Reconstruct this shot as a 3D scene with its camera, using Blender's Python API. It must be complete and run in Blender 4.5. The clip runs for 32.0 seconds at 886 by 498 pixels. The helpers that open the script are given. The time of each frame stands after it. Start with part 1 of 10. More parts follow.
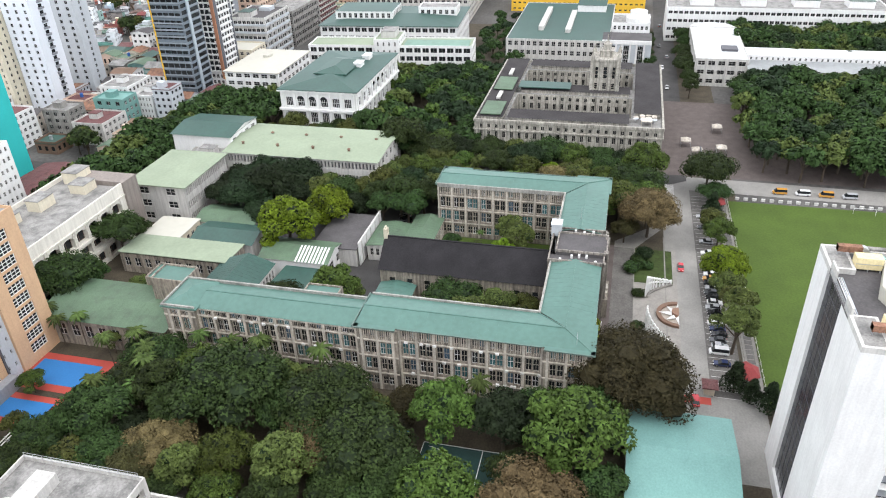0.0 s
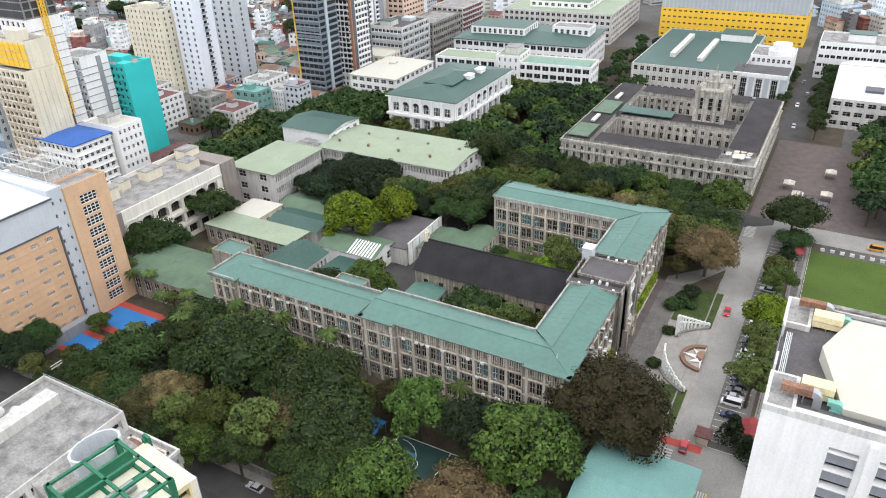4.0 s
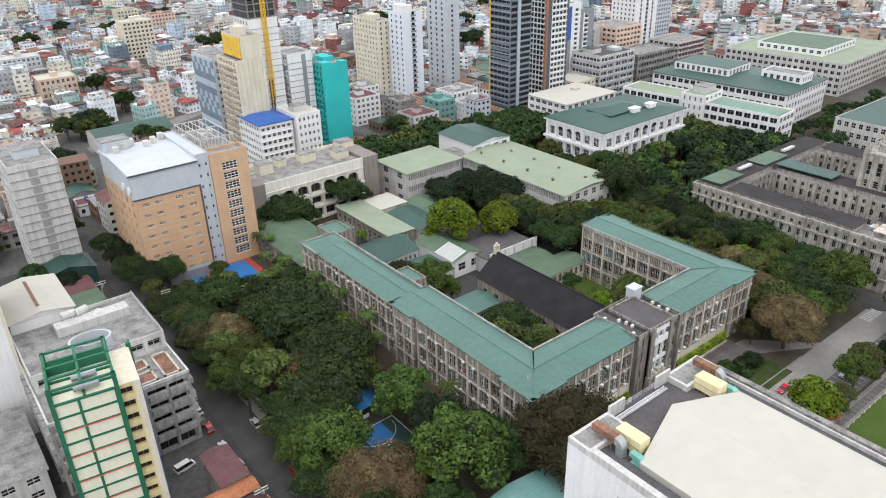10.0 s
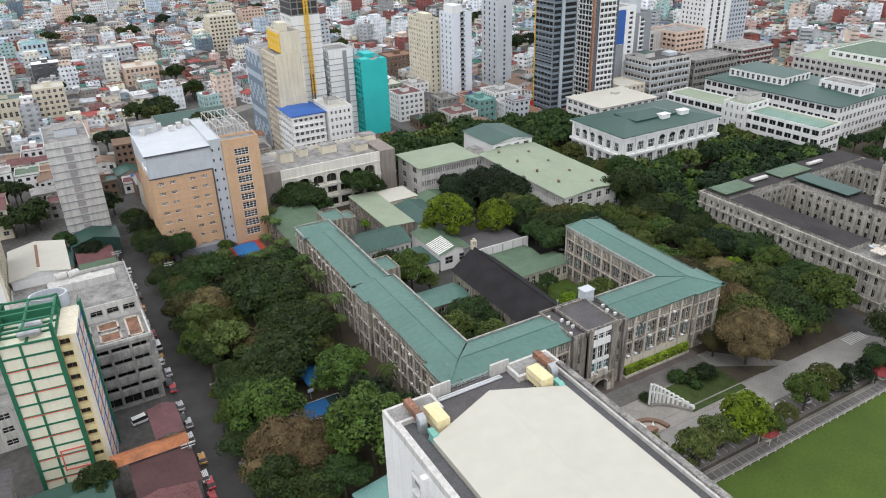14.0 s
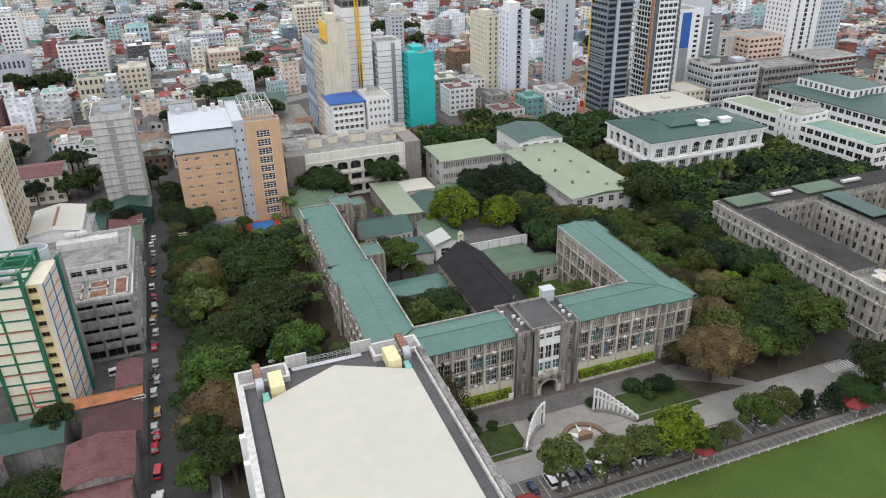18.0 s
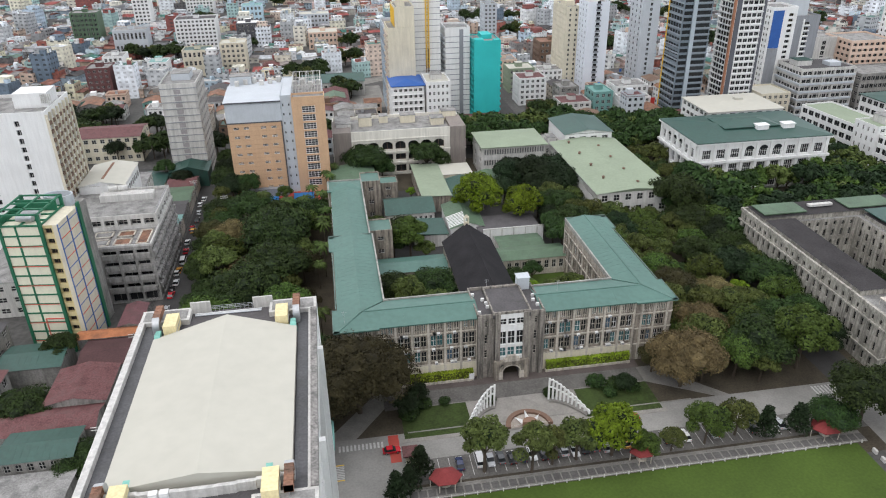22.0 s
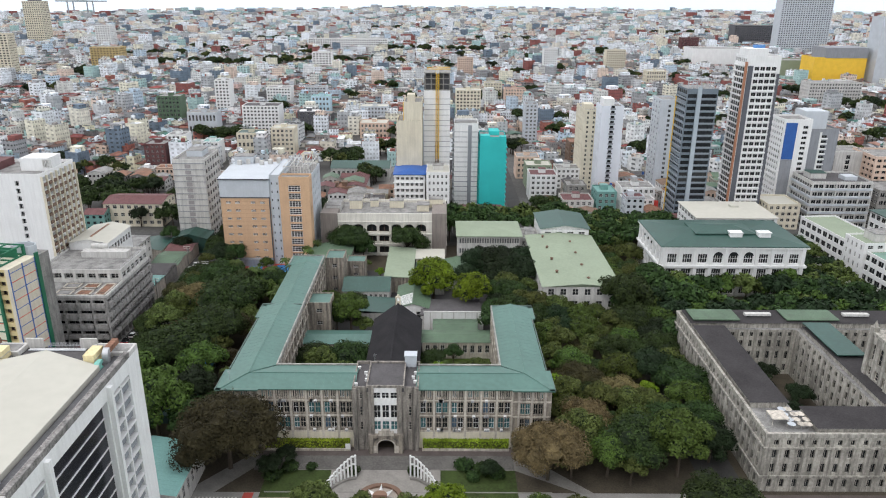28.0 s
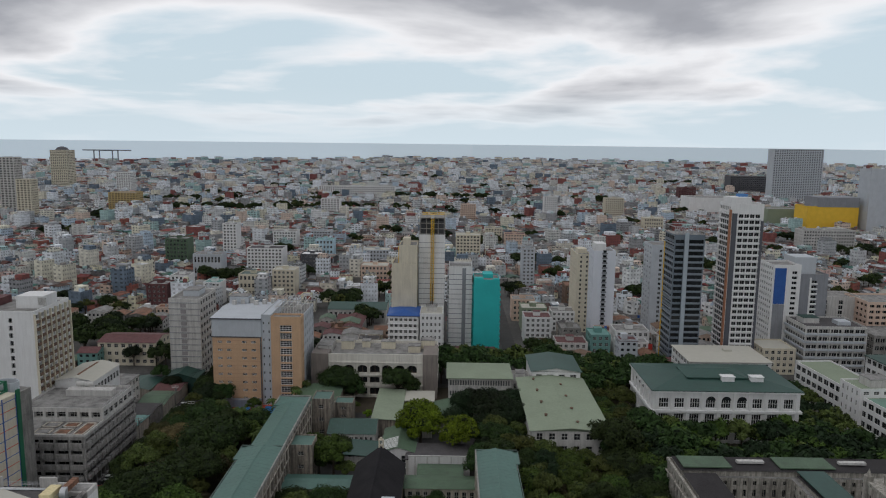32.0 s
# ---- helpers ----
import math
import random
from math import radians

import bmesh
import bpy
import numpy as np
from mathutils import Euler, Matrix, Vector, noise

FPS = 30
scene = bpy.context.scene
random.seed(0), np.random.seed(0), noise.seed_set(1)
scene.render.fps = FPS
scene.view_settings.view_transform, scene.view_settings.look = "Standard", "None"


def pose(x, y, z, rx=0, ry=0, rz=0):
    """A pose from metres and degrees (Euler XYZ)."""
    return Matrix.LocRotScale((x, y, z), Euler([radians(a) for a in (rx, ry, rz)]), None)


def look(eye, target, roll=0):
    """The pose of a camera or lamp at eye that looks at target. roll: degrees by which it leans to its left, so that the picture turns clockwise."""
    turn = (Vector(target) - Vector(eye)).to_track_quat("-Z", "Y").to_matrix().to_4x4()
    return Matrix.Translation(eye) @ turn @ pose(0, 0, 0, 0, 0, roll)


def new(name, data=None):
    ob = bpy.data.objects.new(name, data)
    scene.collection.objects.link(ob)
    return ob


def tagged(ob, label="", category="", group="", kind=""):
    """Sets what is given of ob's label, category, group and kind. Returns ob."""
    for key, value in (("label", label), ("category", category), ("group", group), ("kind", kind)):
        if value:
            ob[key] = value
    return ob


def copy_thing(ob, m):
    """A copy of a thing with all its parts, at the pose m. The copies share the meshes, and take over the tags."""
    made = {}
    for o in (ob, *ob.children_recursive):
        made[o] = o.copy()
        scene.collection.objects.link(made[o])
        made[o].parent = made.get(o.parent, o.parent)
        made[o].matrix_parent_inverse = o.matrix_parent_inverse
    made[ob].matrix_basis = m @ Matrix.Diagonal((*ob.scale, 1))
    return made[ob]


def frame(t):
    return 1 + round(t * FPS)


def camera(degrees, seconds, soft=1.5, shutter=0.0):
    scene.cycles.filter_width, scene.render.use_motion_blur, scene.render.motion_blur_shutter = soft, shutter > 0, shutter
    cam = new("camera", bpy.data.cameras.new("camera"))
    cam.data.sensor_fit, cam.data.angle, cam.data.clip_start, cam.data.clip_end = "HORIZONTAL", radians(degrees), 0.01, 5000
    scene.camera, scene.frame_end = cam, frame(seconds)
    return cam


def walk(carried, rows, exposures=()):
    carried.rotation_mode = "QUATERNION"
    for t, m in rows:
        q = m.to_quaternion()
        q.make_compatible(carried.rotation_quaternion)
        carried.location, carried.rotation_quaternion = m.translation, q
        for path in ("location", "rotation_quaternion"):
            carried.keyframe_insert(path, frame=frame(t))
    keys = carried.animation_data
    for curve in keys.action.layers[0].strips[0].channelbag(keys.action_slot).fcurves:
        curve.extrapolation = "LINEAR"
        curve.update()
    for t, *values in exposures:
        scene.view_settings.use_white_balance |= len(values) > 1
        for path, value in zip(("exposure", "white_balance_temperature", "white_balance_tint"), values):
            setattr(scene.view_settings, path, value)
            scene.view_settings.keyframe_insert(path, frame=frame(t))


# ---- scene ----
EXPO = [(0, 0.86), (4, 0.74), (10, 0.47), (17, 0.26), (24, 0.26), (27, 0.34), (28, 0.28), (29, -0.02), (30, -0.6), (31, -1.1), (32, -1.1)]
cam = camera(62.9, 32.0, 1.1)
PATH = [
    (0, (-178.733, -0.855, 124.383), (-177.069, -0.419, 123.363), -2.1),
    (0.5, (-178.192, -5.874, 124.408), (-176.54, -5.391, 123.39), -2.0),
    (1, (-177.558, -10.839, 124.451), (-175.918, -10.31, 123.435), -2.0),
    (1.5, (-176.795, -15.737, 124.509), (-175.169, -15.162, 123.495), -1.9),
    (2, (-175.903, -20.587, 124.571), (-174.294, -19.959, 123.562), -1.8),
    (2.5, (-174.893, -25.486, 124.611), (-173.304, -24.798, 123.609), -2.0),
    (3, (-173.779, -30.376, 124.644), (-172.212, -29.626, 123.652), -2.0),
    (3.5, (-172.533, -35.243, 124.665), (-170.989, -34.432, 123.685), -2.2),
    (4, (-171.124, -40.061, 124.676), (-169.606, -39.193, 123.706), -2.0),
    (4.5, (-169.502, -44.781, 124.692), (-168.006, -43.863, 123.734), -2.0),
    (6.5, (-162.034, -63.181, 124.902), (-160.634, -62.081, 123.99), -1.4),
    (7, (-159.862, -67.542, 124.966), (-158.468, -66.433, 124.058), -1.8),
    (7.5, (-157.378, -71.905, 125.051), (-156.004, -70.771, 124.143), -1.6),
    (8, (-154.805, -76.281, 125.153), (-153.472, -75.097, 124.246), -1.6),
    (8.5, (-152.207, -80.646, 125.261), (-150.926, -79.406, 124.355), -1.6),
    (9, (-149.572, -84.915, 125.348), (-148.345, -83.619, 124.446), -1.6),
    (9.5, (-146.831, -89.058, 125.421), (-145.665, -87.704, 124.52), -1.6),
    (10, (-143.954, -93.045, 125.476), (-142.856, -91.634, 124.578), -1.4),
    (10.5, (-140.927, -96.744, 125.527), (-139.896, -95.284, 124.628), -1.1),
    (11, (-137.712, -100.352, 125.591), (-136.704, -98.876, 124.693), -1.2),
    (11.5, (-134.269, -104.005, 125.667), (-133.265, -102.526, 124.769), -1.1),
    (12, (-130.565, -107.725, 125.755), (-129.57, -106.24, 124.859), -1.1),
    (12.5, (-126.632, -111.564, 125.861), (-125.659, -110.063, 124.965), -1.2),
    (13, (-122.598, -115.492, 125.982), (-121.657, -113.971, 125.087), -1.3),
    (13.5, (-118.701, -119.381, 126.096), (-117.791, -117.839, 125.203), -1.6),
    (14, (-114.816, -122.963, 126.166), (-113.95, -121.396, 125.274), -1.7),
    (14.5, (-110.828, -126.097, 126.148), (-110.011, -124.505, 125.255), -1.5),
    (16.5, (-94.114, -136.668, 125.392), (-93.408, -135.024, 124.497), -1.0),
    (17, (-89.784, -139.282, 125.301), (-89.112, -137.624, 124.408), -1.2),
    (17.5, (-85.237, -141.815, 125.195), (-84.6, -140.143, 124.303), -1.2),
    (18, (-80.65, -144.269, 125.071), (-80.047, -142.583, 124.18), -1.3),
    (18.5, (-76.132, -146.71, 124.941), (-75.563, -145.012, 124.052), -1.4),
    (19, (-71.652, -149.172, 124.816), (-71.115, -147.462, 123.929), -1.4),
    (19.5, (-67.083, -151.639, 124.712), (-66.58, -149.918, 123.827), -1.6),
    (20, (-62.467, -153.993, 124.63), (-62.002, -152.262, 123.742), -1.5),
    (20.5, (-57.832, -156.125, 124.563), (-57.416, -154.384, 123.672), -1.3),
    (21, (-53.14, -158.002, 124.498), (-52.776, -156.252, 123.601), -1.2),
    (21.5, (-48.341, -159.636, 124.436), (-48.026, -157.879, 123.534), -1.1),
    (22, (-43.456, -161.138, 124.395), (-43.181, -159.378, 123.486), -0.9),
    (22.5, (-38.556, -162.613, 124.379), (-38.319, -160.85, 123.464), -0.7),
    (23, (-33.672, -164.089, 124.382), (-33.471, -162.325, 123.462), -0.6),
    (23.5, (-28.744, -165.507, 124.39), (-28.581, -163.741, 123.464), -0.5),
    (24, (-23.745, -166.92, 124.411), (-23.624, -165.154, 123.481), -0.6),
    (24.5, (-18.672, -168.341, 124.456), (-18.597, -166.573, 123.525), -0.5),
    (26.5, (1.924, -173.957, 125.0), (1.934, -172.125, 124.196), -0.1),
    (27, (6.774, -175.29, 125.062), (6.788, -173.441, 124.301), 0.1),
    (27.5, (11.195, -176.54, 125.107), (11.209, -174.673, 124.388), 0.3),
    (28, (14.986, -177.665, 125.141), (14.995, -175.783, 124.465), 0.4),
    (28.5, (18.0, -178.607, 125.162), (18.005, -176.709, 124.532), 0.6),
    (29, (20.176, -179.312, 125.174), (20.168, -177.399, 124.592), 0.6),
    (29.5, (21.563, -179.776, 125.172), (21.541, -177.844, 124.654), 0.7),
    (30, (22.325, -180.048, 125.153), (22.293, -178.097, 124.712), 0.7),
    (30.5, (22.694, -180.211, 125.116), (22.67, -178.245, 124.748), 0.7),
    (31, (22.854, -180.343, 125.07), (22.834, -178.373, 124.722), 0.6),
    (31.5, (23.016, -180.392, 125.035), (23.0, -178.419, 124.712), 0.7),
    (32, (23.192, -180.444, 125.003), (23.175, -178.465, 124.708), 0.7),
]
walk(cam, [(t, look(eye, target, roll)) for t, eye, target, roll in PATH], EXPO)

# ---- light: an overcast noon sky with thin cloud, and a weak veiled sun ----
world = bpy.data.worlds.new("sky")
scene.world = world
world.use_nodes = True
wn, wl = world.node_tree.nodes, world.node_tree.links
wn.clear()
w_out = wn.new("ShaderNodeOutputWorld")
w_bg = wn.new("ShaderNodeBackground")
w_sky = wn.new("ShaderNodeTexSky")
w_sky.sky_type = 'NISHITA'
w_sky.sun_disc = False
SUN_EL, SUN_AZ = radians(50), radians(205)
w_sky.sun_elevation, w_sky.sun_rotation = SUN_EL, SUN_AZ
w_geo = wn.new("ShaderNodeTexCoord")
w_sep = wn.new("ShaderNodeSeparateXYZ")
w_lift = wn.new("ShaderNodeMath")          # a flat cloud layer seen from below
w_lift.operation = 'ADD'
w_lift.inputs[1].default_value = 0.13
w_map = wn.new("ShaderNodeVectorMath")
w_map.operation = 'DIVIDE'
w_all = wn.new("ShaderNodeCombineXYZ")
w_shift = wn.new("ShaderNodeVectorMath")
w_shift.operation = 'ADD'
w_shift.inputs[1].default_value = (5.9, 3.4, 0.0)
w_noise = wn.new("ShaderNodeTexNoise")
w_noise.inputs["Scale"].default_value = 0.5
w_noise.inputs["Detail"].default_value = 7
w_noise.inputs["Roughness"].default_value = 0.5
w_noise.inputs["Distortion"].default_value = 0.25
w_more = wn.new("ShaderNodeMapRange")      # thicker cloud higher up
w_more.inputs["From Min"].default_value, w_more.inputs["From Max"].default_value = 0.05, 0.24
w_more.inputs["To Min"].default_value, w_more.inputs["To Max"].default_value = -0.02, 0.22
w_cov = wn.new("ShaderNodeMath")
w_cov.operation = 'ADD'
w_ramp = wn.new("ShaderNodeValToRGB")
w_ramp.color_ramp.elements[0].position = 0.47
w_ramp.color_ramp.elements[1].position = 0.55
w_cloud = wn.new("ShaderNodeValToRGB")     # white rims, grey where the cloud is thick
w_cloud.color_ramp.elements[0].position = 0.54
w_cloud.color_ramp.elements[0].color = (22.6, 22.7, 23.4, 1)
w_cloud.color_ramp.elements[1].position = 0.70
w_cloud.color_ramp.elements[1].color = (9.6, 9.9, 10.9, 1)
w_dark = w_cloud.color_ramp.elements.new(0.92)
w_dark.color = (4.6, 4.75, 5.45, 1)
w_blue = wn.new("ShaderNodeMixRGB")        # clear air: thin veil over the blue
w_blue.inputs[0].default_value = 0.85
w_blue.inputs[2].default_value = (16.4, 19.6, 21.8, 1)
w_mix = wn.new("ShaderNodeMixRGB")
w_low = wn.new("ShaderNodeMixRGB")         # pale haze along the horizon
w_rng = wn.new("ShaderNodeMapRange")
w_rng.inputs["From Min"].default_value = 0.0
w_rng.inputs["From Max"].default_value = 0.07
w_rng.inputs["To Min"].default_value = 0.85
w_rng.inputs["To Max"].default_value = 0.0
w_low.inputs[2].default_value = (16.2, 18.8, 20.6, 1)
wl.new(w_geo.outputs["Generated"], w_sep.inputs[0])
wl.new(w_sep.outputs["Z"], w_lift.inputs[0])
for k in "XYZ":
    wl.new(w_lift.outputs[0], w_all.inputs[k])
wl.new(w_geo.outputs["Generated"], w_map.inputs[0])
wl.new(w_all.outputs[0], w_map.inputs[1])
wl.new(w_map.outputs[0], w_shift.inputs[0])
wl.new(w_shift.outputs[0], w_noise.inputs["Vector"])
wl.new(w_sep.outputs["Z"], w_more.inputs["Value"])
wl.new(w_noise.outputs["Fac"], w_cov.inputs[0])
wl.new(w_more.outputs[0], w_cov.inputs[1])
wl.new(w_cov.outputs[0], w_ramp.inputs[0])
wl.new(w_cov.outputs[0], w_cloud.inputs[0])
wl.new(w_sky.outputs[0], w_blue.inputs[1])
wl.new(w_ramp.outputs[0], w_mix.inputs[0])
wl.new(w_blue.outputs[0], w_mix.inputs[1])
wl.new(w_cloud.outputs[0], w_mix.inputs[2])
wl.new(w_sep.outputs["Z"], w_rng.inputs["Value"])
wl.new(w_rng.outputs[0], w_low.inputs[0])
wl.new(w_mix.outputs[0], w_low.inputs[1])
wl.new(w_low.outputs[0], w_bg.inputs["Color"])
w_bg.inputs["Strength"].default_value = 0.085
wl.new(w_bg.outputs[0], w_out.inputs["Surface"])
sun = new("sun", bpy.data.lights.new("sun", "SUN"))
sun.data.energy, sun.data.angle, sun.data.color = 0.5, radians(24), (1.0, 0.97, 0.94)
sun.matrix_world = look((0, 0, 300), (math.sin(SUN_AZ) * -100, math.cos(SUN_AZ) * -100, 300 - 100 * math.tan(SUN_EL)))

# ---- materials ----
def mat(name, col, rough=0.85, var=0.25, scale=0.15, fine=2.5, bump=0.15, metal=0.0, streak=0.0, dark=(0.05, 0.05, 0.045),
        rnd=0.0, island=0.0, spec=0.3, moss=0.0):
    """Base colour with broad blotches, fine grain, run-down streaks and per-object variation, all at true size."""
    m = bpy.data.materials.new(name)
    m.use_nodes = True
    n, l = m.node_tree.nodes, m.node_tree.links
    b = n["Principled BSDF"]
    b.inputs["Roughness"].default_value = rough
    b.inputs["Metallic"].default_value = metal
    b.inputs["Specular IOR Level"].default_value = spec
    g = n.new("ShaderNodeNewGeometry")
    big = n.new("ShaderNodeTexNoise")
    big.inputs["Scale"].default_value = scale
    big.inputs["Detail"].default_value = 5
    small = n.new("ShaderNodeTexNoise")
    small.inputs["Scale"].default_value = fine
    small.inputs["Detail"].default_value = 3
    l.new(g.outputs["Position"], big.inputs["Vector"])
    l.new(g.outputs["Position"], small.inputs["Vector"])
    add = n.new("ShaderNodeMath")
    add.operation = 'ADD'
    l.new(big.outputs["Fac"], add.inputs[0])
    l.new(small.outputs["Fac"], add.inputs[1])
    rng = n.new("ShaderNodeMapRange")
    rng.inputs["From Min"].default_value, rng.inputs["From Max"].default_value = 0.65, 1.35
    rng.inputs["To Min"].default_value, rng.inputs["To Max"].default_value = 1 - var, 1 + var
    l.new(add.outputs[0], rng.inputs["Value"])
    value = rng.outputs[0]
    if rnd or island:
        src = n.new("ShaderNodeObjectInfo").outputs["Random"] if rnd else g.outputs["Random Per Island"]
        r2 = n.new("ShaderNodeMapRange")
        r2.inputs["To Min"].default_value, r2.inputs["To Max"].default_value = 1 - (rnd or island), 1 + (rnd or island)
        l.new(src, r2.inputs["Value"])
        mul = n.new("ShaderNodeMath")
        mul.operation = 'MULTIPLY'
        l.new(value, mul.inputs[0])
        l.new(r2.outputs[0], mul.inputs[1])
        value = mul.outputs[0]
    tint = n.new("ShaderNodeVectorMath")
    tint.operation = 'SCALE'
    tint.inputs[0].default_value = col[:3]
    l.new(value, tint.inputs["Scale"])
    out = tint.outputs[0]
    if streak:
        mp = n.new("ShaderNodeMapping")
        mp.inputs["Scale"].default_value = (1.1, 1.1, 0.09)
        st = n.new("ShaderNodeTexNoise")
        st.inputs["Scale"].default_value = 1.0
        st.inputs["Detail"].default_value = 6
        st.inputs["Roughness"].default_value = 0.65
        l.new(g.outputs["Position"], mp.inputs["Vector"])
        l.new(mp.outputs[0], st.inputs["Vector"])
        rm = n.new("ShaderNodeValToRGB")
        rm.color_ramp.elements[0].position, rm.color_ramp.elements[1].position = 0.42, 0.66
        rm.color_ramp.elements[1].color = (streak, streak, streak, 1)
        l.new(st.outputs["Fac"], rm.inputs[0])
        mx = n.new("ShaderNodeMixRGB")
        mx.inputs[2].default_value = (*dark, 1)
        l.new(rm.outputs[0], mx.inputs[0])
        l.new(out, mx.inputs[1])
        out = mx.outputs[0]
    if moss:
        ms = n.new("ShaderNodeTexNoise")
        ms.inputs["Scale"].default_value = 0.35
        ms.inputs["Detail"].default_value = 7
        l.new(g.outputs["Position"], ms.inputs["Vector"])
        rm2 = n.new("ShaderNodeValToRGB")
        rm2.color_ramp.elements[0].position, rm2.color_ramp.elements[1].position = 0.5, 0.68
        rm2.color_ramp.elements[1].color = (moss, moss, moss, 1)
        l.new(ms.outputs["Fac"], rm2.inputs[0])
        mx2 = n.new("ShaderNodeMixRGB")
        mx2.inputs[2].default_value = (*dark, 1)
        l.new(rm2.outputs[0], mx2.inputs[0])
        l.new(out, mx2.inputs[1])
        out = mx2.outputs[0]
    l.new(out, b.inputs["Base Color"])
    if bump:
        bp = n.new("ShaderNodeBump")
        bp.inputs["Strength"].default_value = bump
        bp.inputs["Distance"].default_value = 0.1
        l.new(small.outputs["Fac"], bp.inputs["Height"])
        l.new(bp.outputs[0], b.inputs["Normal"])
    return m


def leaf_mat(name, col, var=0.35):
    """Foliage: each leaf clump its own green, each tree a little different."""
    m = bpy.data.materials.new(name)
    m.use_nodes = True
    n, l = m.node_tree.nodes, m.node_tree.links
    b = n["Principled BSDF"]
    b.inputs["Roughness"].default_value = 0.7
    b.inputs["Specular IOR Level"].default_value = 0.12
    g = n.new("ShaderNodeNewGeometry")
    o = n.new("ShaderNodeObjectInfo")
    hsv = n.new("ShaderNodeHueSaturation")
    hsv.inputs["Color"].default_value = (*col, 1)
    r1 = n.new("ShaderNodeMapRange")
    r1.inputs["To Min"].default_value, r1.inputs["To Max"].default_value = 1 - var, 1 + var
    l.new(g.outputs["Random Per Island"], r1.inputs["Value"])
    r3 = n.new("ShaderNodeMapRange")
    r3.inputs["To Min"].default_value, r3.inputs["To Max"].default_value = 0.72, 1.28
    l.new(o.outputs["Random"], r3.inputs["Value"])
    mu = n.new("ShaderNodeMath")
    mu.operation = 'MULTIPLY'
    l.new(r1.outputs[0], mu.inputs[0])
    l.new(r3.outputs[0], mu.inputs[1])
    ns = n.new("ShaderNodeTexNoise")       # younger and older branches
    ns.inputs["Scale"].default_value = 0.33
    ns.inputs["Detail"].default_value = 4
    l.new(g.outputs["Position"], ns.inputs["Vector"])
    r4 = n.new("ShaderNodeMapRange")
    r4.inputs["From Min"].default_value, r4.inputs["From Max"].default_value = 0.3, 0.7
    r4.inputs["To Min"].default_value, r4.inputs["To Max"].default_value = 0.62, 1.42
    l.new(ns.outputs["Fac"], r4.inputs["Value"])
    mu2 = n.new("ShaderNodeMath")
    mu2.operation = 'MULTIPLY'
    l.new(mu.outputs[0], mu2.inputs[0])
    l.new(r4.outputs[0], mu2.inputs[1])
    l.new(mu2.outputs[0], hsv.inputs["Value"])
    r2 = n.new("ShaderNodeMapRange")
    r2.inputs["To Min"].default_value, r2.inputs["To Max"].default_value = 0.475, 0.522
    l.new(o.outputs["Random"], r2.inputs["Value"])
    l.new(r2.outputs[0], hsv.inputs["Hue"])
    l.new(hsv.outputs[0], b.inputs["Base Color"])
    return m


def glass_mat(name, col, rough=0.08):
    m = mat(name, col, rough=rough, var=0.5, scale=0.35, fine=0.9, bump=0.0, spec=0.35, island=0.35)
    return m


STONE = mat("weathered_stone", (0.305, 0.268, 0.222), var=0.3, streak=0.8, dark=(0.045, 0.042, 0.04), fine=1.2)
STONE_LIGHT = mat("stone_render", (0.52, 0.475, 0.41), var=0.25, streak=0.5, dark=(0.1, 0.09, 0.08), fine=1.2)
STONE_DARK = mat("stained_concrete", (0.19, 0.175, 0.16), var=0.4, streak=0.8, dark=(0.03, 0.03, 0.03))
CONC = mat("grey_concrete", (0.27, 0.26, 0.242), var=0.35, streak=0.5, dark=(0.08, 0.08, 0.075), moss=0.4)
CONC_DECK = mat("concrete_deck", (0.24, 0.235, 0.225), var=0.4, scale=0.25, moss=0.6, dark=(0.07, 0.07, 0.07))
GREEN_ROOF = mat("sea_green_sheet_metal", (0.068, 0.147, 0.122), rough=0.5, var=0.16, scale=0.08, fine=0.7, bump=0.03, metal=0.0, spec=0.5)
GREEN_DARK = mat("dark_green_sheet_metal", (0.022, 0.066, 0.052), rough=0.5, var=0.2, scale=0.1, fine=0.8, bump=0.03, spec=0.5)
GREEN_MID = mat("faded_green_sheet_metal", (0.085, 0.135, 0.085), rough=0.6, var=0.25, scale=0.12, moss=0.3, bump=0.03)
GREEN_PALE = mat("pale_green_roof", (0.235, 0.28, 0.20), rough=0.7, var=0.12, scale=0.1, fine=1.0, bump=0.03)
AQUA = mat("aqua_roof", (0.15, 0.295, 0.27), rough=0.6, var=0.15, scale=0.15, bump=0.03)
SLATE = mat("charcoal_shingle", (0.026, 0.025, 0.027), rough=0.95, var=0.3, scale=0.2, fine=3, spec=0.1)
OLD_STONE = mat("pale_old_stone", (0.39, 0.37, 0.325), var=0.35, streak=0.85, dark=(0.12, 0.115, 0.10), fine=1.2)
FELT = mat("charcoal_roof_felt", (0.046, 0.043, 0.044), rough=0.95, var=0.35, scale=0.12, spec=0.1)
ASPHALT_ROOF = mat("bitumen_roof", (0.085, 0.08, 0.082), rough=0.95, var=0.3, scale=0.15, moss=0.3)
WHITE = mat("white_paint", (0.72, 0.72, 0.71), rough=0.7, var=0.08, streak=0.18, dark=(0.35, 0.34, 0.33))
WHITE_DIRTY = mat("stained_white_paint", (0.54, 0.53, 0.505), rough=0.8, var=0.15, streak=0.45, dark=(0.22, 0.21, 0.2))
CREAM = mat("cream_paint", (0.62, 0.57, 0.45), rough=0.8, var=0.12, streak=0.25, dark=(0.3, 0.27, 0.22))
CREAM_ROOF = mat("cream_membrane", (0.45, 0.437, 0.38), rough=0.75, var=0.05, scale=0.05, fine=0.4, bump=0.02)
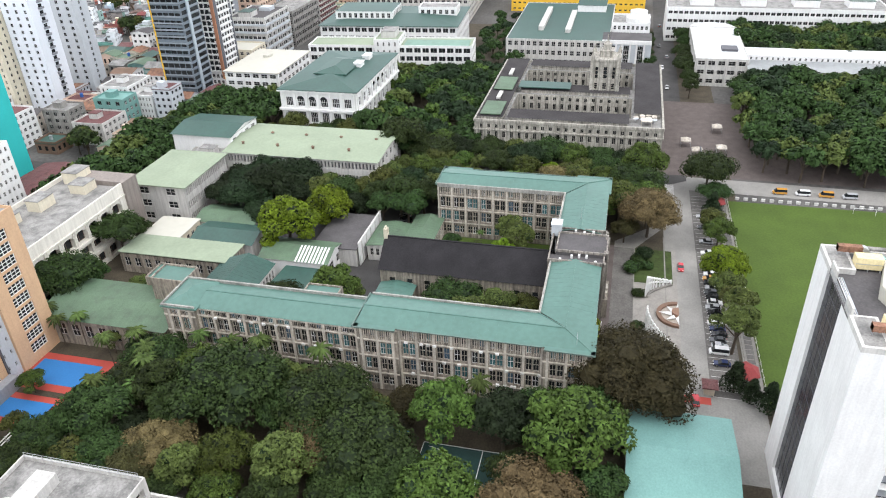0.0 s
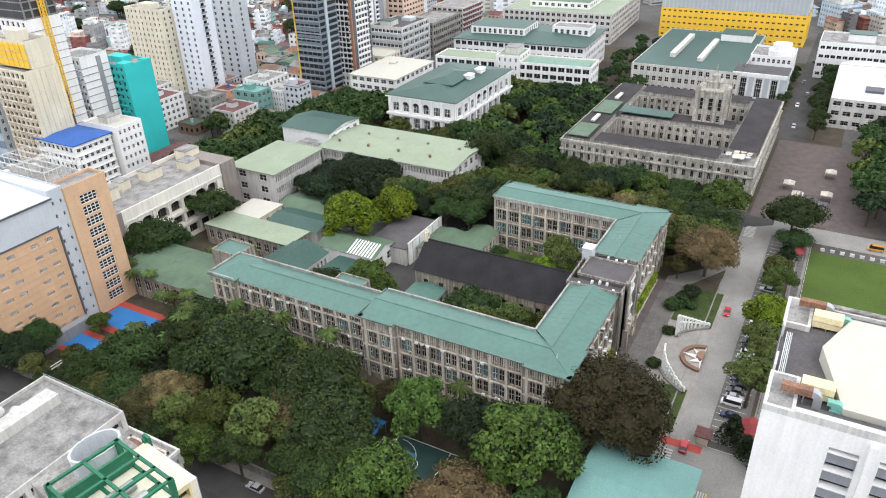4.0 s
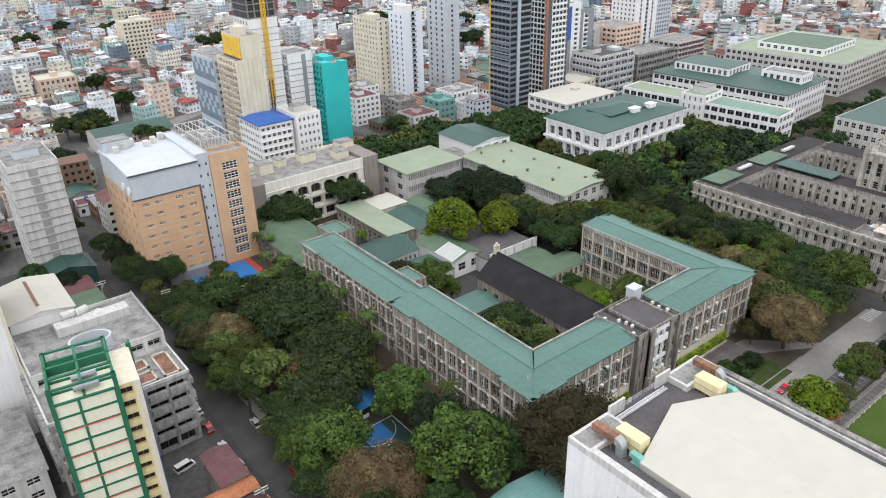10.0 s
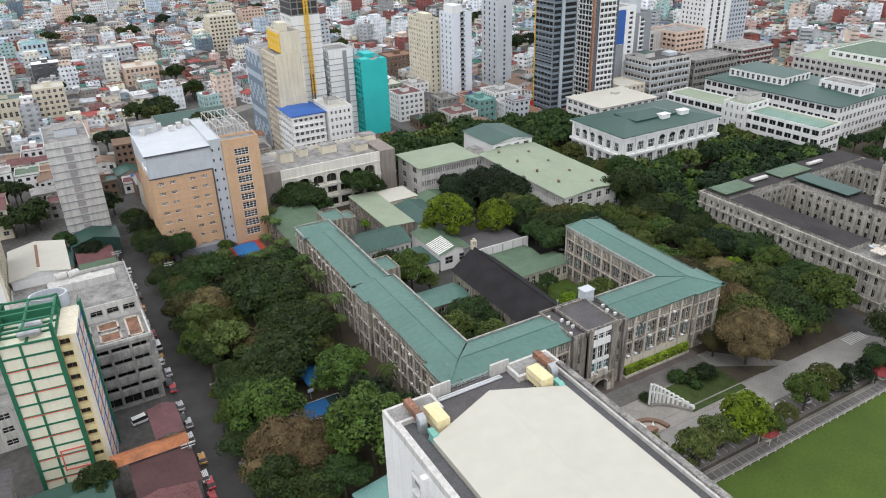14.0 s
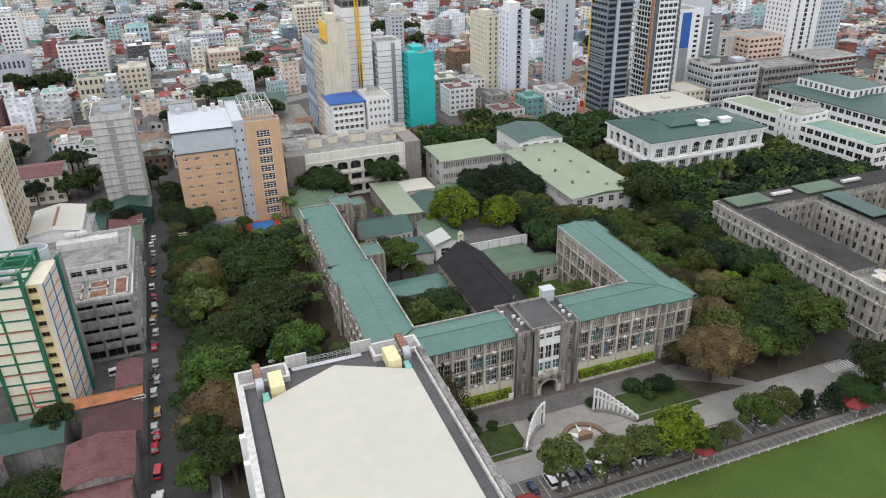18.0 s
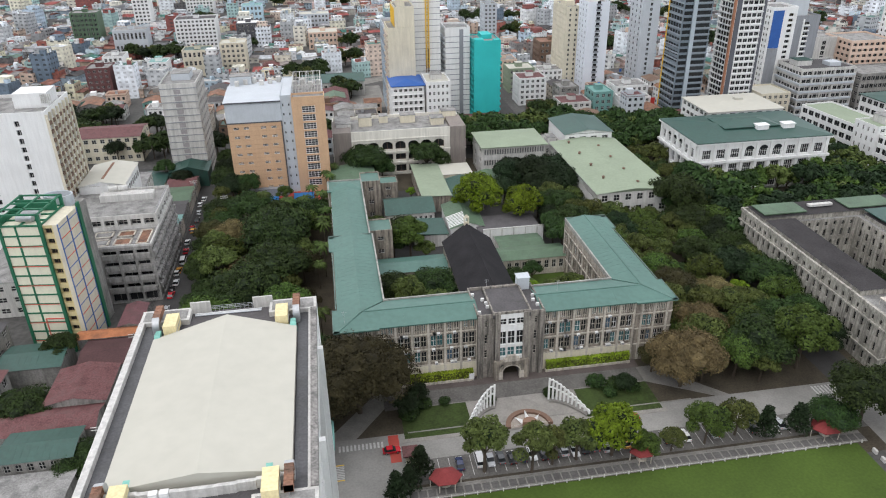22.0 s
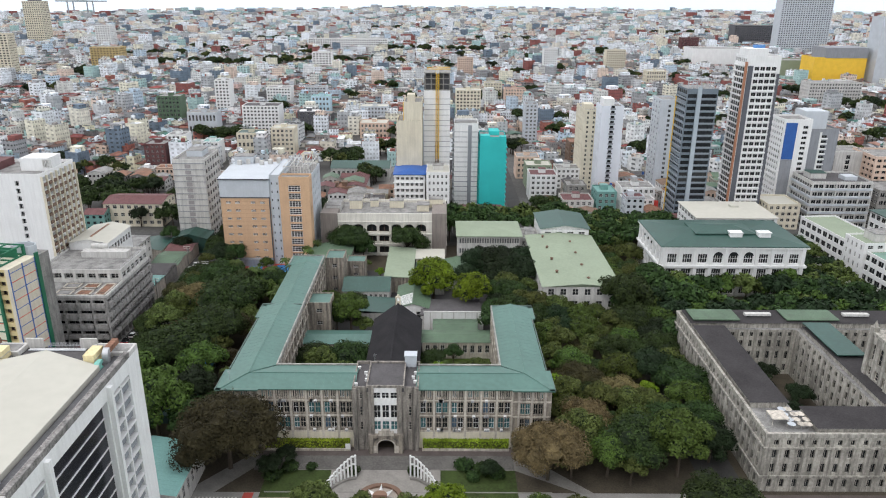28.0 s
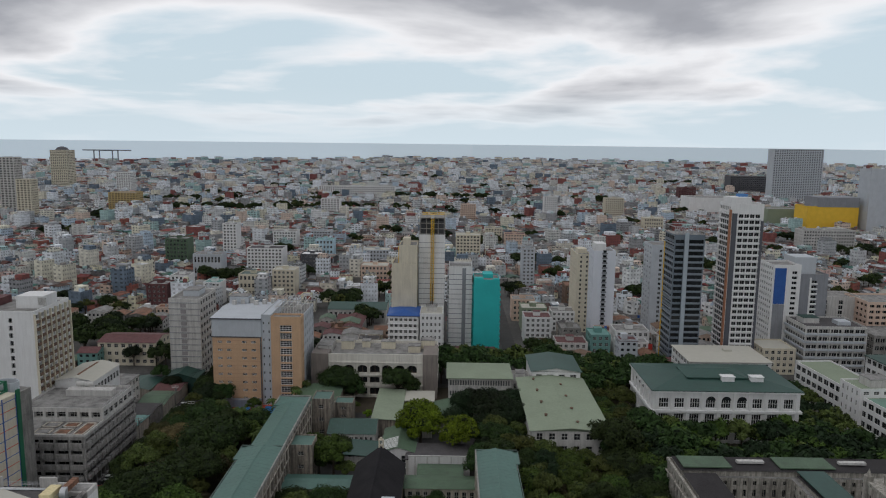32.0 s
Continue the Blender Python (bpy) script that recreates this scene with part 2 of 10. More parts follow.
ORANGE = mat("orange_brick_paint", (0.56, 0.37, 0.23), rough=0.8, var=0.12, streak=0.15, dark=(0.35, 0.22, 0.14))
LIGHT_GREY = mat("pale_grey_paint", (0.47, 0.50, 0.53), rough=0.75, var=0.1, streak=0.15, dark=(0.3, 0.31, 0.33))
MID_GREY = mat("mid_grey_paint", (0.25, 0.26, 0.28), rough=0.75, var=0.12, streak=0.2)
DARK_GREY = mat("dark_grey_paint", (0.09, 0.09, 0.10), rough=0.7, var=0.2)
TEAL = mat("teal_paint", (0.03, 0.43, 0.42), rough=0.7, var=0.1, streak=0.1, dark=(0.02, 0.3, 0.3))
BLUE = mat("blue_sheet", (0.03, 0.10, 0.33), rough=0.55, var=0.2)
YELLOW = mat("yellow_paint", (0.75, 0.47, 0.05), rough=0.7, var=0.1)
RED = mat("red_paint", (0.42, 0.04, 0.03), rough=0.5, var=0.2)
RED_ROOF = mat("dull_red_sheet", (0.125, 0.053, 0.053), rough=0.75, var=0.5, scale=0.35, moss=0.35)
RUST = mat("rusty_sheet", (0.22, 0.115, 0.075), rough=0.8, var=0.5, scale=0.5, moss=0.5)
GREEN_PAINT = mat("bottle_green_paint", (0.02, 0.13, 0.07), rough=0.6, var=0.2)
SALMON = mat("salmon_paint", (0.60, 0.45, 0.36), rough=0.8, var=0.1)
BROWN = mat("brown_panel", (0.16, 0.105, 0.075), rough=0.8, var=0.25)
GLASS = glass_mat("dark_window_glass", (0.020, 0.022, 0.024))
GLASS_BLUE = glass_mat("blue_window_glass", (0.06, 0.10, 0.14))
GLASS_CYAN = glass_mat("teal_window_glass", (0.05, 0.13, 0.14))
METAL = mat("galvanised_metal", (0.42, 0.43, 0.44), rough=0.45, var=0.15, metal=0.6)
ASPHALT = mat("asphalt", (0.055, 0.053, 0.052), rough=0.95, var=0.3, scale=0.2, fine=3, moss=0.25)
ROAD_PALE = mat("pale_concrete_road", (0.235, 0.227, 0.212), rough=0.9, var=0.18, scale=0.12, fine=2, moss=0.2, dark=(0.13, 0.125, 0.12))
PAVE = mat("pavement_concrete", (0.21, 0.20, 0.183), rough=0.9, var=0.25, scale=0.2, moss=0.35, dark=(0.12, 0.11, 0.1))
BRICK_PAVE = mat("brown_brick_paving", (0.10, 0.082, 0.076), rough=0.9, var=0.3, scale=0.3, fine=4)
# earth colour already darkened for the shade under the trees
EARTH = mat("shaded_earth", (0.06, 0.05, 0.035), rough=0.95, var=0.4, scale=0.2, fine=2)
TOWN = mat("town_ground", (0.085, 0.082, 0.078), rough=0.95, var=0.4, scale=0.05, fine=0.6)
GRASS = mat("lawn", (0.052, 0.086, 0.012), rough=0.9, var=0.22, scale=0.09, fine=1.5, bump=0.4)
COURT_BLUE = mat("blue_court", (0.03, 0.16, 0.40), rough=0.7, var=0.1)
COURT_RED = mat("red_court", (0.36, 0.06, 0.045), rough=0.7, var=0.12)
COURT_GREEN = mat("dark_green_court", (0.025, 0.06, 0.055), rough=0.7, var=0.2)
BARK = mat("bark", (0.07, 0.055, 0.042), rough=0.95, var=0.4, fine=5)
LEAF = leaf_mat("leaf_deep_green", (0.025, 0.043, 0.012))
LEAF_BRIGHT = leaf_mat("leaf_fresh_green", (0.090, 0.146, 0.010))
LEAF_OLIVE = leaf_mat("leaf_olive", (0.060, 0.074, 0.020))
LEAF_BROWN = leaf_mat("leaf_brownish", (0.040, 0.037, 0.015))
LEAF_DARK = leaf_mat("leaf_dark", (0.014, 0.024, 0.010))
LEAF_MID = leaf_mat("leaf_mid_green", (0.046, 0.070, 0.014))
LEAF_TAN = leaf_mat("leaf_tan", (0.105, 0.082, 0.038))
PALM = leaf_mat("palm_leaf", (0.052, 0.082, 0.022))
TYRE = mat("tyre_rubber", (0.015, 0.015, 0.015), rough=0.9, var=0.2)

# ---- kit ----
KEEP_OUT = []   # ground taken by buildings placed one by one


class Geo:
    """Collects faces in plain lists and turns them into one mesh."""

    def __init__(self):
        self.v, self.f, self.m = [], [], []

    def face(self, pts, mi=0):
        k = len(self.v)
        self.v.extend([tuple(p) for p in pts])
        self.f.append(tuple(range(k, k + len(pts))))
        self.m.append(mi)

    def box(self, x0, y0, z0, x1, y1, z1, mi=0, bottom=False):
        k = len(self.v)
        self.v += [(x0, y0, z0), (x1, y0, z0), (x1, y1, z0), (x0, y1, z0), (x0, y0, z1), (x1, y0, z1), (x1, y1, z1), (x0, y1, z1)]
        fs = [(4, 5, 6, 7), (0, 1, 5, 4), (1, 2, 6, 5), (2, 3, 7, 6), (3, 0, 4, 7)] + ([(3, 2, 1, 0)] if bottom else [])
        for f in fs:
            self.f.append(tuple(k + i for i in f))
            self.m.append(mi)

    def tube(self, p, q, r0, r1, n=6, mi=0, cap=True):
        p, q = Vector(p), Vector(q)
        d = (q - p).normalized()
        a = d.orthogonal().normalized()
        b = d.cross(a)
        k = len(self.v)
        for c, r in ((p, r0), (q, r1)):
            for i in range(n):
                t = 2 * math.pi * i / n
                self.v.append(tuple(c + a * (r * math.cos(t)) + b * (r * math.sin(t))))
        for i in range(n):
            j = (i + 1) % n
            self.f.append((k + i, k + j, k + n + j, k + n + i))
            self.m.append(mi)
        if cap:
            self.f.append(tuple(k + n + i for i in range(n)))
            self.m.append(mi)
            self.f.append(tuple(k + n - 1 - i for i in range(n)))
            self.m.append(mi)

    def add(self, other, m=Matrix()):
        k = len(self.v)
        self.v += [tuple(m @ Vector(p)) for p in other.v]
        self.f += [tuple(k + i for i in f) for f in other.f]
        self.m += other.m

    def mesh(self, name, mats):
        me = bpy.data.meshes.new(name)
        me.from_pydata(self.v, [], self.f)
        for mt in mats:
            me.materials.append(mt)
        if len(mats) > 1:
            me.polygons.foreach_set("material_index", self.m)
        me.update()
        return me


def part(name, geo, mats, parent=None, label="", kind=""):
    """Links a Geo (or a ready mesh) as one mesh object under a thing."""
    if not isinstance(mats, (list, tuple)):
        mats = [mats]
    ob = new(name, geo.mesh(name, mats) if isinstance(geo, Geo) else geo)
    if parent:
        ob.parent = parent
    return tagged(ob, label, kind=kind)


def split(geo, key):
    """Sorts the faces of a Geo into several by a function of their middle."""
    out = {}
    for f, mi in zip(geo.f, geo.m):
        pts = [geo.v[i] for i in f]
        c = [sum(p[k] for p in pts) / len(pts) for k in range(3)]
        out.setdefault(key(c), Geo()).face(pts, mi)
    return [out[k] for k in sorted(out)]


def thing(name, x, y, z, label, category, rz=0.0, group="", kind=""):
    ob = new(name)
    ob.matrix_basis = pose(x, y, z, 0, 0, rz)
    return tagged(ob, label, category, group, kind)


# A side of a box-shaped building: origin, direction along it, outward normal
def side(s, x0, y0, x1, y1):
    return {"S": ((x0, y0), (1, 0), (0, -1), x1 - x0), "E": ((x1, y0), (0, 1), (1, 0), y1 - y0),
            "N": ((x1, y1), (-1, 0), (0, 1), x1 - x0), "W": ((x0, y1), (0, -1), (-1, 0), y1 - y0)}[s]


def holed(geo, o, u, n, width, z0, z1, cols, rows, depth=0.35, mi=0):
    """A wall with rectangular openings (cols x rows), with their reveals."""
    def P(a, z, d=0.0):
        return (o[0] + u[0] * a - n[0] * d, o[1] + u[1] * a - n[1] * d, z)

    def Q(a0, a1, b0, b1):
        if a1 - a0 > 1e-4 and b1 - b0 > 1e-4:
            geo.face([P(a0, b0), P(a1, b0), P(a1, b1), P(a0, b1)], mi)
    z = z0
    for r0, r1 in rows:
        Q(0, width, z, r0)
        a = 0.0
        for c0, c1 in cols:
            Q(a, c0, r0, r1)
            a = c1
            geo.face([P(c0, r0), P(c0, r0, depth), P(c0, r1, depth), P(c0, r1)], mi)
            geo.face([P(c1, r0, depth), P(c1, r0), P(c1, r1), P(c1, r1, depth)], mi)
            geo.face([P(c0, r0), P(c1, r0), P(c1, r0, depth), P(c0, r0, depth)], mi)
            geo.face([P(c0, r1, depth), P(c1, r1, depth), P(c1, r1), P(c0, r1)], mi)
        Q(a, width, r0, r1)
        z = r1
    Q(0, width, z, z1)


def even(width, count, frac, margin=0.0):
    """Even bays over a width: spans of the openings."""
    pitch = (width - 2 * margin) / count
    return [(margin + pitch * (i + 0.5 - frac / 2), margin + pitch * (i + 0.5 + frac / 2)) for i in range(count)]


def levels(z0, z1, count, lo=0.3, hi=0.85):
    h = (z1 - z0) / count
    return [(z0 + h * (i + lo), z0 + h * (i + hi)) for i in range(count)]


WIN = {}


def window_mesh(w, h, depth, glass, frame_mat, bars):
    key = (round(w, 2), round(h, 2), depth, glass.name, frame_mat.name, bars)
    if key not in WIN:
        g = Geo()
        t, d0 = 0.06 + 0.022 * w, depth - 0.08
        xs, zs = [], []
        for axis, size, count in ((xs, w, bars[0]), (zs, h, bars[1])):
            for i in range(count + 1):
                c = min(max(size * i / count - t / 2, 0), size - t)
                axis += [c, c + t]
        at = {}

        def V(i, j, d):
            if (i, j, d) not in at:
                at[(i, j, d)] = len(g.v)
                g.v.append((xs[i], d, zs[j]))
            return at[(i, j, d)]
        for i in range(len(xs) - 1):
            for j in range(len(zs) - 1):
                front = [V(i, j, d0), V(i + 1, j, d0), V(i + 1, j + 1, d0), V(i, j + 1, d0)]
                if i % 2 == 0 or j % 2 == 0:
                    g.f.append(tuple(front))
                    g.m.append(1)
                    continue
                back = [V(i, j, depth), V(i + 1, j, depth), V(i + 1, j + 1, depth), V(i, j + 1, depth)]
                g.f.append(tuple(back))
                g.m.append(0)
                for k in range(4):
                    m = (k + 1) % 4
                    g.f.append((front[k], front[m], back[m], back[k]))
                    g.m.append(1)
        WIN[key] = g.mesh("window", [glass, frame_mat])
    return WIN[key]


def windows(parent, o, u, n, cols, rows, depth=0.35, glass=None, fmat=None, bars=(2, 2), joined=False, name="window"):
    """A window in each opening, as a part of its own or, for great numbers, all in one part."""
    glass, fmat = glass or GLASS, fmat or WHITE_DIRTY
    ang = math.atan2(u[1], u[0])
    big = Geo()
    for r0, r1 in rows:
        for c0, c1 in cols:
            x, y = o[0] + u[0] * c0, o[1] + u[1] * c0
            if joined:
                def P(a, z, d):
                    return (x + u[0] * a - n[0] * d, y + u[1] * a - n[1] * d, r0 + z)
                w, h = c1 - c0, r1 - r0
                big.face([P(0, 0, depth), P(w, 0, depth), P(w, h, depth), P(0, h, depth)], 0)
                if bars[0] > 1:
                    t = 0.06
                    big.face([P(w / 2 - t, 0, depth - 0.05), P(w / 2 + t, 0, depth - 0.05), P(w / 2 + t, h, depth - 0.05), P(w / 2 - t, h, depth - 0.05)], 1)
            else:
                ob = new(name, window_mesh(c1 - c0, r1 - r0, depth, glass, fmat, bars))
                ob.parent = parent
                ob.matrix_basis = Matrix.Translation((x, y, r0)) @ Matrix.Rotation(ang, 4, 'Z')
    if joined and big.v:
        part("window_glazing", big, [glass, fmat], parent, kind="stuff")


def block(th, x0, y0, x1, y1, z0, z1, mats, faces, parapet=0.9, roof=None, deck=None, name="wall"):
    """Walls with openings on the sides named in faces, a roof deck and a parapet. faces: side -> dict."""
    g = Geo()
    for s in "SEWN":
        o, u, n, width = side(s, x0, y0, x1, y1)
        f = faces.get(s)
        if not f:
            holed(g, o, u, n, width, z0, z1, [], [])
            continue
        cols = f.get("cols") or even(width, f["n"], f.get("w", 0.55), f.get("margin", 0.6))
        rows = f.get("rows") or levels(f.get("from", z0), f.get("to", z1), f["rows_n"], f.get("lo", 0.3), f.get("hi", 0.82))
        d = f.get("depth", 0.35)
        holed(g, o, u, n, width, z0, z1, cols, rows, d)
        windows(th, o, u, n, cols, rows, d, f.get("glass"), f.get("fmat"), f.get("bars", (2, 2)), f.get("joined", len(cols) * len(rows) > 60))
    wall = part(name, g, mats, th)
    if parapet:
        t = 0.3
        p = Geo()
        for a in ((x0, y0, x1, y0 + t), (x0, y1 - t, x1, y1), (x0, y0 + t, x0 + t, y1 - t), (x1 - t, y0 + t, x1, y1 - t)):
            p.box(a[0], a[1], z1, a[2], a[3], z1 + parapet)
        part("parapet", p, mats if not isinstance(mats, (list, tuple)) else mats[0], th)
    d = Geo()
    d.face([(x0, y0, z1 + 0.004), (x1, y0, z1 + 0.004), (x1, y1, z1 + 0.004), (x0, y1, z1 + 0.004)])
    part("roof_deck", d, deck or CONC_DECK, th)
    return wall


def hip(g, x0, y0, x1, y1, z, rise, over=0.6, mi=0):
    """A hipped roof over a rectangle, with a fascia."""
    x0, y0, x1, y1 = x0 - over, y0 - over, x1 + over, y1 + over
    w, d = x1 - x0, y1 - y0
    if w >= d:
        a, b = (x0 + d / 2, (y0 + y1) / 2, z + rise), (x1 - d / 2, (y0 + y1) / 2, z + rise)
        c = [(x0, y0, z), (x1, y0, z), (x1, y1, z), (x0, y1, z)]
        g.face([c[0], c[1], b, a], mi), g.face([c[2], c[3], a, b], mi), g.face([c[1], c[2], b], mi), g.face([c[3], c[0], a], mi)
    else:
        a, b = ((x0 + x1) / 2, y0 + w / 2, z + rise), ((x0 + x1) / 2, y1 - w / 2, z + rise)
        c = [(x0, y0, z), (x1, y0, z), (x1, y1, z), (x0, y1, z)]
        g.face([c[1], c[2], b, a], mi), g.face([c[3], c[0], a, b], mi), g.face([c[0], c[1], a], mi), g.face([c[2], c[3], b], mi)
    for i in range(4):
        p, q = c[i], c[(i + 1) % 4]
        g.face([(p[0], p[1], z - 0.35), (q[0], q[1], z - 0.35), q, p], mi)
    g.face([(p[0], p[1], z - 0.35) for p in reversed(c)], mi)


def gable(g, x0, y0, x1, y1, z, rise, axis="y", over=0.5, mi=0, gmi=None):
    """A gabled roof, its ridge along the axis."""
    gmi = mi if gmi is None else gmi
    x0, y0, x1, y1 = x0 - over, y0 - over, x1 + over, y1 + over
    if axis == "y":
        m = (x0 + x1) / 2
        g.face([(x0, y0, z), (m, y0, z + rise), (m, y1, z + rise), (x0, y1, z)][::-1], mi)
        g.face([(m, y0, z + rise), (x1, y0, z), (x1, y1, z), (m, y1, z + rise)][::-1], mi)
        g.face([(x0, y0 + over, z), (x1, y0 + over, z), (m, y0 + over, z + rise)], gmi)
        g.face([(x1, y1 - over, z), (x0, y1 - over, z), (m, y1 - over, z + rise)], gmi)
    else:
        m = (y0 + y1) / 2
        g.face([(x0, y0, z), (x1, y0, z), (x1, m, z + rise), (x0, m, z + rise)], mi)
        g.face([(x1, y1, z), (x0, y1, z), (x0, m, z + rise), (x1, m, z + rise)], mi)
        g.face([(x0 + over, y1, z), (x0 + over, y0, z), (x0 + over, m, z + rise)], gmi)
        g.face([(x1 - over, y0, z), (x1 - over, y1, z), (x1 - over, m, z + rise)], gmi)


def shed_hall(name, label, category, x0, y0, x1, y1, h, rise, wall_mat, roof_mat, axis="y", z0=0.0, faces=None, roof="gable", group=""):
    """A low hall with walls and a sheet-metal roof."""
    th = thing(name, (x0 + x1) / 2, (y0 + y1) / 2, z0, label, category, group=group)
    a, b = (x1 - x0) / 2, (y1 - y0) / 2
    g = Geo()
    for s in "SEWN":
        o, u, n, width = side(s, -a, -b, a, b)
        f = (faces or {}).get(s)
        cols = even(width, f["n"], f.get("w", 0.55), 0.5) if f else []
        rows = (f.get("rows") or levels(0, h, f.get("rows_n", 1), 0.35, 0.8)) if f else []
        holed(g, o, u, n, width, 0, h, cols, rows, 0.25)
        if f:
            windows(th, o, u, n, cols, rows, 0.25, f.get("glass"), f.get("fmat"), f.get("bars", (2, 2)), f.get("joined", len(cols) * len(rows) > 60))
    part("wall", g, wall_mat, th)
    r = Geo()
    if roof == "gable":
        gable(r, -a, -b, a, b, h, rise, axis, 0.5, 0, 1)
    elif roof == "hip":
        hip(r, -a, -b, a, b, h + 0.35, rise, 0.6)
    else:
        k = rise
        r.box(-a - 0.4, -b - 0.4, h, a + 0.4, b + 0.4, h + 0.25, 0, True)
        r.v = [(x, y, z + (k * (b - y) / (2 * b) if axis == "x" else k * (a - x) / (2 * a))) if z > h - 1 else (x, y, z) for x, y, z in r.v]
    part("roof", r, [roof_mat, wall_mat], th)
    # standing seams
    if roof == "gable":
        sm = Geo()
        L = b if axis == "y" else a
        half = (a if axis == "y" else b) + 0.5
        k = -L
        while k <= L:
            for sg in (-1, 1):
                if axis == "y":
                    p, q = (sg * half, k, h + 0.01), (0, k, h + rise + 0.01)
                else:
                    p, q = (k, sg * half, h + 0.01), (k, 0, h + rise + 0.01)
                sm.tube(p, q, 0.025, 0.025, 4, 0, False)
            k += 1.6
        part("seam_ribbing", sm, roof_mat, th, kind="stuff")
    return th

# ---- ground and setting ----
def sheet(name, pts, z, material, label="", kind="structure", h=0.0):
    g = Geo()
    g.face([(x, y, z) for x, y in pts])
    if h:
        k = len(pts)
        for i in range(k):
            (a, b), (c, d) = pts[i], pts[(i + 1) % k]
            g.face([(a, b, z - h), (c, d, z - h), (c, d, z), (a, b, z)])
    return tagged(part(name, g, material), label, "ground", kind=kind)


def rect(x0, y0, x1, y1):
    return [(x0, y0), (x1, y0), (x1, y1), (x0, y1)]


PAVE_PALE = mat("pale_forecourt_paving", (0.25, 0.235, 0.215), rough=0.9, var=0.22, scale=0.2, moss=0.3, dark=(0.16, 0.15, 0.14))
# darker copy of the lawn green, with tree shade put into its colour
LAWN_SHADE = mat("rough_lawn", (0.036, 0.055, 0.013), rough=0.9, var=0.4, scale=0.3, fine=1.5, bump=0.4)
LANE = mat("stained_asphalt_lane", (0.125, 0.118, 0.11), rough=0.9, var=0.4, scale=0.15, fine=2, moss=0.4, dark=(0.07, 0.065, 0.06))
sheet("ground", rect(-4950, -900, 4950, 4950), 0.0, TOWN, "grey urban ground reaching to the horizon")
sheet("campus_earth", rect(-86, -46, 330, 176), 0.03, EARTH, "earth and leaf litter under the campus trees, coloured dark for shade")
sheet("lawn_field", rect(-34, -190, 77, -42.6), 0.10, GRASS, "mown green football field", h=0.1)
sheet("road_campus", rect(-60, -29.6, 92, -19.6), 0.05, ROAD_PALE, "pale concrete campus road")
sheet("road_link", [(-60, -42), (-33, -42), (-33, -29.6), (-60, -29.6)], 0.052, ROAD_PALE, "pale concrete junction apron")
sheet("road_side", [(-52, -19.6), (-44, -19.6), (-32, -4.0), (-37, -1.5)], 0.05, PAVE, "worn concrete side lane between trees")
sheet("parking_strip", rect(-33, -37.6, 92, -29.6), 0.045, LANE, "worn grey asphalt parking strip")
sheet("walkway_field", rect(-33, -42.4, 80, -39.0), 0.12, PAVE, "grey paved walkway along the field", h=0.12)
sheet("road_cross", [(80, -190), (92, -190), (96, -29), (84, -29)], 0.055, ROAD_PALE, "pale cross road beside the field")
sheet("plaza", rect(97, -110, 185, -20), 0.055, BRICK_PAVE, "dark brown brick plaza before the old stone hall")
sheet("road_plaza", rect(185, -30, 420, -18), 0.055, ASPHALT, "asphalt avenue lined with trees")
sheet("road_plaza_front", [(92, -29), (97, -29), (97, 60), (86, 60), (86, -20)], 0.058, ASPHALT, "asphalt lane between the halls")
sheet("forecourt", rect(-36, -3.6, 37, 0.4), 0.09, BRICK_PAVE, "brown brick strip along the facade", h=0.09)
sheet("forecourt_lane", rect(-36, -10.2, 36, -3.6), 0.06, LANE, "worn grey concrete forecourt lane")
sheet("forecourt_apron", [(36, -10.2), (52, -19.6), (56, -19.6), (40, -3.6), (36, -3.6)], 0.062, PAVE, "worn grey concrete lane to the road")
sheet("monument_apron", rect(-14.5, -21.8, 15.5, -10.2), 0.13, PAVE_PALE, "pale paved apron of the monument", h=0.13)
sheet("kerb_strip", rect(-33, -23.1, 37, -21.8), 0.15, PAVE_PALE, "pale concrete kerb strip along the road", h=0.15)
sheet("lawn_left", rect(-32, -21.8, -14.5, -10.2), 0.14, LAWN_SHADE, "small lawn beside the monument", h=0.14)
sheet("lawn_right", rect(15.5, -21.8, 36, -10.2), 0.14, LAWN_SHADE, "small lawn beside the monument", h=0.14)
sheet("street_left", rect(-104, -200, -90, 170), 0.04, ASPHALT, "narrow dark asphalt side street")
sheet("pavement_left", rect(-90, -46, -87, 165), 0.16, PAVE, "narrow concrete pavement along the street", h=0.16)
sheet("street_back", rect(-300, 182, 520, 192), 0.042, ASPHALT, "asphalt street behind the campus")
sheet("courtyard_left", rect(-33, 14, -8, 54), 0.07, GRASS, "planted green courtyard lawn")
sheet("courtyard_right", rect(8, 14, 33, 54), 0.07, GRASS, "planted green courtyard lawn")
sheet("yard_back", rect(-34, 56, 62, 140), 0.06, ASPHALT, "dark asphalt service yard")

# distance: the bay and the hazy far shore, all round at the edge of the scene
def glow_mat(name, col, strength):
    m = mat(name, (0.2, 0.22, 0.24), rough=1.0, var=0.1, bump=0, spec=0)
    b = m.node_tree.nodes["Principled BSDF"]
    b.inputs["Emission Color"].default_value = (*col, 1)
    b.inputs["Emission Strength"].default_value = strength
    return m


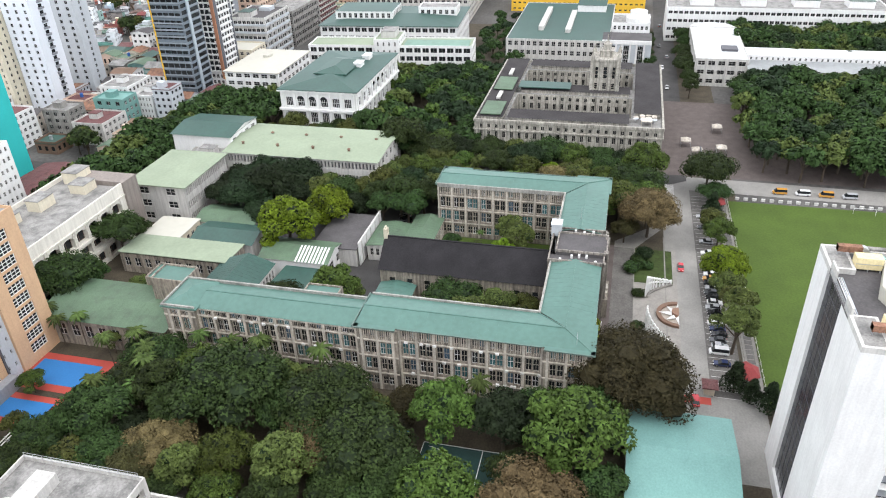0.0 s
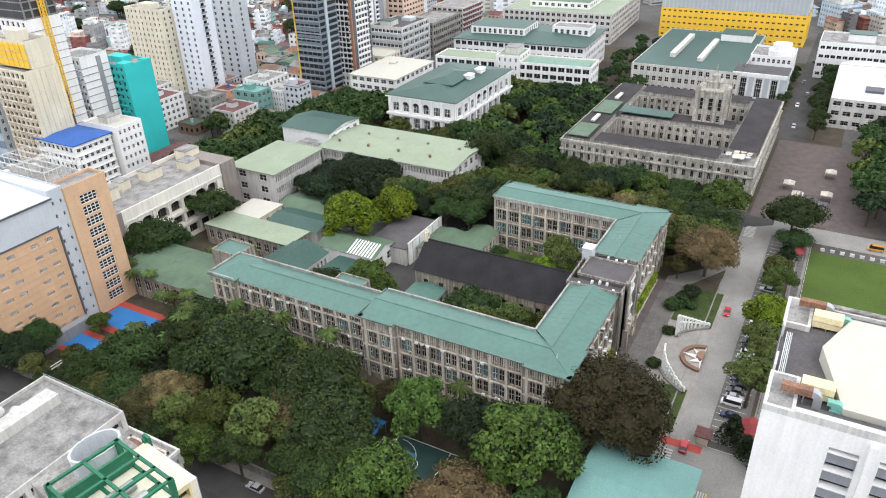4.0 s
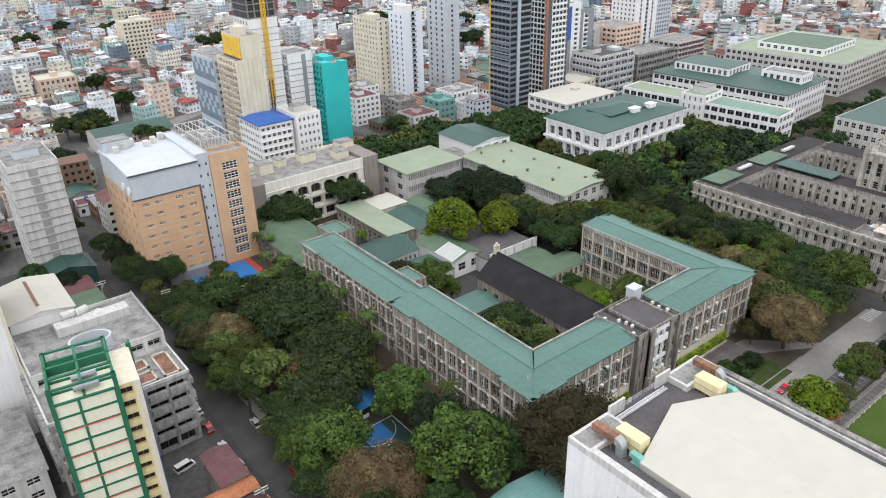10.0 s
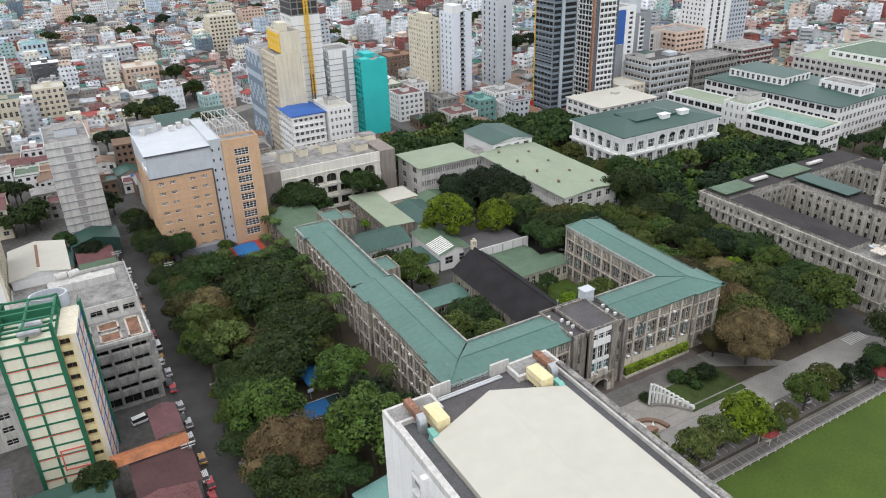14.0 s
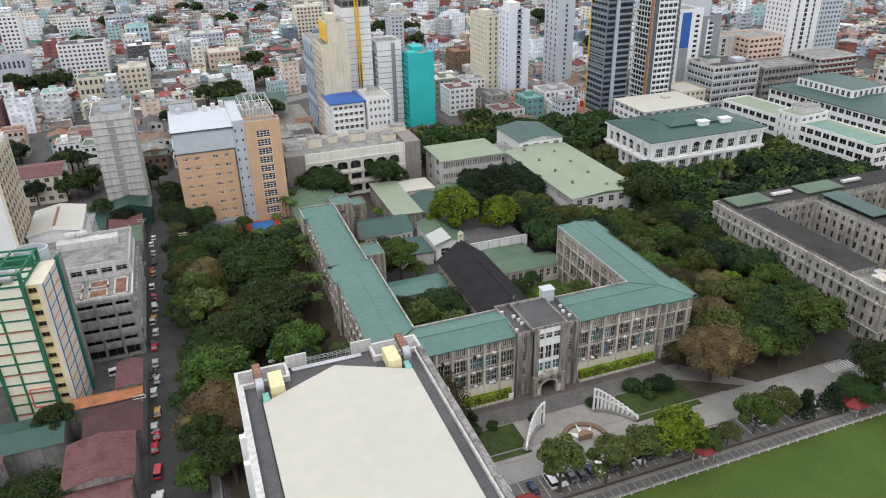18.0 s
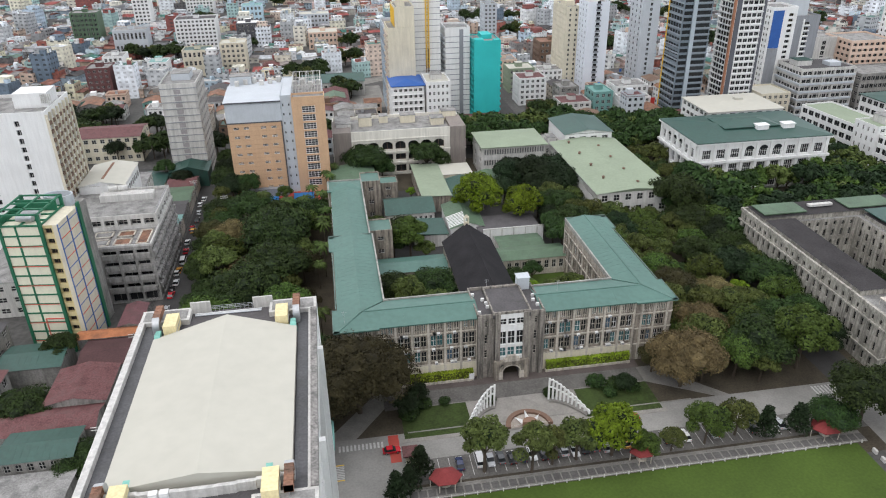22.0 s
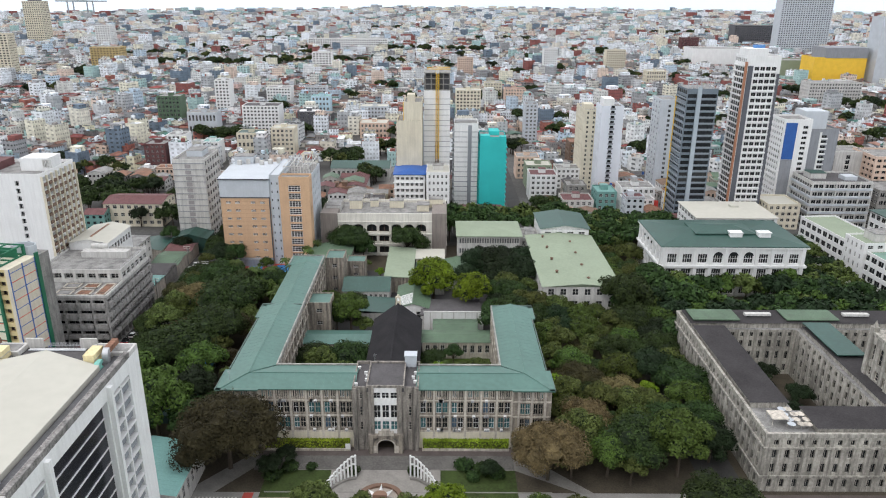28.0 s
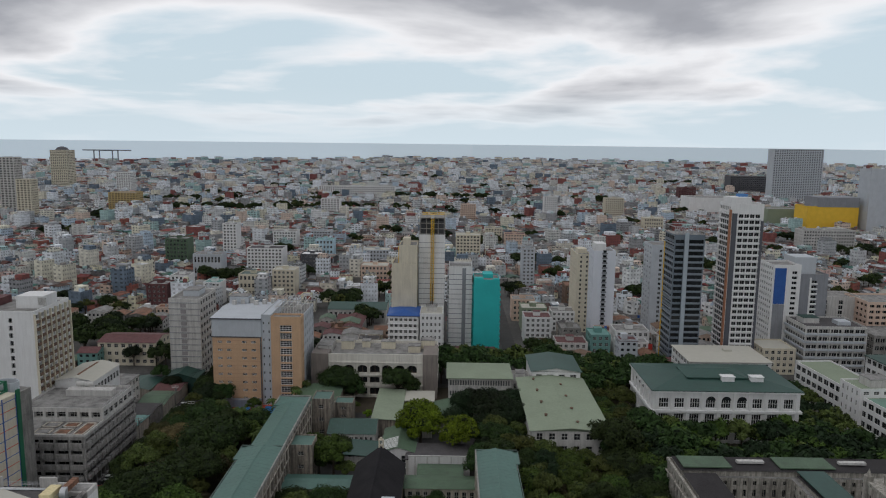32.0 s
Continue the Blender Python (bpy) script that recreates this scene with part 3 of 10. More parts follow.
# self-glowing colours stand in for hazy air and bright sea at the horizon
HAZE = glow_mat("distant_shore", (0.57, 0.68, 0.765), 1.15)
SEA_GLOW = glow_mat("distant_open_sea", (0.58, 0.69, 0.775), 1.2)
SEA = mat("distant_bay", (0.62, 0.68, 0.72), rough=0.35, var=0.05, scale=0.001, fine=0.01, bump=0, spec=0.5)
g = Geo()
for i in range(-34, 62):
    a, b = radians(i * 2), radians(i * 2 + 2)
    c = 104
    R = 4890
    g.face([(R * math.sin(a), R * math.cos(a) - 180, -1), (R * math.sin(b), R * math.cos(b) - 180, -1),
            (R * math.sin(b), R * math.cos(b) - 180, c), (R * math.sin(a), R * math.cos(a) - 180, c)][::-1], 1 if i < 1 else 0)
tagged(part("backdrop_horizon", g, [HAZE, SEA_GLOW]), "self-lit pale backdrop of bay and hazy far shore", "backdrop", kind="structure")
g = Geo()
g.face([(-3400, 3150, 0.6), (-1900, 3350, 0.6), (-500, 4400, 0.6), (-500, 4890, 0.6), (-4900, 4890, 0.6), (-4900, 3000, 0.6)])
tagged(part("water_bay", g, SEA), "pale grey sea in the bay", "water", kind="structure")

# ---- the long stone hall with its two wings, chapel and courtyards ----
SEM_ROWS = [(6.4, 9.9), (11.3, 14.9), (16.4, 18.7)]
EAVE = 19.6


def hall_face(th, g, tr, fins, s, x0, y0, x1, y1, bays, margin=0.0, ground=True, z0=0.0, rows=None, top=EAVE):
    """One side of the stone hall: paired windows between piers, string courses, attic fins."""
    o, u, n, width = side(s, x0, y0, x1, y1)
    rows = rows or (SEM_ROWS + [])
    if ground:
        rows = [(1.6, 4.3)] + rows
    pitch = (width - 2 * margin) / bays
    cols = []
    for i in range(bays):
        a = margin + i * pitch
        cols += [(a + pitch * 0.13, a + pitch * 0.47), (a + pitch * 0.53, a + pitch * 0.87)]
    holed(g, o, u, n, width, z0, top, cols, rows, 0.5)

    def bar(geo, a0, a1, b0, b1, d0, d1):
        p = [(o[0] + u[0] * a + n[0] * d, o[1] + u[1] * a + n[1] * d) for a in (a0, a1) for d in (d0, d1)]
        xs, ys = [q[0] for q in p], [q[1] for q in p]
        geo.box(min(xs), min(ys), b0, max(xs), max(ys), b1, 0, True)
    for i in range(bays + 1):
        a = margin + i * pitch
        bar(tr, max(a - 0.32, 0), min(a + 0.32, width), 0.3, top - 0.5, -0.1, 0.32)
    for zc in (5.5, 10.7, 15.6, top - 0.45):
        bar(tr, 0, width, zc - 0.18, zc + 0.18, -0.1, 0.22)
    for i in range(bays):
        a = margin + i * pitch
        for k in range(6):
            c = a + pitch * (0.16 + 0.136 * k)
            bar(fins, c - 0.09, c + 0.09, 16.2, 18.9, -0.3, 0.1)
    lower = rows
    for j, r in enumerate(lower):
        for i, c in enumerate(cols):
            k = (i * 7 + j * 5 + int(abs(o[0]) + abs(o[1]))) % 11
            glass = GLASS_CYAN if k in (2, 6, 9) else (GLASS_BLUE if k == 4 else GLASS)
            windows(th, o, u, n, [c], [r], 0.5, glass, STONE_LIGHT if k % 3 else WHITE, (2, 2) if j < len(lower) - 1 else (3, 1), False)


hall = thing("stone_hall", 0, 0, 0, "long weathered grey stone hall with sea-green metal roofs and courtyards", "building")
g, tr, fins = Geo(), Geo(), Geo()
hall_face(hall, g, tr, fins, "S", -36, 0.6, -9, 10, 6, 0.2, False)
hall_face(hall, g, tr, fins, "S", 9, 0.6, 36, 10, 6, 0.2, False)
hall_face(hall, g, tr, fins, "S", -46.6, 0.0, -36, 10, 2, 1.6)
hall_face(hall, g, tr, fins, "S", 36, 0.0, 46.6, 10, 2, 1.6)
hall_face(hall, g, tr, fins, "W", -46.6, 0.0, -36, 11, 2, 1.2)
hall_face(hall, g, tr, fins, "W", -45.6, 11, -36, 46, 8, 0.2)
hall_face(hall, g, tr, fins, "W", -46.6, 46, -36, 56.4, 2, 1.2)
hall_face(hall, g, tr, fins, "E", 40, 0.0, 46.6, 11, 2, 1.2)
hall_face(hall, g, tr, fins, "E", 40, 11, 45.6, 46, 8, 0.2)
hall_face(hall, g, tr, fins, "E", 40, 46, 46.6, 55.8, 2, 1.2)
hall_face(hall, g, tr, fins, "W", 33.4, 13.6, 40, 55.8, 9, 0.2)
hall_face(hall, g, tr, fins, "E", -40, 13.6, -33.4, 56.4, 9, 0.2)
hall_face(hall, g, tr, fins, "N", -33.4, 5, -9, 13.6, 5, 0.2)
hall_face(hall, g, tr, fins, "N", 9, 5, 33.4, 13.6, 5, 0.2)
hall_face(hall, g, tr, fins, "N", 33.4, 40, 46.6, 55.8, 2, 1.2)
hall_face(hall, g, tr, fins, "N", -46.6, 40, -33.4, 56.4, 2, 1.2)
# returns of the corner pavilions and the cream lower storey behind the hedge
for xa, xb, ya, yb in ((-46.6, -45.6, 11, 11), (-46.6, -45.6, 46, 46), (45.6, 46.6, 11, 11), (45.6, 46.6, 46, 46)):
    g.face([(xa, ya, 0), (xb, yb, 0), (xb, yb, EAVE), (xa, ya, EAVE)])
for xa in (-36, 36):
    g.face([(xa, 0, 0), (xa, 0.6, 0), (xa, 0.6, EAVE), (xa, 0, EAVE)])
part("wall", g, STONE, hall)
part("stone_trim", tr, STONE_LIGHT, hall, "pale stone piers and string courses", kind="stuff")
part("attic_screen", fins, STONE_LIGHT, hall, "upright attic fins", kind="stuff")
g = Geo()
for xa, xb in ((-35.6, -9.3), (9.3, 35.6)):
    g.box(xa, 0.3, 0.0, xb, 0.64, 5.3)
part("ground_storey", g, CREAM, hall, "cream painted ground storey")

GUTTER = mat("green_grey_gutter", (0.12, 0.17, 0.15), rough=0.6, var=0.3, moss=0.5)
PARAPET_GREY = mat("lichened_parapet", (0.33, 0.325, 0.30), rough=0.9, var=0.35, streak=0.4, moss=0.5, dark=(0.10, 0.10, 0.09))
# the metal roof: a low double pitch all round, mitred at the corners, with ridge caps and seams
RZ = EAVE + 1.5


def wing_roof(g, seams, x0, y0, x1, y1, axis, z, rise, m0=0, m1=0):
    """A pitched strip; m0, m1: how its two ends are mitred (-1, 0 or 1 half-widths at the low side)."""
    if axis == "y":
        w = (x1 - x0) / 2
        c = (x0 + x1) / 2
        A, B = (x0, y0 + m0 * w * 0, z), (x0, y1, z)
        C, D = (x1, y0 + m0 * 2 * w, z), (x1, y1 - m1 * 2 * w, z)
        E, F = (c, y0 + m0 * w, z + rise), (c, y1 - m1 * w, z + rise)
        if m0 < 0:
            A, C, E = (x0, y0 - m0 * 2 * w, z), (x1, y0, z), (c, y0 - m0 * w, z + rise)
        g.face([A, E, F, B][::-1]), g.face([E, C, D, F][::-1])
        k = y0
        while k < y1:
            if k > max(A[1], C[1]):
                seams.tube((x0, k, z + 0.008), (c, k, z + rise + 0.008), 0.018, 0.018, 4, 0, False)
                seams.tube((c, k, z + rise + 0.008), (x1, k, z + 0.008), 0.018, 0.018, 4, 0, False)
            k += 2.2
        seams.box(c - 0.2, min(E[1], F[1]), z + rise - 0.05, c + 0.2, max(E[1], F[1]), z + rise + 0.12)
    else:
        w = (y1 - y0) / 2
        c = (y0 + y1) / 2
        A, B = (x0, y0, z), (x1, y0, z)
        E, F = (x0 + m0 * w, c, z + rise), (x1 - m1 * w, c, z + rise)
        C, D = (x0 + m0 * 2 * w, y1, z), (x1 - m1 * 2 * w, y1, z)
        g.face([A, B, F, E]), g.face([E, F, D, C])
        k = x0
        while k < x1:
            if C[0] < k < D[0]:
                seams.tube((k, y0, z + 0.008), (k, c, z + rise + 0.008), 0.018, 0.018, 4, 0, False)
                seams.tube((k, c, z + rise + 0.008), (k, y1, z + 0.008), 0.018, 0.018, 4, 0, False)
            k += 2.2
        seams.box(E[0], c - 0.2, z + rise - 0.05, F[0], c + 0.2, z + rise + 0.12)


g, sm = Geo(), Geo()
wing_roof(g, sm, -46.3, -0.2, -8.5, 13.6, "x", EAVE, 1.3, 1, 0)
wing_roof(g, sm, 8.5, -0.2, 46.3, 13.6, "x", EAVE, 1.3, 0, 1)
A0 = 12.9
# wings, mitred into the front range
for sg in (-1, 1):
    xo, xi = sg * 46.3, sg * 33.4
    xm = (xo + xi) / 2
    yo, yi, ym = -0.2, 13.6, 6.7
    ye = 56.4 if sg < 0 else 55.8
    fo = [(xo, yo, EAVE), (xm, ym, EAVE + 1.3), (xm, ye, EAVE + 1.3), (xo, ye, EAVE)]
    fi = [(xm, ym, EAVE + 1.3), (xi, yi, EAVE), (xi, ye, EAVE), (xm, ye, EAVE + 1.3)]
    g.face(fo if sg > 0 else fo[::-1])
    g.face(fi if sg > 0 else fi[::-1])
    fe = [(xo, ye, EAVE), (xm, ye, EAVE + 1.3), (xi, ye, EAVE)]
    g.face(fe)
    sm.box(xm - 0.2, ym, EAVE + 1.25, xm + 0.2, ye, EAVE + 1.42)
    k = 15.5
    while k < ye:
        sm.tube((xo, k, EAVE + 0.008), (xm, k, EAVE + 1.308), 0.018, 0.018, 4, 0, False)
        sm.tube((xm, k, EAVE + 1.308), (xi, k, EAVE + 0.008), 0.018, 0.018, 4, 0, False)
        k += 2.2
    sm.tube((xo, yo, EAVE), (xm, ym, EAVE + 1.3), 0.22, 0.22, 6, 0, False), sm.tube((xm, ym, EAVE + 1.3), (xi, yi, EAVE), 0.22, 0.22, 6, 0, False)
    # little extra roofs of the corner pavilions
    for ya, yb in ((-0.9, 10.6), (46.4, ye + 0.5)):
        g.box(min(sg * 45.9, sg * 47.5), ya, EAVE - 0.35, max(sg * 45.9, sg * 47.5), yb, EAVE + 0.06, 0, True)
    g.box(min(sg * 35.6, sg * 47.5), -0.95, EAVE - 0.35, max(sg * 35.6, sg * 47.5), 0.1, EAVE + 0.06, 0, True)
    g.box(min(sg * 33.2, sg * 47.5), ye - 0.6, EAVE - 0.35, max(sg * 33.2, sg * 47.5), ye + 0.55, EAVE + 0.06, 0, True)
    g.box(min(sg * 8.5, sg * 36), -0.3, EAVE - 0.35, max(sg * 8.5, sg * 36), 0.7, EAVE + 0.01, 0, True)
for piece in split(g, lambda c: (c[0] > 0, c[1] > 14)):
    roof = part("roof", piece, GREEN_ROOF, hall, "sea-green sheet metal roof")
part("seam_ribbing", sm, GREEN_ROOF, roof, kind="stuff")
g = Geo()
for sg in (-1, 1):
    x = sg * 33.4
    ye = 56.4 if sg < 0 else 55.8
    g.box(min(x, x - sg * 0.45), 13.6, EAVE - 0.8, max(x, x - sg * 0.45), ye, EAVE + 0.55, 0, True)
    g.box(min(sg * 9, sg * 33.4), 13.15, EAVE - 0.8, max(sg * 9, sg * 33.4), 13.6, EAVE + 0.55, 0, True)
for piece in split(g, lambda c: c[0] > 0):
    part("parapet", piece, PARAPET_GREY, hall, "grey lichened parapet round the courtyard")

for sg in (-1, 1):
    g = Geo()
    ye = 56.4 if sg < 0 else 55.8
    x = sg * 46.5
    g.box(min(x, x + sg * 0.25), 11, EAVE - 0.1, max(x, x + sg * 0.25), 46, EAVE + 0.16, 0, True)
    x = sg * 47.5
    for ya, yb in ((-0.9, 10.6), (46.4, ye + 0.5)):
        g.box(min(x, x + sg * 0.2), ya, EAVE - 0.2, max(x, x + sg * 0.2), yb, EAVE + 0.2, 0, True)
    g.box(min(sg * 33.2, sg * 47.5), ye + 0.5, EAVE - 0.2, max(sg * 33.2, sg * 47.5), ye + 0.75, EAVE + 0.45, 0, True)
    part("eave_gutter", g, GUTTER, hall, "dull green-grey metal gutter along the eaves")

# the lower rear range of the left wing
rear = thing("rear_wing", -39.5, 83, 0, "lower stone rear wing with sea-green metal roof", "building")
g, tr, fins = Geo(), Geo(), Geo()
hall_face(rear, g, tr, fins, "W", -6.0, -26.5, 4, 26.5, 12, 0.4, True, 0, SEM_ROWS[:2] + [(15.6, 17.2)], 18.0)
hall_face(rear, g, tr, fins, "E", -4.0, -26.5, 5.6, 26.5, 12, 0.4, True, 0, SEM_ROWS[:2] + [(15.6, 17.2)], 18.0)
hall_face(rear, g, tr, fins, "N", -7.2, -20, 5.6, 26.6, 2, 1.6, True, 0, SEM_ROWS[:2] + [(15.6, 17.2)], 18.0)
hall_face(rear, g, tr, fins, "W", -7.2, 17.5, 4, 26.6, 2, 1.6, True, 0, SEM_ROWS[:2] + [(15.6, 17.2)], 18.0)
g.face([(-7.2, 17.5, 0), (-6, 17.5, 0), (-6, 17.5, 18), (-7.2, 17.5, 18)])
part("wall", g, STONE, rear)
part("stone_trim", tr, STONE_LIGHT, rear, kind="stuff")
g, sm = Geo(), Geo()
wing_roof(g, sm, -6.4, -26.5, 5.8, 17.4, "y", 18.0, 1.6)
hip(g, -7.2, 17.2, 5.6, 26.6, 18.35, 1.5, 0.5)
roof = part("roof", g, GREEN_ROOF, rear)
part("seam_ribbing", sm, GREEN_ROOF, roof, kind="stuff")
g = Geo()
g.box(5.4, -26.5, 17.4, 5.9, 26.6, 18.9, 0, True)
part("parapet", g, PARAPET_GREY, rear)
g = Geo()
g.box(-7.0, 26.4, 17.4, 5.9, 26.9, 19.0, 0, True), g.box(-7.5, 17.3, 17.6, -7.0, 26.9, 18.9, 0, True)
part("end_parapet", g, PARAPET_GREY, rear)

# stair towers on the courtyard side of the rear range
for k, (x0, y0, x1, y1, h) in enumerate(((-33.8, 68, -25.5, 78, 15.0), (-33.8, 111.4, -26, 122, 16.5), (-26.2, 122, -18, 130, 11.0))):
    th = thing("stair_block", (x0 + x1) / 2, (y0 + y1) / 2, 0, "stained grey concrete stair block with a flat green roof", "building", group="stair blocks behind the hall")
    a, b = (x1 - x0) / 2, (y1 - y0) / 2
    block(th, -a, -b, a, b, 0, h, STONE, {"E": dict(n=1, rows_n=3, w=0.3, hi=0.6), "S": dict(n=1, rows_n=3, w=0.3, hi=0.6)}, 0.5, deck=GREEN_ROOF)

# the central tower block
STONE_GRIMY = mat("grimy_stone", (0.27, 0.245, 0.215), var=0.4, streak=0.85, dark=(0.035, 0.034, 0.033))
ct = thing("entrance_block", 0, 0, 0, "dark stained stone entrance block with white panels and arched door", "building")
g = Geo()
o, u, n, width = side("S", -4.6, -1.4, 4.6, 12)
cols = [(1.2, 3.2), (3.6, 5.6), (6.0, 8.0)]
crow = [(7.0, 10.0), (10.9, 15.2), (17.2, 19.2)]
holed(g, o, u, n, width, 5.6, 20.9, cols, crow, 0.5, 1)
windows(ct, o, u, n, cols, crow[:1], 0.5, GLASS_CYAN, WHITE, (2, 2), False)
windows(ct, o, u, n, cols, crow[1:], 0.5, GLASS, WHITE, (2, 2), False)
g.face([(-4.6, -1.4, 0), (-2.6, -1.4, 0), (-2.6, -1.4, 5.6), (-4.6, -1.4, 5.6)])
g.face([(2.6, -1.4, 0), (4.6, -1.4, 0), (4.6, -1.4, 5.6), (2.6, -1.4, 5.6)])
g.face([(-2.6, 3.5, 0), (2.6, 3.5, 0), (2.6, 3.5, 5.6), (-2.6, 3.5, 5.6)], 2)
g.face([(-2.6, -1.4, 0), (-2.6, 3.5, 0), (-2.6, 3.5, 5.6), (-2.6, -1.4, 5.6)][::-1], 2)
g.face([(2.6, -1.4, 0), (2.6, 3.5, 0), (2.6, 3.5, 5.6), (2.6, -1.4, 5.6)], 2)
g.face([(-2.6, -1.4, 5.55), (2.6, -1.4, 5.55), (2.6, 3.5, 5.55), (-2.6, 3.5, 5.55)], 2)
for sg in (-1, 1):
    oo, uu, nn, ww = side("S", min(sg * 4.6, sg * 9.2), -0.7, max(sg * 4.6, sg * 9.2), 12)
    cc = [(1.9, 2.7)]
    rr = [(6.6, 9.2), (11.3, 14.2), (16.6, 18.6)]
    holed(g, oo, uu, nn, ww, 0, 20.2, cc, rr, 0.4)
    windows(ct, oo, uu, nn, cc, rr, 0.4, GLASS, STONE_LIGHT, (1, 3), False)
    x = sg * 9.2
    g.face([(x, -0.7, 0), (x, 14.2, 0), (x, 14.2, 20.2), (x, -0.7, 20.2)] if sg > 0 else [(x, 14.2, 0), (x, -0.7, 0), (x, -0.7, 20.2), (x, 14.2, 20.2)])
    x = sg * 4.6
    g.face([(x, -1.4, 0), (x, -0.7, 0), (x, -0.7, 20.9), (x, -1.4, 20.9)] if sg > 0 else [(x, -0.7, 0), (x, -1.4, 0), (x, -1.4, 20.9), (x, -0.7, 20.9)])
g.face([(9.2, 14.2, 0), (-9.2, 14.2, 0), (-9.2, 14.2, 20.2), (9.2, 14.2, 20.2)])
for sg in (-1, 1):
    for x in (3.9, 8.6):
        g.box(sg * x - 0.7, -1.9 if x < 5 else -1.3, 0, sg * x + 0.7, -0.6, 21.2 if x < 5 else 20.4)
part("wall", g, [STONE_GRIMY, WHITE, DARK_GREY], ct)
g = Geo()
g.box(-9.2, -0.6, 19.4, -5.2, 14.2, 19.8), g.box(5.2, -0.6, 19.4, 9.2, 14.2, 19.8)
g.box(-5.2, -1.3, 19.4, 5.2, 12.5, 21.0)
part("roof_deck", g, ASPHALT_ROOF, ct)
g = Geo()
for a in ((-9.3, -0.8, -8.9, 14.3), (8.9, -0.8, 9.3, 14.3), (-9.3, -0.9, -4.8, -0.5), (4.8, -0.9, 9.3, -0.5), (-8.9, 13.9, 8.9, 14.3)):
    g.box(a[0], a[1], 19.6, a[2], a[3], 20.7)
for piece in split(g, lambda c: (c[1] > 13.85, c[0] > 0)):
    part("parapet", piece, STONE_GRIMY, ct)
g = Geo()
for a in ((-5.3, -1.5, 5.3, -1.1), (-5.3, -1.1, -4.9, 12.6), (4.9, -1.1, 5.3, 12.6), (-4.9, 12.2, 4.9, 12.6)):
    g.box(a[0], a[1], 20.8, a[2], a[3], 21.5)
part("parapet", g, STONE_GRIMY, ct)
# arched porch
g = Geo()
seg = 12
for i in range(seg):
    t0, t1 = math.pi * i / seg, math.pi * (i + 1) / seg
    for r0, r1, mi in ((2.35, 2.75, 1), (2.75, 3.6, 0)):
        p = [(-math.cos(t) * r, -2.5, 2.6 + math.sin(t) * r * 0.8) for t, r in ((t0, r0), (t1, r0), (t1, r1), (t0, r1))]
        g.face(p, mi)
    g.face([(-math.cos(t0) * 2.35, -2.5, 2.6 + math.sin(t0) * 1.88), (-math.cos(t0) * 2.35, -1.35, 2.6 + math.sin(t0) * 1.88),
            (-math.cos(t1) * 2.35, -1.35, 2.6 + math.sin(t1) * 1.88), (-math.cos(t1) * 2.35, -2.5, 2.6 + math.sin(t1) * 1.88)], 0)
for sg in (-1, 1):
    g.box(min(sg * 2.35, sg * 3.6), -2.5, 0, max(sg * 2.35, sg * 3.6), -1.35, 2.6, 1)
    g.box(min(sg * 3.6, sg * 4.9), -2.7, 0, max(sg * 3.6, sg * 4.9), -1.3, 6.2, 0)
g.box(-3.6, -2.45, 5.0, 3.6, -1.35, 6.0, 0)
g.box(-2.2, -2.55, 5.9, 2.2, -1.6, 6.9, 1), g.box(-1.2, -2.5, 6.9, 1.2, -1.6, 7.7, 1)
part("porch", g, [STONE, STONE_LIGHT], ct, "stone porch with a pale arch")
# roof housing
th = thing("roof_housing", 6.6, 13.4, 19.8, "pale grey water tank housing on the entrance roof", "roof housing")
g = Geo()
g.box(-1.7, -1.4, 0, 1.7, 1.4, 3.6)
part("wall", g, LIGHT_GREY, th)
g = Geo()
g.box(-1.9, -1.6, 3.6, 1.9, 1.6, 3.85, 0, True)
part("roof", g, LIGHT_GREY, th)

# chapel with a steep charcoal roof
ch = thing("chapel", 0, 38.5, 0, "chapel with dark charcoal gabled roof and stained stone walls", "chapel")
g = Geo()
a, b, h = 8.3, 24.8, 11.0
for s in "SEWN":
    o, u, n, width = side(s, -a, -b, a, b)
    cols = even(width, 9 if s in "EW" else 3, 0.35, 1.0)
    holed(g, o, u, n, width, 0, h, cols, [(3.5, 8.5)], 0.4)
    windows(ch, o, u, n, cols, [(3.5, 8.5)], 0.4, GLASS, STONE_LIGHT, (1, 3), False)
part("wall", g, STONE, ch)
g = Geo()
gable(g, -a, -b, a, b, h, 6.7, "y", 0.5, 0, 1)
g.box(-0.25, -b - 0.5, h + 6.6, 0.25, b + 0.5, h + 6.85, 0)
part("roof", g, [SLATE, STONE], ch)
g = Geo()
g.box(-0.9, b - 0.5, h + 5.8, 0.9, b + 0.6, h + 7.2), g.box(-0.9, b - 0.5, h + 7.2, -0.5, b + 0.6, h + 8.8), g.box(0.5, b - 0.5, h + 7.2, 0.9, b + 0.6, h + 8.8)
g.box(-0.9, b - 0.5, h + 8.8, 0.9, b + 0.6, h + 9.2, 0, True), g.box(-0.4, b - 0.2, h + 9.2, 0.4, b + 0.3, h + 9.9)
part("bell_gable", g, CREAM, ch, "small pale bell gable")

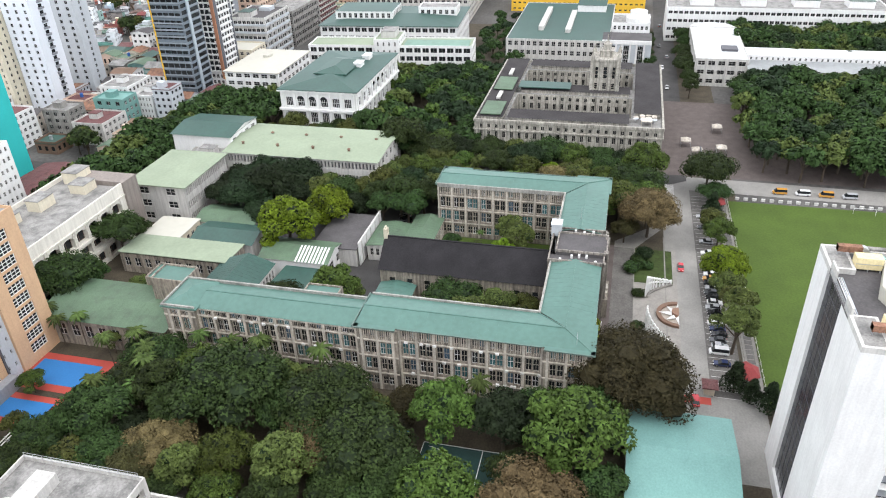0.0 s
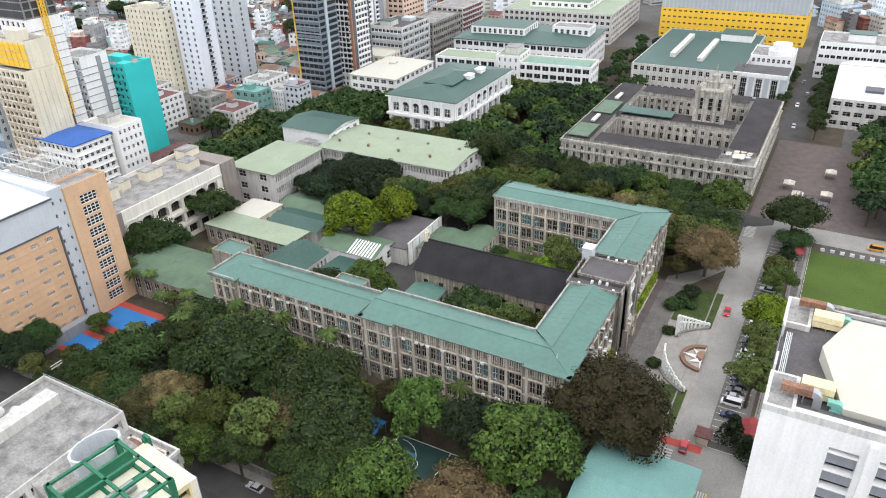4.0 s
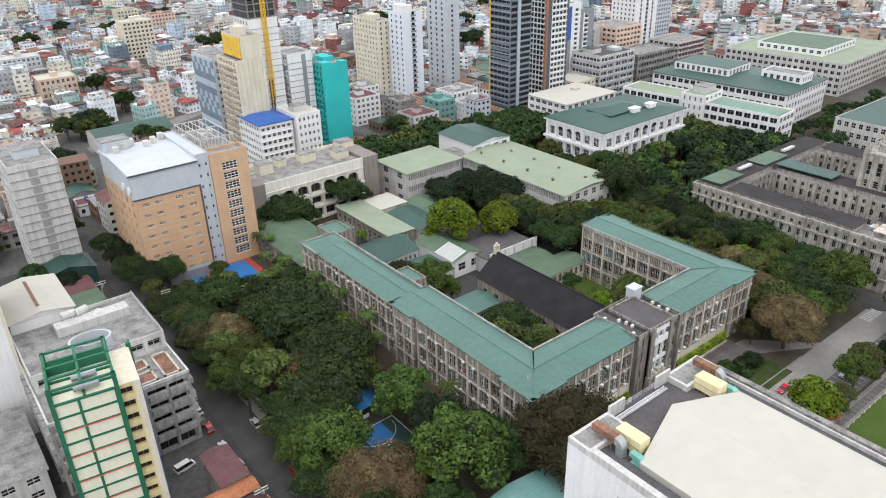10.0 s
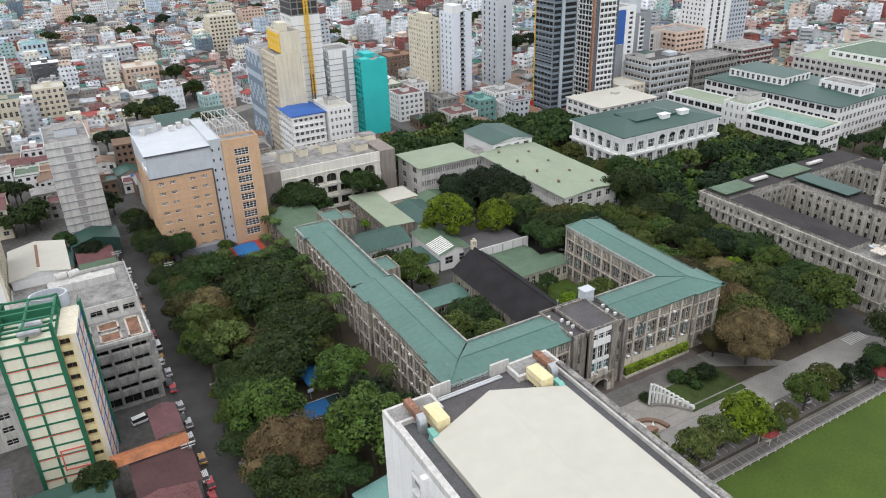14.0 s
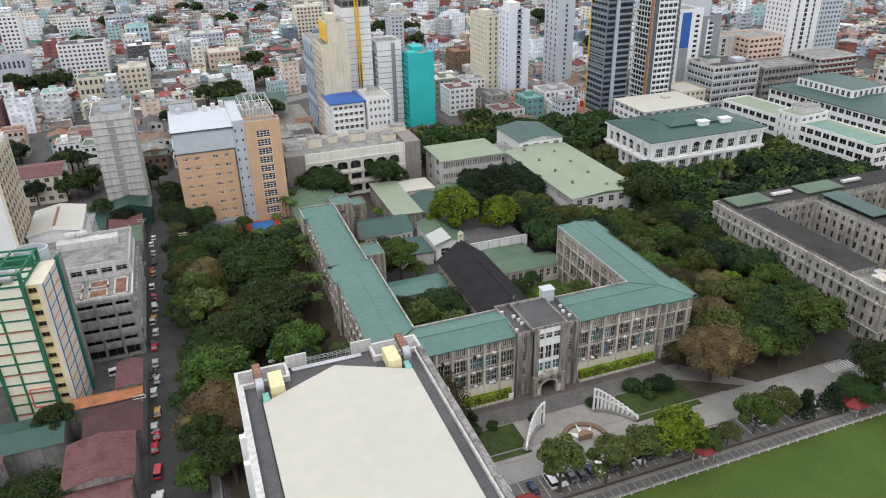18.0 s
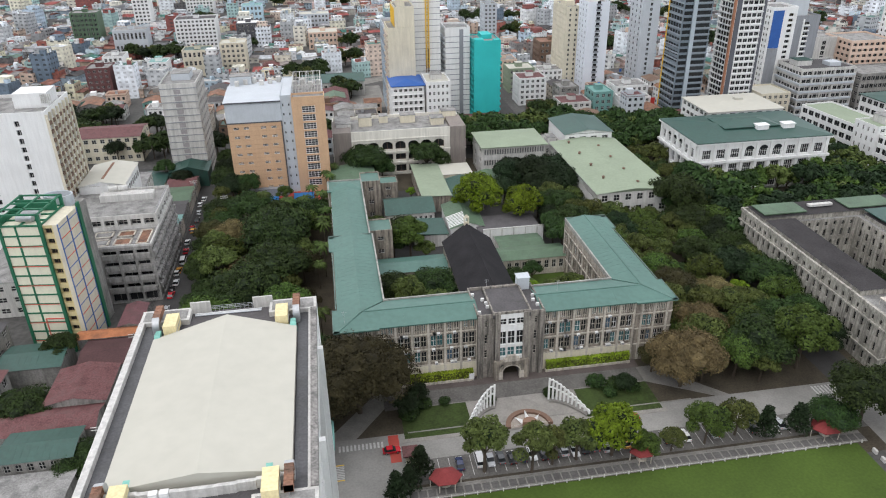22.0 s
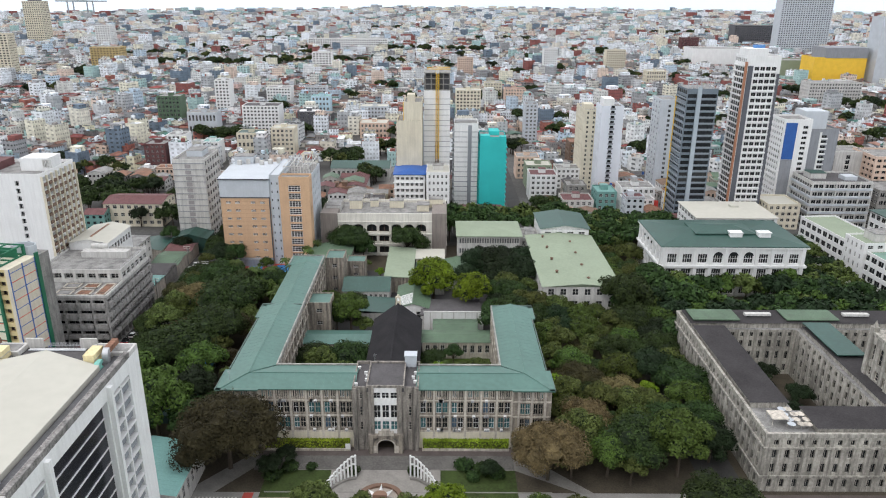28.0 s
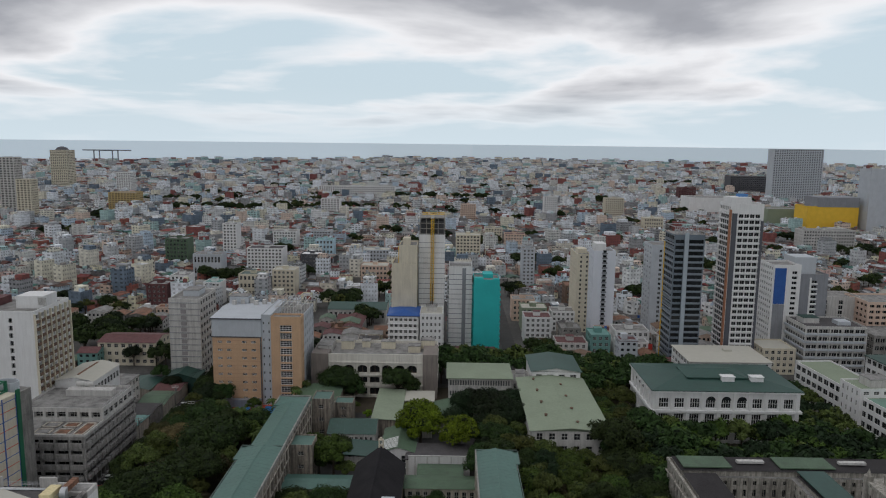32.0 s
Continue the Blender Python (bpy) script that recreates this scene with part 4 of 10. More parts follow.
# low green-roofed ranges behind and between
F1 = {"S": dict(n=6, rows_n=1), "W": dict(n=5, rows_n=1)}
shed_hall("cloister", "low cloister range with a sea-green metal roof", "building", -33, 52.6, -8.6, 62.8, 6.6, 1.2, STONE, GREEN_ROOF, "x", faces=F1, group="low ranges behind the hall")
shed_hall("cloister", "low cloister range with a faded green roof", "building", 9, 54.2, 34, 63.5, 6.6, 1.0, STONE_LIGHT, GREEN_MID, "x", faces={"S": dict(n=9, rows_n=1)}, group="low ranges behind the hall")
shed_hall("annex", "low annex with a pale faded green roof", "building", 13, 64.2, 29, 75, 5.6, 0.8, WHITE_DIRTY, GREEN_MID, "x", faces=F1, group="low ranges behind the hall")
shed_hall("annex", "dark-roofed annex behind a white wall", "building", 8, 77, 31, 92, 6.2, 0.3, WHITE_DIRTY, ASPHALT_ROOF, "x", roof="flat", group="low ranges behind the hall")
ws = shed_hall("workshop", "white workshop with a green and white striped gable roof", "building", -2, 83, 11, 106, 6.5, 2.2, WHITE, GREEN_MID, "y", faces={"S": dict(n=2, rows_n=1)}, group="low ranges behind the hall")
for i in range(9):
    g = Geo()
    y = -10.5 + i * 1.15
    for d in (0.0, -0.05):
        g.face([(-7.0, y, 6.56 + d), (-7.0, y + 0.6, 6.56 + d), (-0.3, y + 0.6, 8.66 + d), (-0.3, y, 8.66 + d)])
    part("white_roof_strip", g, WHITE, ws, "white roof sheet")
shed_hall("dining_hall", "dark green gabled hall with white window wall", "building", -25, 99, -6, 115.5, 7.0, 3.0, WHITE_DIRTY, GREEN_DARK, "x", faces={"S": dict(n=9, rows_n=1)}, group="low ranges behind the hall")
shed_hall("annex", "small dark green lean-to annex", "building", -16, 82, -3.5, 96, 5.0, 0.8, WHITE_DIRTY, GREEN_DARK, "y", roof="flat", group="low ranges behind the hall")
shed_hall("annex", "long annex with a pale green roof", "building", -8.8, 114, 3.2, 152, 7.0, 0.5, STONE, GREEN_PALE, "y", roof="flat", faces={"W": dict(n=10, rows_n=1)}, group="low ranges behind the hall")
shed_hall("annex", "grey-green roofed annex beside the big trees", "building", 4.5, 112, 17, 134, 6.5, 1.6, WHITE_DIRTY, GREEN_DARK, "y", group="low ranges behind the hall")
shed_hall("annex", "faded green roofed annex beside the big trees", "building", 17.6, 118, 30, 140, 6.0, 1.6, WHITE_DIRTY, GREEN_MID, "y", group="low ranges behind the hall")
shed_hall("annex", "low cream lodge with a flat roof", "building", 4, 138, 17, 152, 6.5, 0.3, CREAM, CREAM_ROOF, "x", roof="flat", faces={"S": dict(n=4, rows_n=1), "W": dict(n=4, rows_n=1)}, group="low ranges behind the hall")
shed_hall("gymnasium", "stained hall with a faded green sheet roof", "building", -46, 112, -26.5, 152, 8.6, 1.6, STONE, GREEN_MID, "y", faces={"W": dict(n=9, rows_n=1)}, group="low ranges behind the hall")

# the white wall before the dark-roofed annex
th = thing("yard_wall", 20.5, 76.5, 0, "long white painted wall behind the chapel", "wall")
g = Geo()
g.box(-11.5, -0.3, 0, 11.5, 0.1, 8.2)
part("wall", g, WHITE, th)
g = Geo()
g.box(-11.6, -0.4, 8.2, 11.6, 0.2, 8.4, 0, True)
part("coping", g, WHITE_DIRTY, th)
for i in range(5):
    x = -9 + i * 4.5
    g = Geo()
    g.box(x - 0.2, -0.5, 0, x + 0.2, -0.3, 8.0)
    part("pier", g, WHITE_DIRTY, th)

# ---- the white tower close by ----
wt = thing("white_tower", -64.8, -66.5, 0, "tall white tower block with cream membrane roof and dark glazed sides", "building")
a, b, TZ = 15.7, 26.7, 53.0
g, gl, rails, fin, bars = Geo(), Geo(), Geo(), Geo(), Geo()
NFL = 14
for s in "SEWN":
    o, u, n, width = side(s, -a, -b, a, b)

    def P(q, z, d=0.0):
        return (o[0] + u[0] * q - n[0] * d, o[1] + u[1] * q - n[1] * d, z)

    def slab(geo, q0, q1, z0, z1, d0, d1):
        p = [P(q, 0, d) for q in (q0, q1) for d in (d0, d1)]
        geo.box(min(x[0] for x in p), min(x[1] for x in p), z0, max(x[0] for x in p), max(x[1] for x in p), z1, 0, True)
    if s in "NS":
        c0, c1 = 7.5, 18.5
        cols, rows = [(c0, c1)], [(3, TZ)]
        holed(g, o, u, n, width, 0, TZ, cols, rows, 0.7)
        gl.face([P(c0, 3, 0.6), P(c1, 3, 0.6), P(c1, TZ, 0.6), P(c0, TZ, 0.6)])
        for i in range(1, NFL):
            slab(bars, c0, c1, 3 + i * 3.57, 3.08 + i * 3.57, 0.54, 0.6)
        for k in range(1, 5):
            q = c0 + (c1 - c0) * k / 5
            slab(bars, q - 0.04, q + 0.04, 3, TZ, 0.55, 0.6)
    else:
        bal = [(5.4, 9.4), (9.9, 13.9), (39.4, 43.4), (43.9, 47.9)] if s == "E" else [(9.4, 13.2), (15.7, 19.5), (34.0, 37.8), (40.3, 44.1)]
        glass = [(15.9, 37.3)] if s == "E" else [(21.6, 31.8)]
        holed(g, o, u, n, width, 0, TZ - 3.0, sorted(bal + glass), [(3, TZ - 3.2)], 1.3)
        holed(g, o, u, n, width, TZ - 3.0, TZ, [], [])
        for q0, q1 in glass:
            gl.face([P(q0, 3, 1.2), P(q1, 3, 1.2), P(q1, TZ - 3.2, 1.2), P(q0, TZ - 3.2, 1.2)])
            for i in range(1, NFL):
                slab(fin, q0, q1, 3 + i * 3.3, 3.16 + i * 3.3, 0.95, 1.25)
        for q0, q1 in bal:
            for i in range(NFL):
                z = 3 + i * 3.36
                slab(rails, q0, q1, z, z + 2.2, 0.5, 0.75)
                slab(fin, q0, q1, z + 2.2, z + 2.42, -0.15, 1.28)
            gl.face([P(q0, 3, 1.25), P(q1, 3, 1.25), P(q1, TZ - 3.2, 1.25), P(q0, TZ - 3.2, 1.25)])
        for q in (14.9, 38.3) if s == "E" else (14.45, 20.5, 32.9, 39.05):
            slab(fin, q - 0.5, q + 0.5, 0, TZ - 0.5, -0.9, 0.05)
part("wall", g, WHITE, wt)
STAINED_CAP = mat("mottled_coping", (0.20, 0.19, 0.18), var=0.75, scale=0.45, fine=2.5, moss=0.6, dark=(0.05, 0.05, 0.05))
part("glazing", gl, glass_mat("tower_glass", (0.012, 0.013, 0.022), 0.2), wt, "dark tinted glass strips")
part("balcony_panelling", rails, MID_GREY, wt, "grey balcony panels", kind="stuff")
part("fin_screen", fin, WHITE, wt, "white mullions and fins", kind="stuff")
part("mullion_grid", bars, DARK_GREY, wt, kind="stuff")
g = Geo()
g.face([(-a, -b, TZ + 0.01), (a, -b, TZ + 0.01), (a, b, TZ + 0.01), (-a, b, TZ + 0.01)])
part("roof_deck", g, ASPHALT_ROOF, wt)
g, d = Geo(), Geo()
for sx in (-1, 1):
    for sy in (-1, 1):
        x0, x1 = sorted((sx * (a - 8.6), sx * a))
        y0, y1 = sorted((sy * (b - 4.2), sy * b))
        g.box(x0, y0, TZ, x1, y1, TZ + 1.05)
        d.face([(x0 + 0.5, y0 + 0.5, TZ + 1.06), (x1 - 0.5, y0 + 0.5, TZ + 1.06), (x1 - 0.5, y1 - 0.5, TZ + 1.06), (x0 + 0.5, y1 - 0.5, TZ + 1.06)])
for piece in split(g, lambda c: (c[0] > 0, c[1] > 0)):
    part("corner_parapet", piece, WHITE_DIRTY, wt)
for sx in (-1, 1):
    g = Geo()
    x0, x1 = sorted((sx * (a - 1.05), sx * a))
    g.box(x0, -b + 4.2, TZ, x1, b - 4.2, TZ + 1.3)
    part("side_parapet", g, STAINED_CAP if sx > 0 else WHITE_DIRTY, wt, "mottled stained side parapet" if sx > 0 else "white side parapet")
    if sx > 0:
        g = Geo()
        g.box(a - 1.45, -b + 4.2, TZ, a - 1.07, b - 4.2, TZ + 0.9)
        part("inner_kerb", g, WHITE_DIRTY, wt, "thin pale kerb")
for piece in split(d, lambda c: (c[0] > 0, c[1] > 0)):
    part("corner_deck", piece, CONC_DECK, wt)
for sx in (-1, 1):
    g = Geo()
    x0, x1 = sorted((sx * 12.4, sx * 14.8))
    g.box(x0, -b + 4.2, TZ, x1, b - 4.2, TZ + 0.25)
    part("gutter", g, mat("wet_gutter", (0.085, 0.085, 0.09), rough=0.6, var=0.35, scale=0.1, moss=0.4), wt, "dark stained gutter")
# the broad pitched membrane, its north end drawn out to a point
g = Geo()
yr0, yr1, zl, zr = -b + 7.6, b - 10.0, TZ + 1.2, TZ + 2.6
g.face([(-12.2, yr0, zl), (0, yr0, zr), (0, yr1 + 3.8, zr), (-12.2, yr1, zl)])
g.face([(0, yr0, zr), (12.2, yr0, zl), (12.2, yr1, zl), (0, yr1 + 3.8, zr)])
g.face([(-12.2, yr0, TZ), (12.2, yr0, TZ), (12.2, yr0, zl), (0, yr0, zr), (-12.2, yr0, zl)])
g.face([(12.2, yr0, TZ), (12.2, yr1, TZ), (12.2, yr1, zl), (12.2, yr0, zl)])
g.face([(-12.2, yr1, TZ), (-12.2, yr0, TZ), (-12.2, yr0, zl), (-12.2, yr1, zl)])
g.face([(12.2, yr1, TZ), (0, yr1 + 3.8, TZ), (0, yr1 + 3.8, zr), (12.2, yr1, zl)])
g.face([(0, yr1 + 3.8, TZ), (-12.2, yr1, TZ), (-12.2, yr1, zl), (0, yr1 + 3.8, zr)])
part("roof_membrane", g, CREAM_ROOF, wt, "cream membrane roof")
for i in range(10):
    g = Geo()
    x0, x1 = -12.6 + i * 2.52, -12.6 + (i + 1) * 2.52
    g.box(x0, yr0 - 1.0 - 0.8 * math.sin(math.pi * (i + 0.5) / 10), TZ, x1, yr0 - 0.4 - 0.8 * math.sin(math.pi * (i + 0.5) / 10), TZ + 1.5)
    part("kerb_block", g, WHITE_DIRTY, wt, "low white kerb block")
# railings on the end terraces
for sy in (-1, 1):
    g = Geo()
    for z in (TZ + 0.5, TZ + 0.8, TZ + 1.1):
        g.tube((-6.8, sy * (b - 0.2), z), (6.8, sy * (b - 0.2), z), 0.04, 0.04, 5)
    for i in range(19):
        x = -6.8 + i * 13.6 / 18
        g.tube((x, sy * (b - 0.2), TZ), (x, sy * (b - 0.2), TZ + 1.15), 0.04, 0.04, 5)
    part("railing", g, METAL, wt)


def roof_machine(x, y, rz):
    """Cream cooling unit with a rusty duct and a small teal fan, on the tower's roof."""
    th = thing("cooling_unit", x, y, TZ, "cream cooling unit on a steel frame", "cooling unit", rz, "cooling units on the tower")
    c = Geo()
    c.box(-1.1, -2.2, 0.5, 1.1, 2.2, 2.7, 0, True)
    part("casing", c, mat("cream_casing", (0.72, 0.62, 0.36), var=0.15, streak=0.3, dark=(0.4, 0.33, 0.2)), th) if not bpy.data.materials.get("cream_casing") else part("casing", c, bpy.data.materials["cream_casing"], th)
    f = Geo()
    for sx in (-1, 1):
        for sy in (-1, 0, 1):
            f.box(sx * 1.05 - 0.08, sy * 2.0 - 0.08, 0, sx * 1.05 + 0.08, sy * 2.0 + 0.08, 0.5)
        f.box(sx * 1.12 - 0.05, -2.2, 1.5, sx * 1.12 + 0.05, 2.2, 1.6, 0, True)
    part("frame", f, METAL, th)
    return th


def duct(x, y, rz):
    th = thing("exhaust_duct", x, y, TZ, "bent rusty sheet metal exhaust duct", "duct", rz, "ducts on the tower")
    d1, d2, r = Geo(), Geo(), Geo()
    d1.box(-0.7, -0.6, 2.0, 3.4, 0.6, 3.1, 0, True)
    for i in range(5):
        d1.box(-0.7 + i * 0.95, -0.66, 1.95, -0.6 + i * 0.95, 0.66, 3.15, 0, True)
    part("duct_run", d1, RUST, th, "rust-stained duct")
    for i in range(6):
        t0, t1 = math.pi / 2 * i / 6, math.pi / 2 * (i + 1) / 6
        for q0, q1 in ((0.3, 1.4),):
            p = [(3.4 + math.sin(t) * q, -0.6 + w, 1.7 + math.cos(t) * q) for t in (t0, t1) for q in (q0, q1) for w in (0, 1.2)]
            d2.face([p[2], p[6], p[7], p[3]]), d2.face([p[0], p[1], p[5], p[4]]), d2.face([p[0], p[4], p[6], p[2]]), d2.face([p[1], p[3], p[7], p[5]])
    d2.box(3.7, -0.6, 0.0, 4.8, 0.6, 1.7, 0)
    part("elbow", d2, METAL, th, "grey bent elbow")
    r.tube((-0.4, 0, 0), (-0.4, 0, 2.0), 0.1, 0.1, 6), r.tube((2.4, 0, 0), (2.4, 0, 2.0), 0.1, 0.1, 6)
    part("support", r, METAL, th)
    return th


def fan(x, y):
    th = thing("roof_fan", x, y, TZ, "pale teal centrifugal roof fan", "fan", group="fans on the tower")
    g = Geo()
    for i in range(12):
        t0, t1 = 2 * math.pi * i / 12, 2 * math.pi * (i + 1) / 12
        for r0 in (0.75,):
            p0, p1 = (math.cos(t0) * r0, math.sin(t0) * r0 + 0.9), (math.cos(t1) * r0, math.sin(t1) * r0 + 0.9)
            g.face([(-0.5, *p0), (-0.5, *p1), (0.5, *p1), (0.5, *p0)])
    g.face([(0.5, math.cos(2 * math.pi * i / 12) * 0.75, math.sin(2 * math.pi * i / 12) * 0.75 + 0.9) for i in range(12)])
    g.face([(-0.5, math.cos(-2 * math.pi * i / 12) * 0.75, math.sin(-2 * math.pi * i / 12) * 0.75 + 0.9) for i in range(12)])
    g.box(-0.6, -0.9, 0, 0.6, 0.9, 0.3), g.box(-0.45, 0.3, 0.9, 0.45, 1.3, 1.6)
    part("housing", g, mat("teal_machine", (0.18, 0.42, 0.36), rough=0.5, var=0.2) if not bpy.data.materials.get("teal_machine") else bpy.data.materials["teal_machine"], th)


for sx in (-1, 1):
    roof_machine(-64.8 + sx * 9.6, -66.5 + 20.2, 0)
    duct(-64.8 + sx * 12.2, -66.5 + 24.2, -90 if sx > 0 else -90)
    fan(-64.8 + sx * 11.6, -66.5 + 17.4)
    roof_machine(-64.8 + sx * 9.6, -66.5 - 21.8, 0)
    duct(-64.8 + sx * 12.0, -66.5 - 23.2, 90)
    fan(-64.8 + sx * 9.2, -66.5 - 19.0)
for k in range(2):
    th = thing("condenser", -70.2 + k * 1.4, -87.2, TZ, "white roof condenser box", "condenser", group="condensers on the tower")
    g = Geo()
    g.box(-0.55, -0.45, 0, 0.55, 0.45, 1.7), g.box(-0.45, -0.5, 0.3, 0.45, -0.45, 1.4)
    part("casing", g, WHITE, th)
th = thing("pipe_run", -64.8, -41.6, TZ, "white and blue pipes along the terrace", "pipes")
for i in range(4):
    g = Geo()
    g.tube((-6.5, i * 0.25, 0.2), (5.5, i * 0.25, 0.2), 0.08, 0.08, 6)
    part("pipe", g, WHITE if i % 2 else LIGHT_GREY, th)
g = Geo()
g.box(-75.3 + 64.8 - 0.0, -0.4, 0, -75.3 + 64.8 + 4.6, 0.0, 2.4)
th = thing("screen_wall", -64.8, -40.0, TZ, "white screen wall on the terrace", "wall")
for x0 in (-7.3, 4.0):
    g = Geo()
    g.box(x0, -0.35, 0, x0 + 3.6, 0.0, 2.3)
    part("panel", g, WHITE_DIRTY, th)
# low links at the foot of the tower
simple_w = thing("tower_podium", -66, -99, 0, "grey podium roof at the foot of the tower", "building")
block(simple_w, -18, -6, 18, 5.6, 0, 9, WHITE_DIRTY, {"S": dict(n=8, rows_n=2), "E": dict(n=3, rows_n=2)}, 0.8, deck=CONC_DECK)
# aqua gymnasium roof beside it
shed_hall("covered_court", "covered court with a pale aqua sheet roof", "building", -76, -31, -49.5, -9.5, 8.0, 2.2, WHITE_DIRTY, AQUA, "y", faces={"E": dict(n=6, rows_n=1), "S": dict(n=7, rows_n=1)})

# ---- campus halls ----
def placed(name, label, x0, y0, x1, y1, category="building", rz=0.0, group=""):
    th = thing(name, (x0 + x1) / 2, (y0 + y1) / 2, 0, label, category, rz, group)
    KEEP_OUT.append((x0, y0, x1, y1))
    return th, (x1 - x0) / 2, (y1 - y0) / 2


def band(th, name, m, x0, y0, x1, y1, z0, z1, out=0.4, inner=0.0):
    """A cornice or ledge running round a rectangle."""
    g = Geo()
    a0, b0, a1, b1 = x0 - out, y0 - out, x1 + out, y1 + out
    for q in ((a0, b0, a1, y0 + inner), (a0, y1 - inner, a1, b1), (a0, y0 + inner, x0 + inner, y1 - inner), (x1 - inner, y0 + inner, a1, y1 - inner)):
        g.box(q[0], q[1], z0, q[2], q[3], z1, 0, True)
    return part(name, g, m, th)


def roof_box(th, x0, y0, x1, y1, z0, z1, m, deck=None):
    g = Geo()
    g.box(x0, y0, z0, x1, y1, z1)
    part("roof_house", g, m, th)
    if deck:
        g = Geo()
        g.box(x0 - 0.2, y0 - 0.2, z1, x1 + 0.2, y1 + 0.2, z1 + 0.2, 0, True)
        part("roof_cap", g, deck, th)


# the old stone hall: four ranges round two courts, flat dark roofs, a central tower
MBX0, MBY0, MBX1, MBY1, MBZ = 99.5, -18.5, 185.0, 56.7, 17.0
mb, A, B = placed("old_stone_hall", "large old stone hall with dark flat roofs and a clock tower", MBX0, MBY0, MBX1, MBY1)
MROWS = [(1.4, 3.9), (6.0, 8.8), (10.4, 13.0), (14.4, 16.0)]
g = Geo()


def mb_face(s, x0, y0, x1, y1, n, join=False):
    o, u, nn, width = side(s, x0, y0, x1, y1)
    cols = even(width, n, 0.36, 1.2)
    holed(g, o, u, nn, width, 0, MBZ, cols, MROWS, 0.5)
    windows(mb, o, u, nn, cols, MROWS, 0.5, GLASS, OLD_STONE, (2, 3), join)


WD = 12.5
mb_face("W", -A, -B, -A + WD, B, 23, True)
mb_face("S", -A, -B, A, -B + WD, 25, True)
mb_face("E", -A + WD - 1, -B + WD, -A + WD, B - WD, 14, True)
mb_face("N", -A + WD, -B, A - WD, -B + WD, 18, True)
mb_face("S", -A + WD, B - WD, A - WD, B, 18, True)
mb_face("W", -6, -B + WD, 6, B - WD, 14, True)
mb_face("E", -6, -B + WD, 6, B - WD, 14, True)
mb_face("W", A - WD, -B + WD, A, B - WD, 14, True)
mb_face("E", -A, -B, A, B, 22, True)
mb_face("N", -A, -B, A, B, 25, True)
part("wall", g, OLD_STONE, mb)
band(mb, "cornice", OLD_STONE, -A, -B, A, B, 13.5, 14.0, 0.5)
band(mb, "cornice", OLD_STONE, -A, -B, A, B, 4.7, 5.2, 0.4)
band(mb, "parapet", OLD_STONE, -A, -B, A, B, MBZ, MBZ + 1.1, 0.35, 0.5)
g, tops, ed = Geo(), Geo(), Geo()


def top_range(x0, y0, x1, y1, inset=1.3, h=1.9):
    g.face([(x0, y0, MBZ + 0.004), (x1, y0, MBZ + 0.004), (x1, y1, MBZ + 0.004), (x0, y1, MBZ + 0.004)])
    ed.box(x0 + inset, y0 + inset, MBZ, x1 - inset, y1 - inset, MBZ + h)
    tops.face([(x0 + inset - 0.5, y0 + inset - 0.5, MBZ + h + 0.05), (x1 - inset + 0.5, y0 + inset - 0.5, MBZ + h + 0.05), (x1 - inset + 0.5, y1 - inset + 0.5, MBZ + h + 0.05), (x0 + inset - 0.5, y1 - inset + 0.5, MBZ + h + 0.05)])


top_range(-A, -B + WD, -A + WD, B - WD)
top_range(-A, B - WD, A, B)
top_range(-A + WD, -B, A, -B + WD)
top_range(-6, -B + WD, 6, B - WD, 1.5, 1.5)
top_range(A - WD, -B + WD, A, B - WD)
g.face([(-A, -B, MBZ + 0.004), (-A + WD, -B, MBZ + 0.004), (-A + WD, -B + WD, MBZ + 0.004), (-A, -B + WD, MBZ + 0.004)])
part("roof_deck", g, CONC_DECK, mb)
part("roof_house", ed, OLD_STONE, mb)
for piece in split(tops, lambda c: (round(c[0]), round(c[1]))):
    part("roof_top", piece, FELT, mb, "charcoal bitumen flat roof")
for k, (x0, y0, x1, y1, m) in enumerate(((-A + 2, B - WD + 2, -A + 18, B - 2, GREEN_MID), (-A + 34, B - WD + 2, -A + 52, B - 2, GREEN_MID), (-4.5, 2, 4.5, B - WD, GREEN_DARK))):
    gg = Geo()
    gg.box(x0, y0, MBZ + 2.4, x1, y1, MBZ + 2.75)
    part("green_roof_patch", gg, m, mb, "faded green sheet roof")
for x0 in (-A + 21, -A + 55):
    gg = Geo()
    gg.box(x0, B - WD / 2 - 0.8, MBZ + 2.5, x0 + 9, B - WD / 2 + 0.8, MBZ + 3.3)
    part("skylight", gg, WHITE_DIRTY, mb)
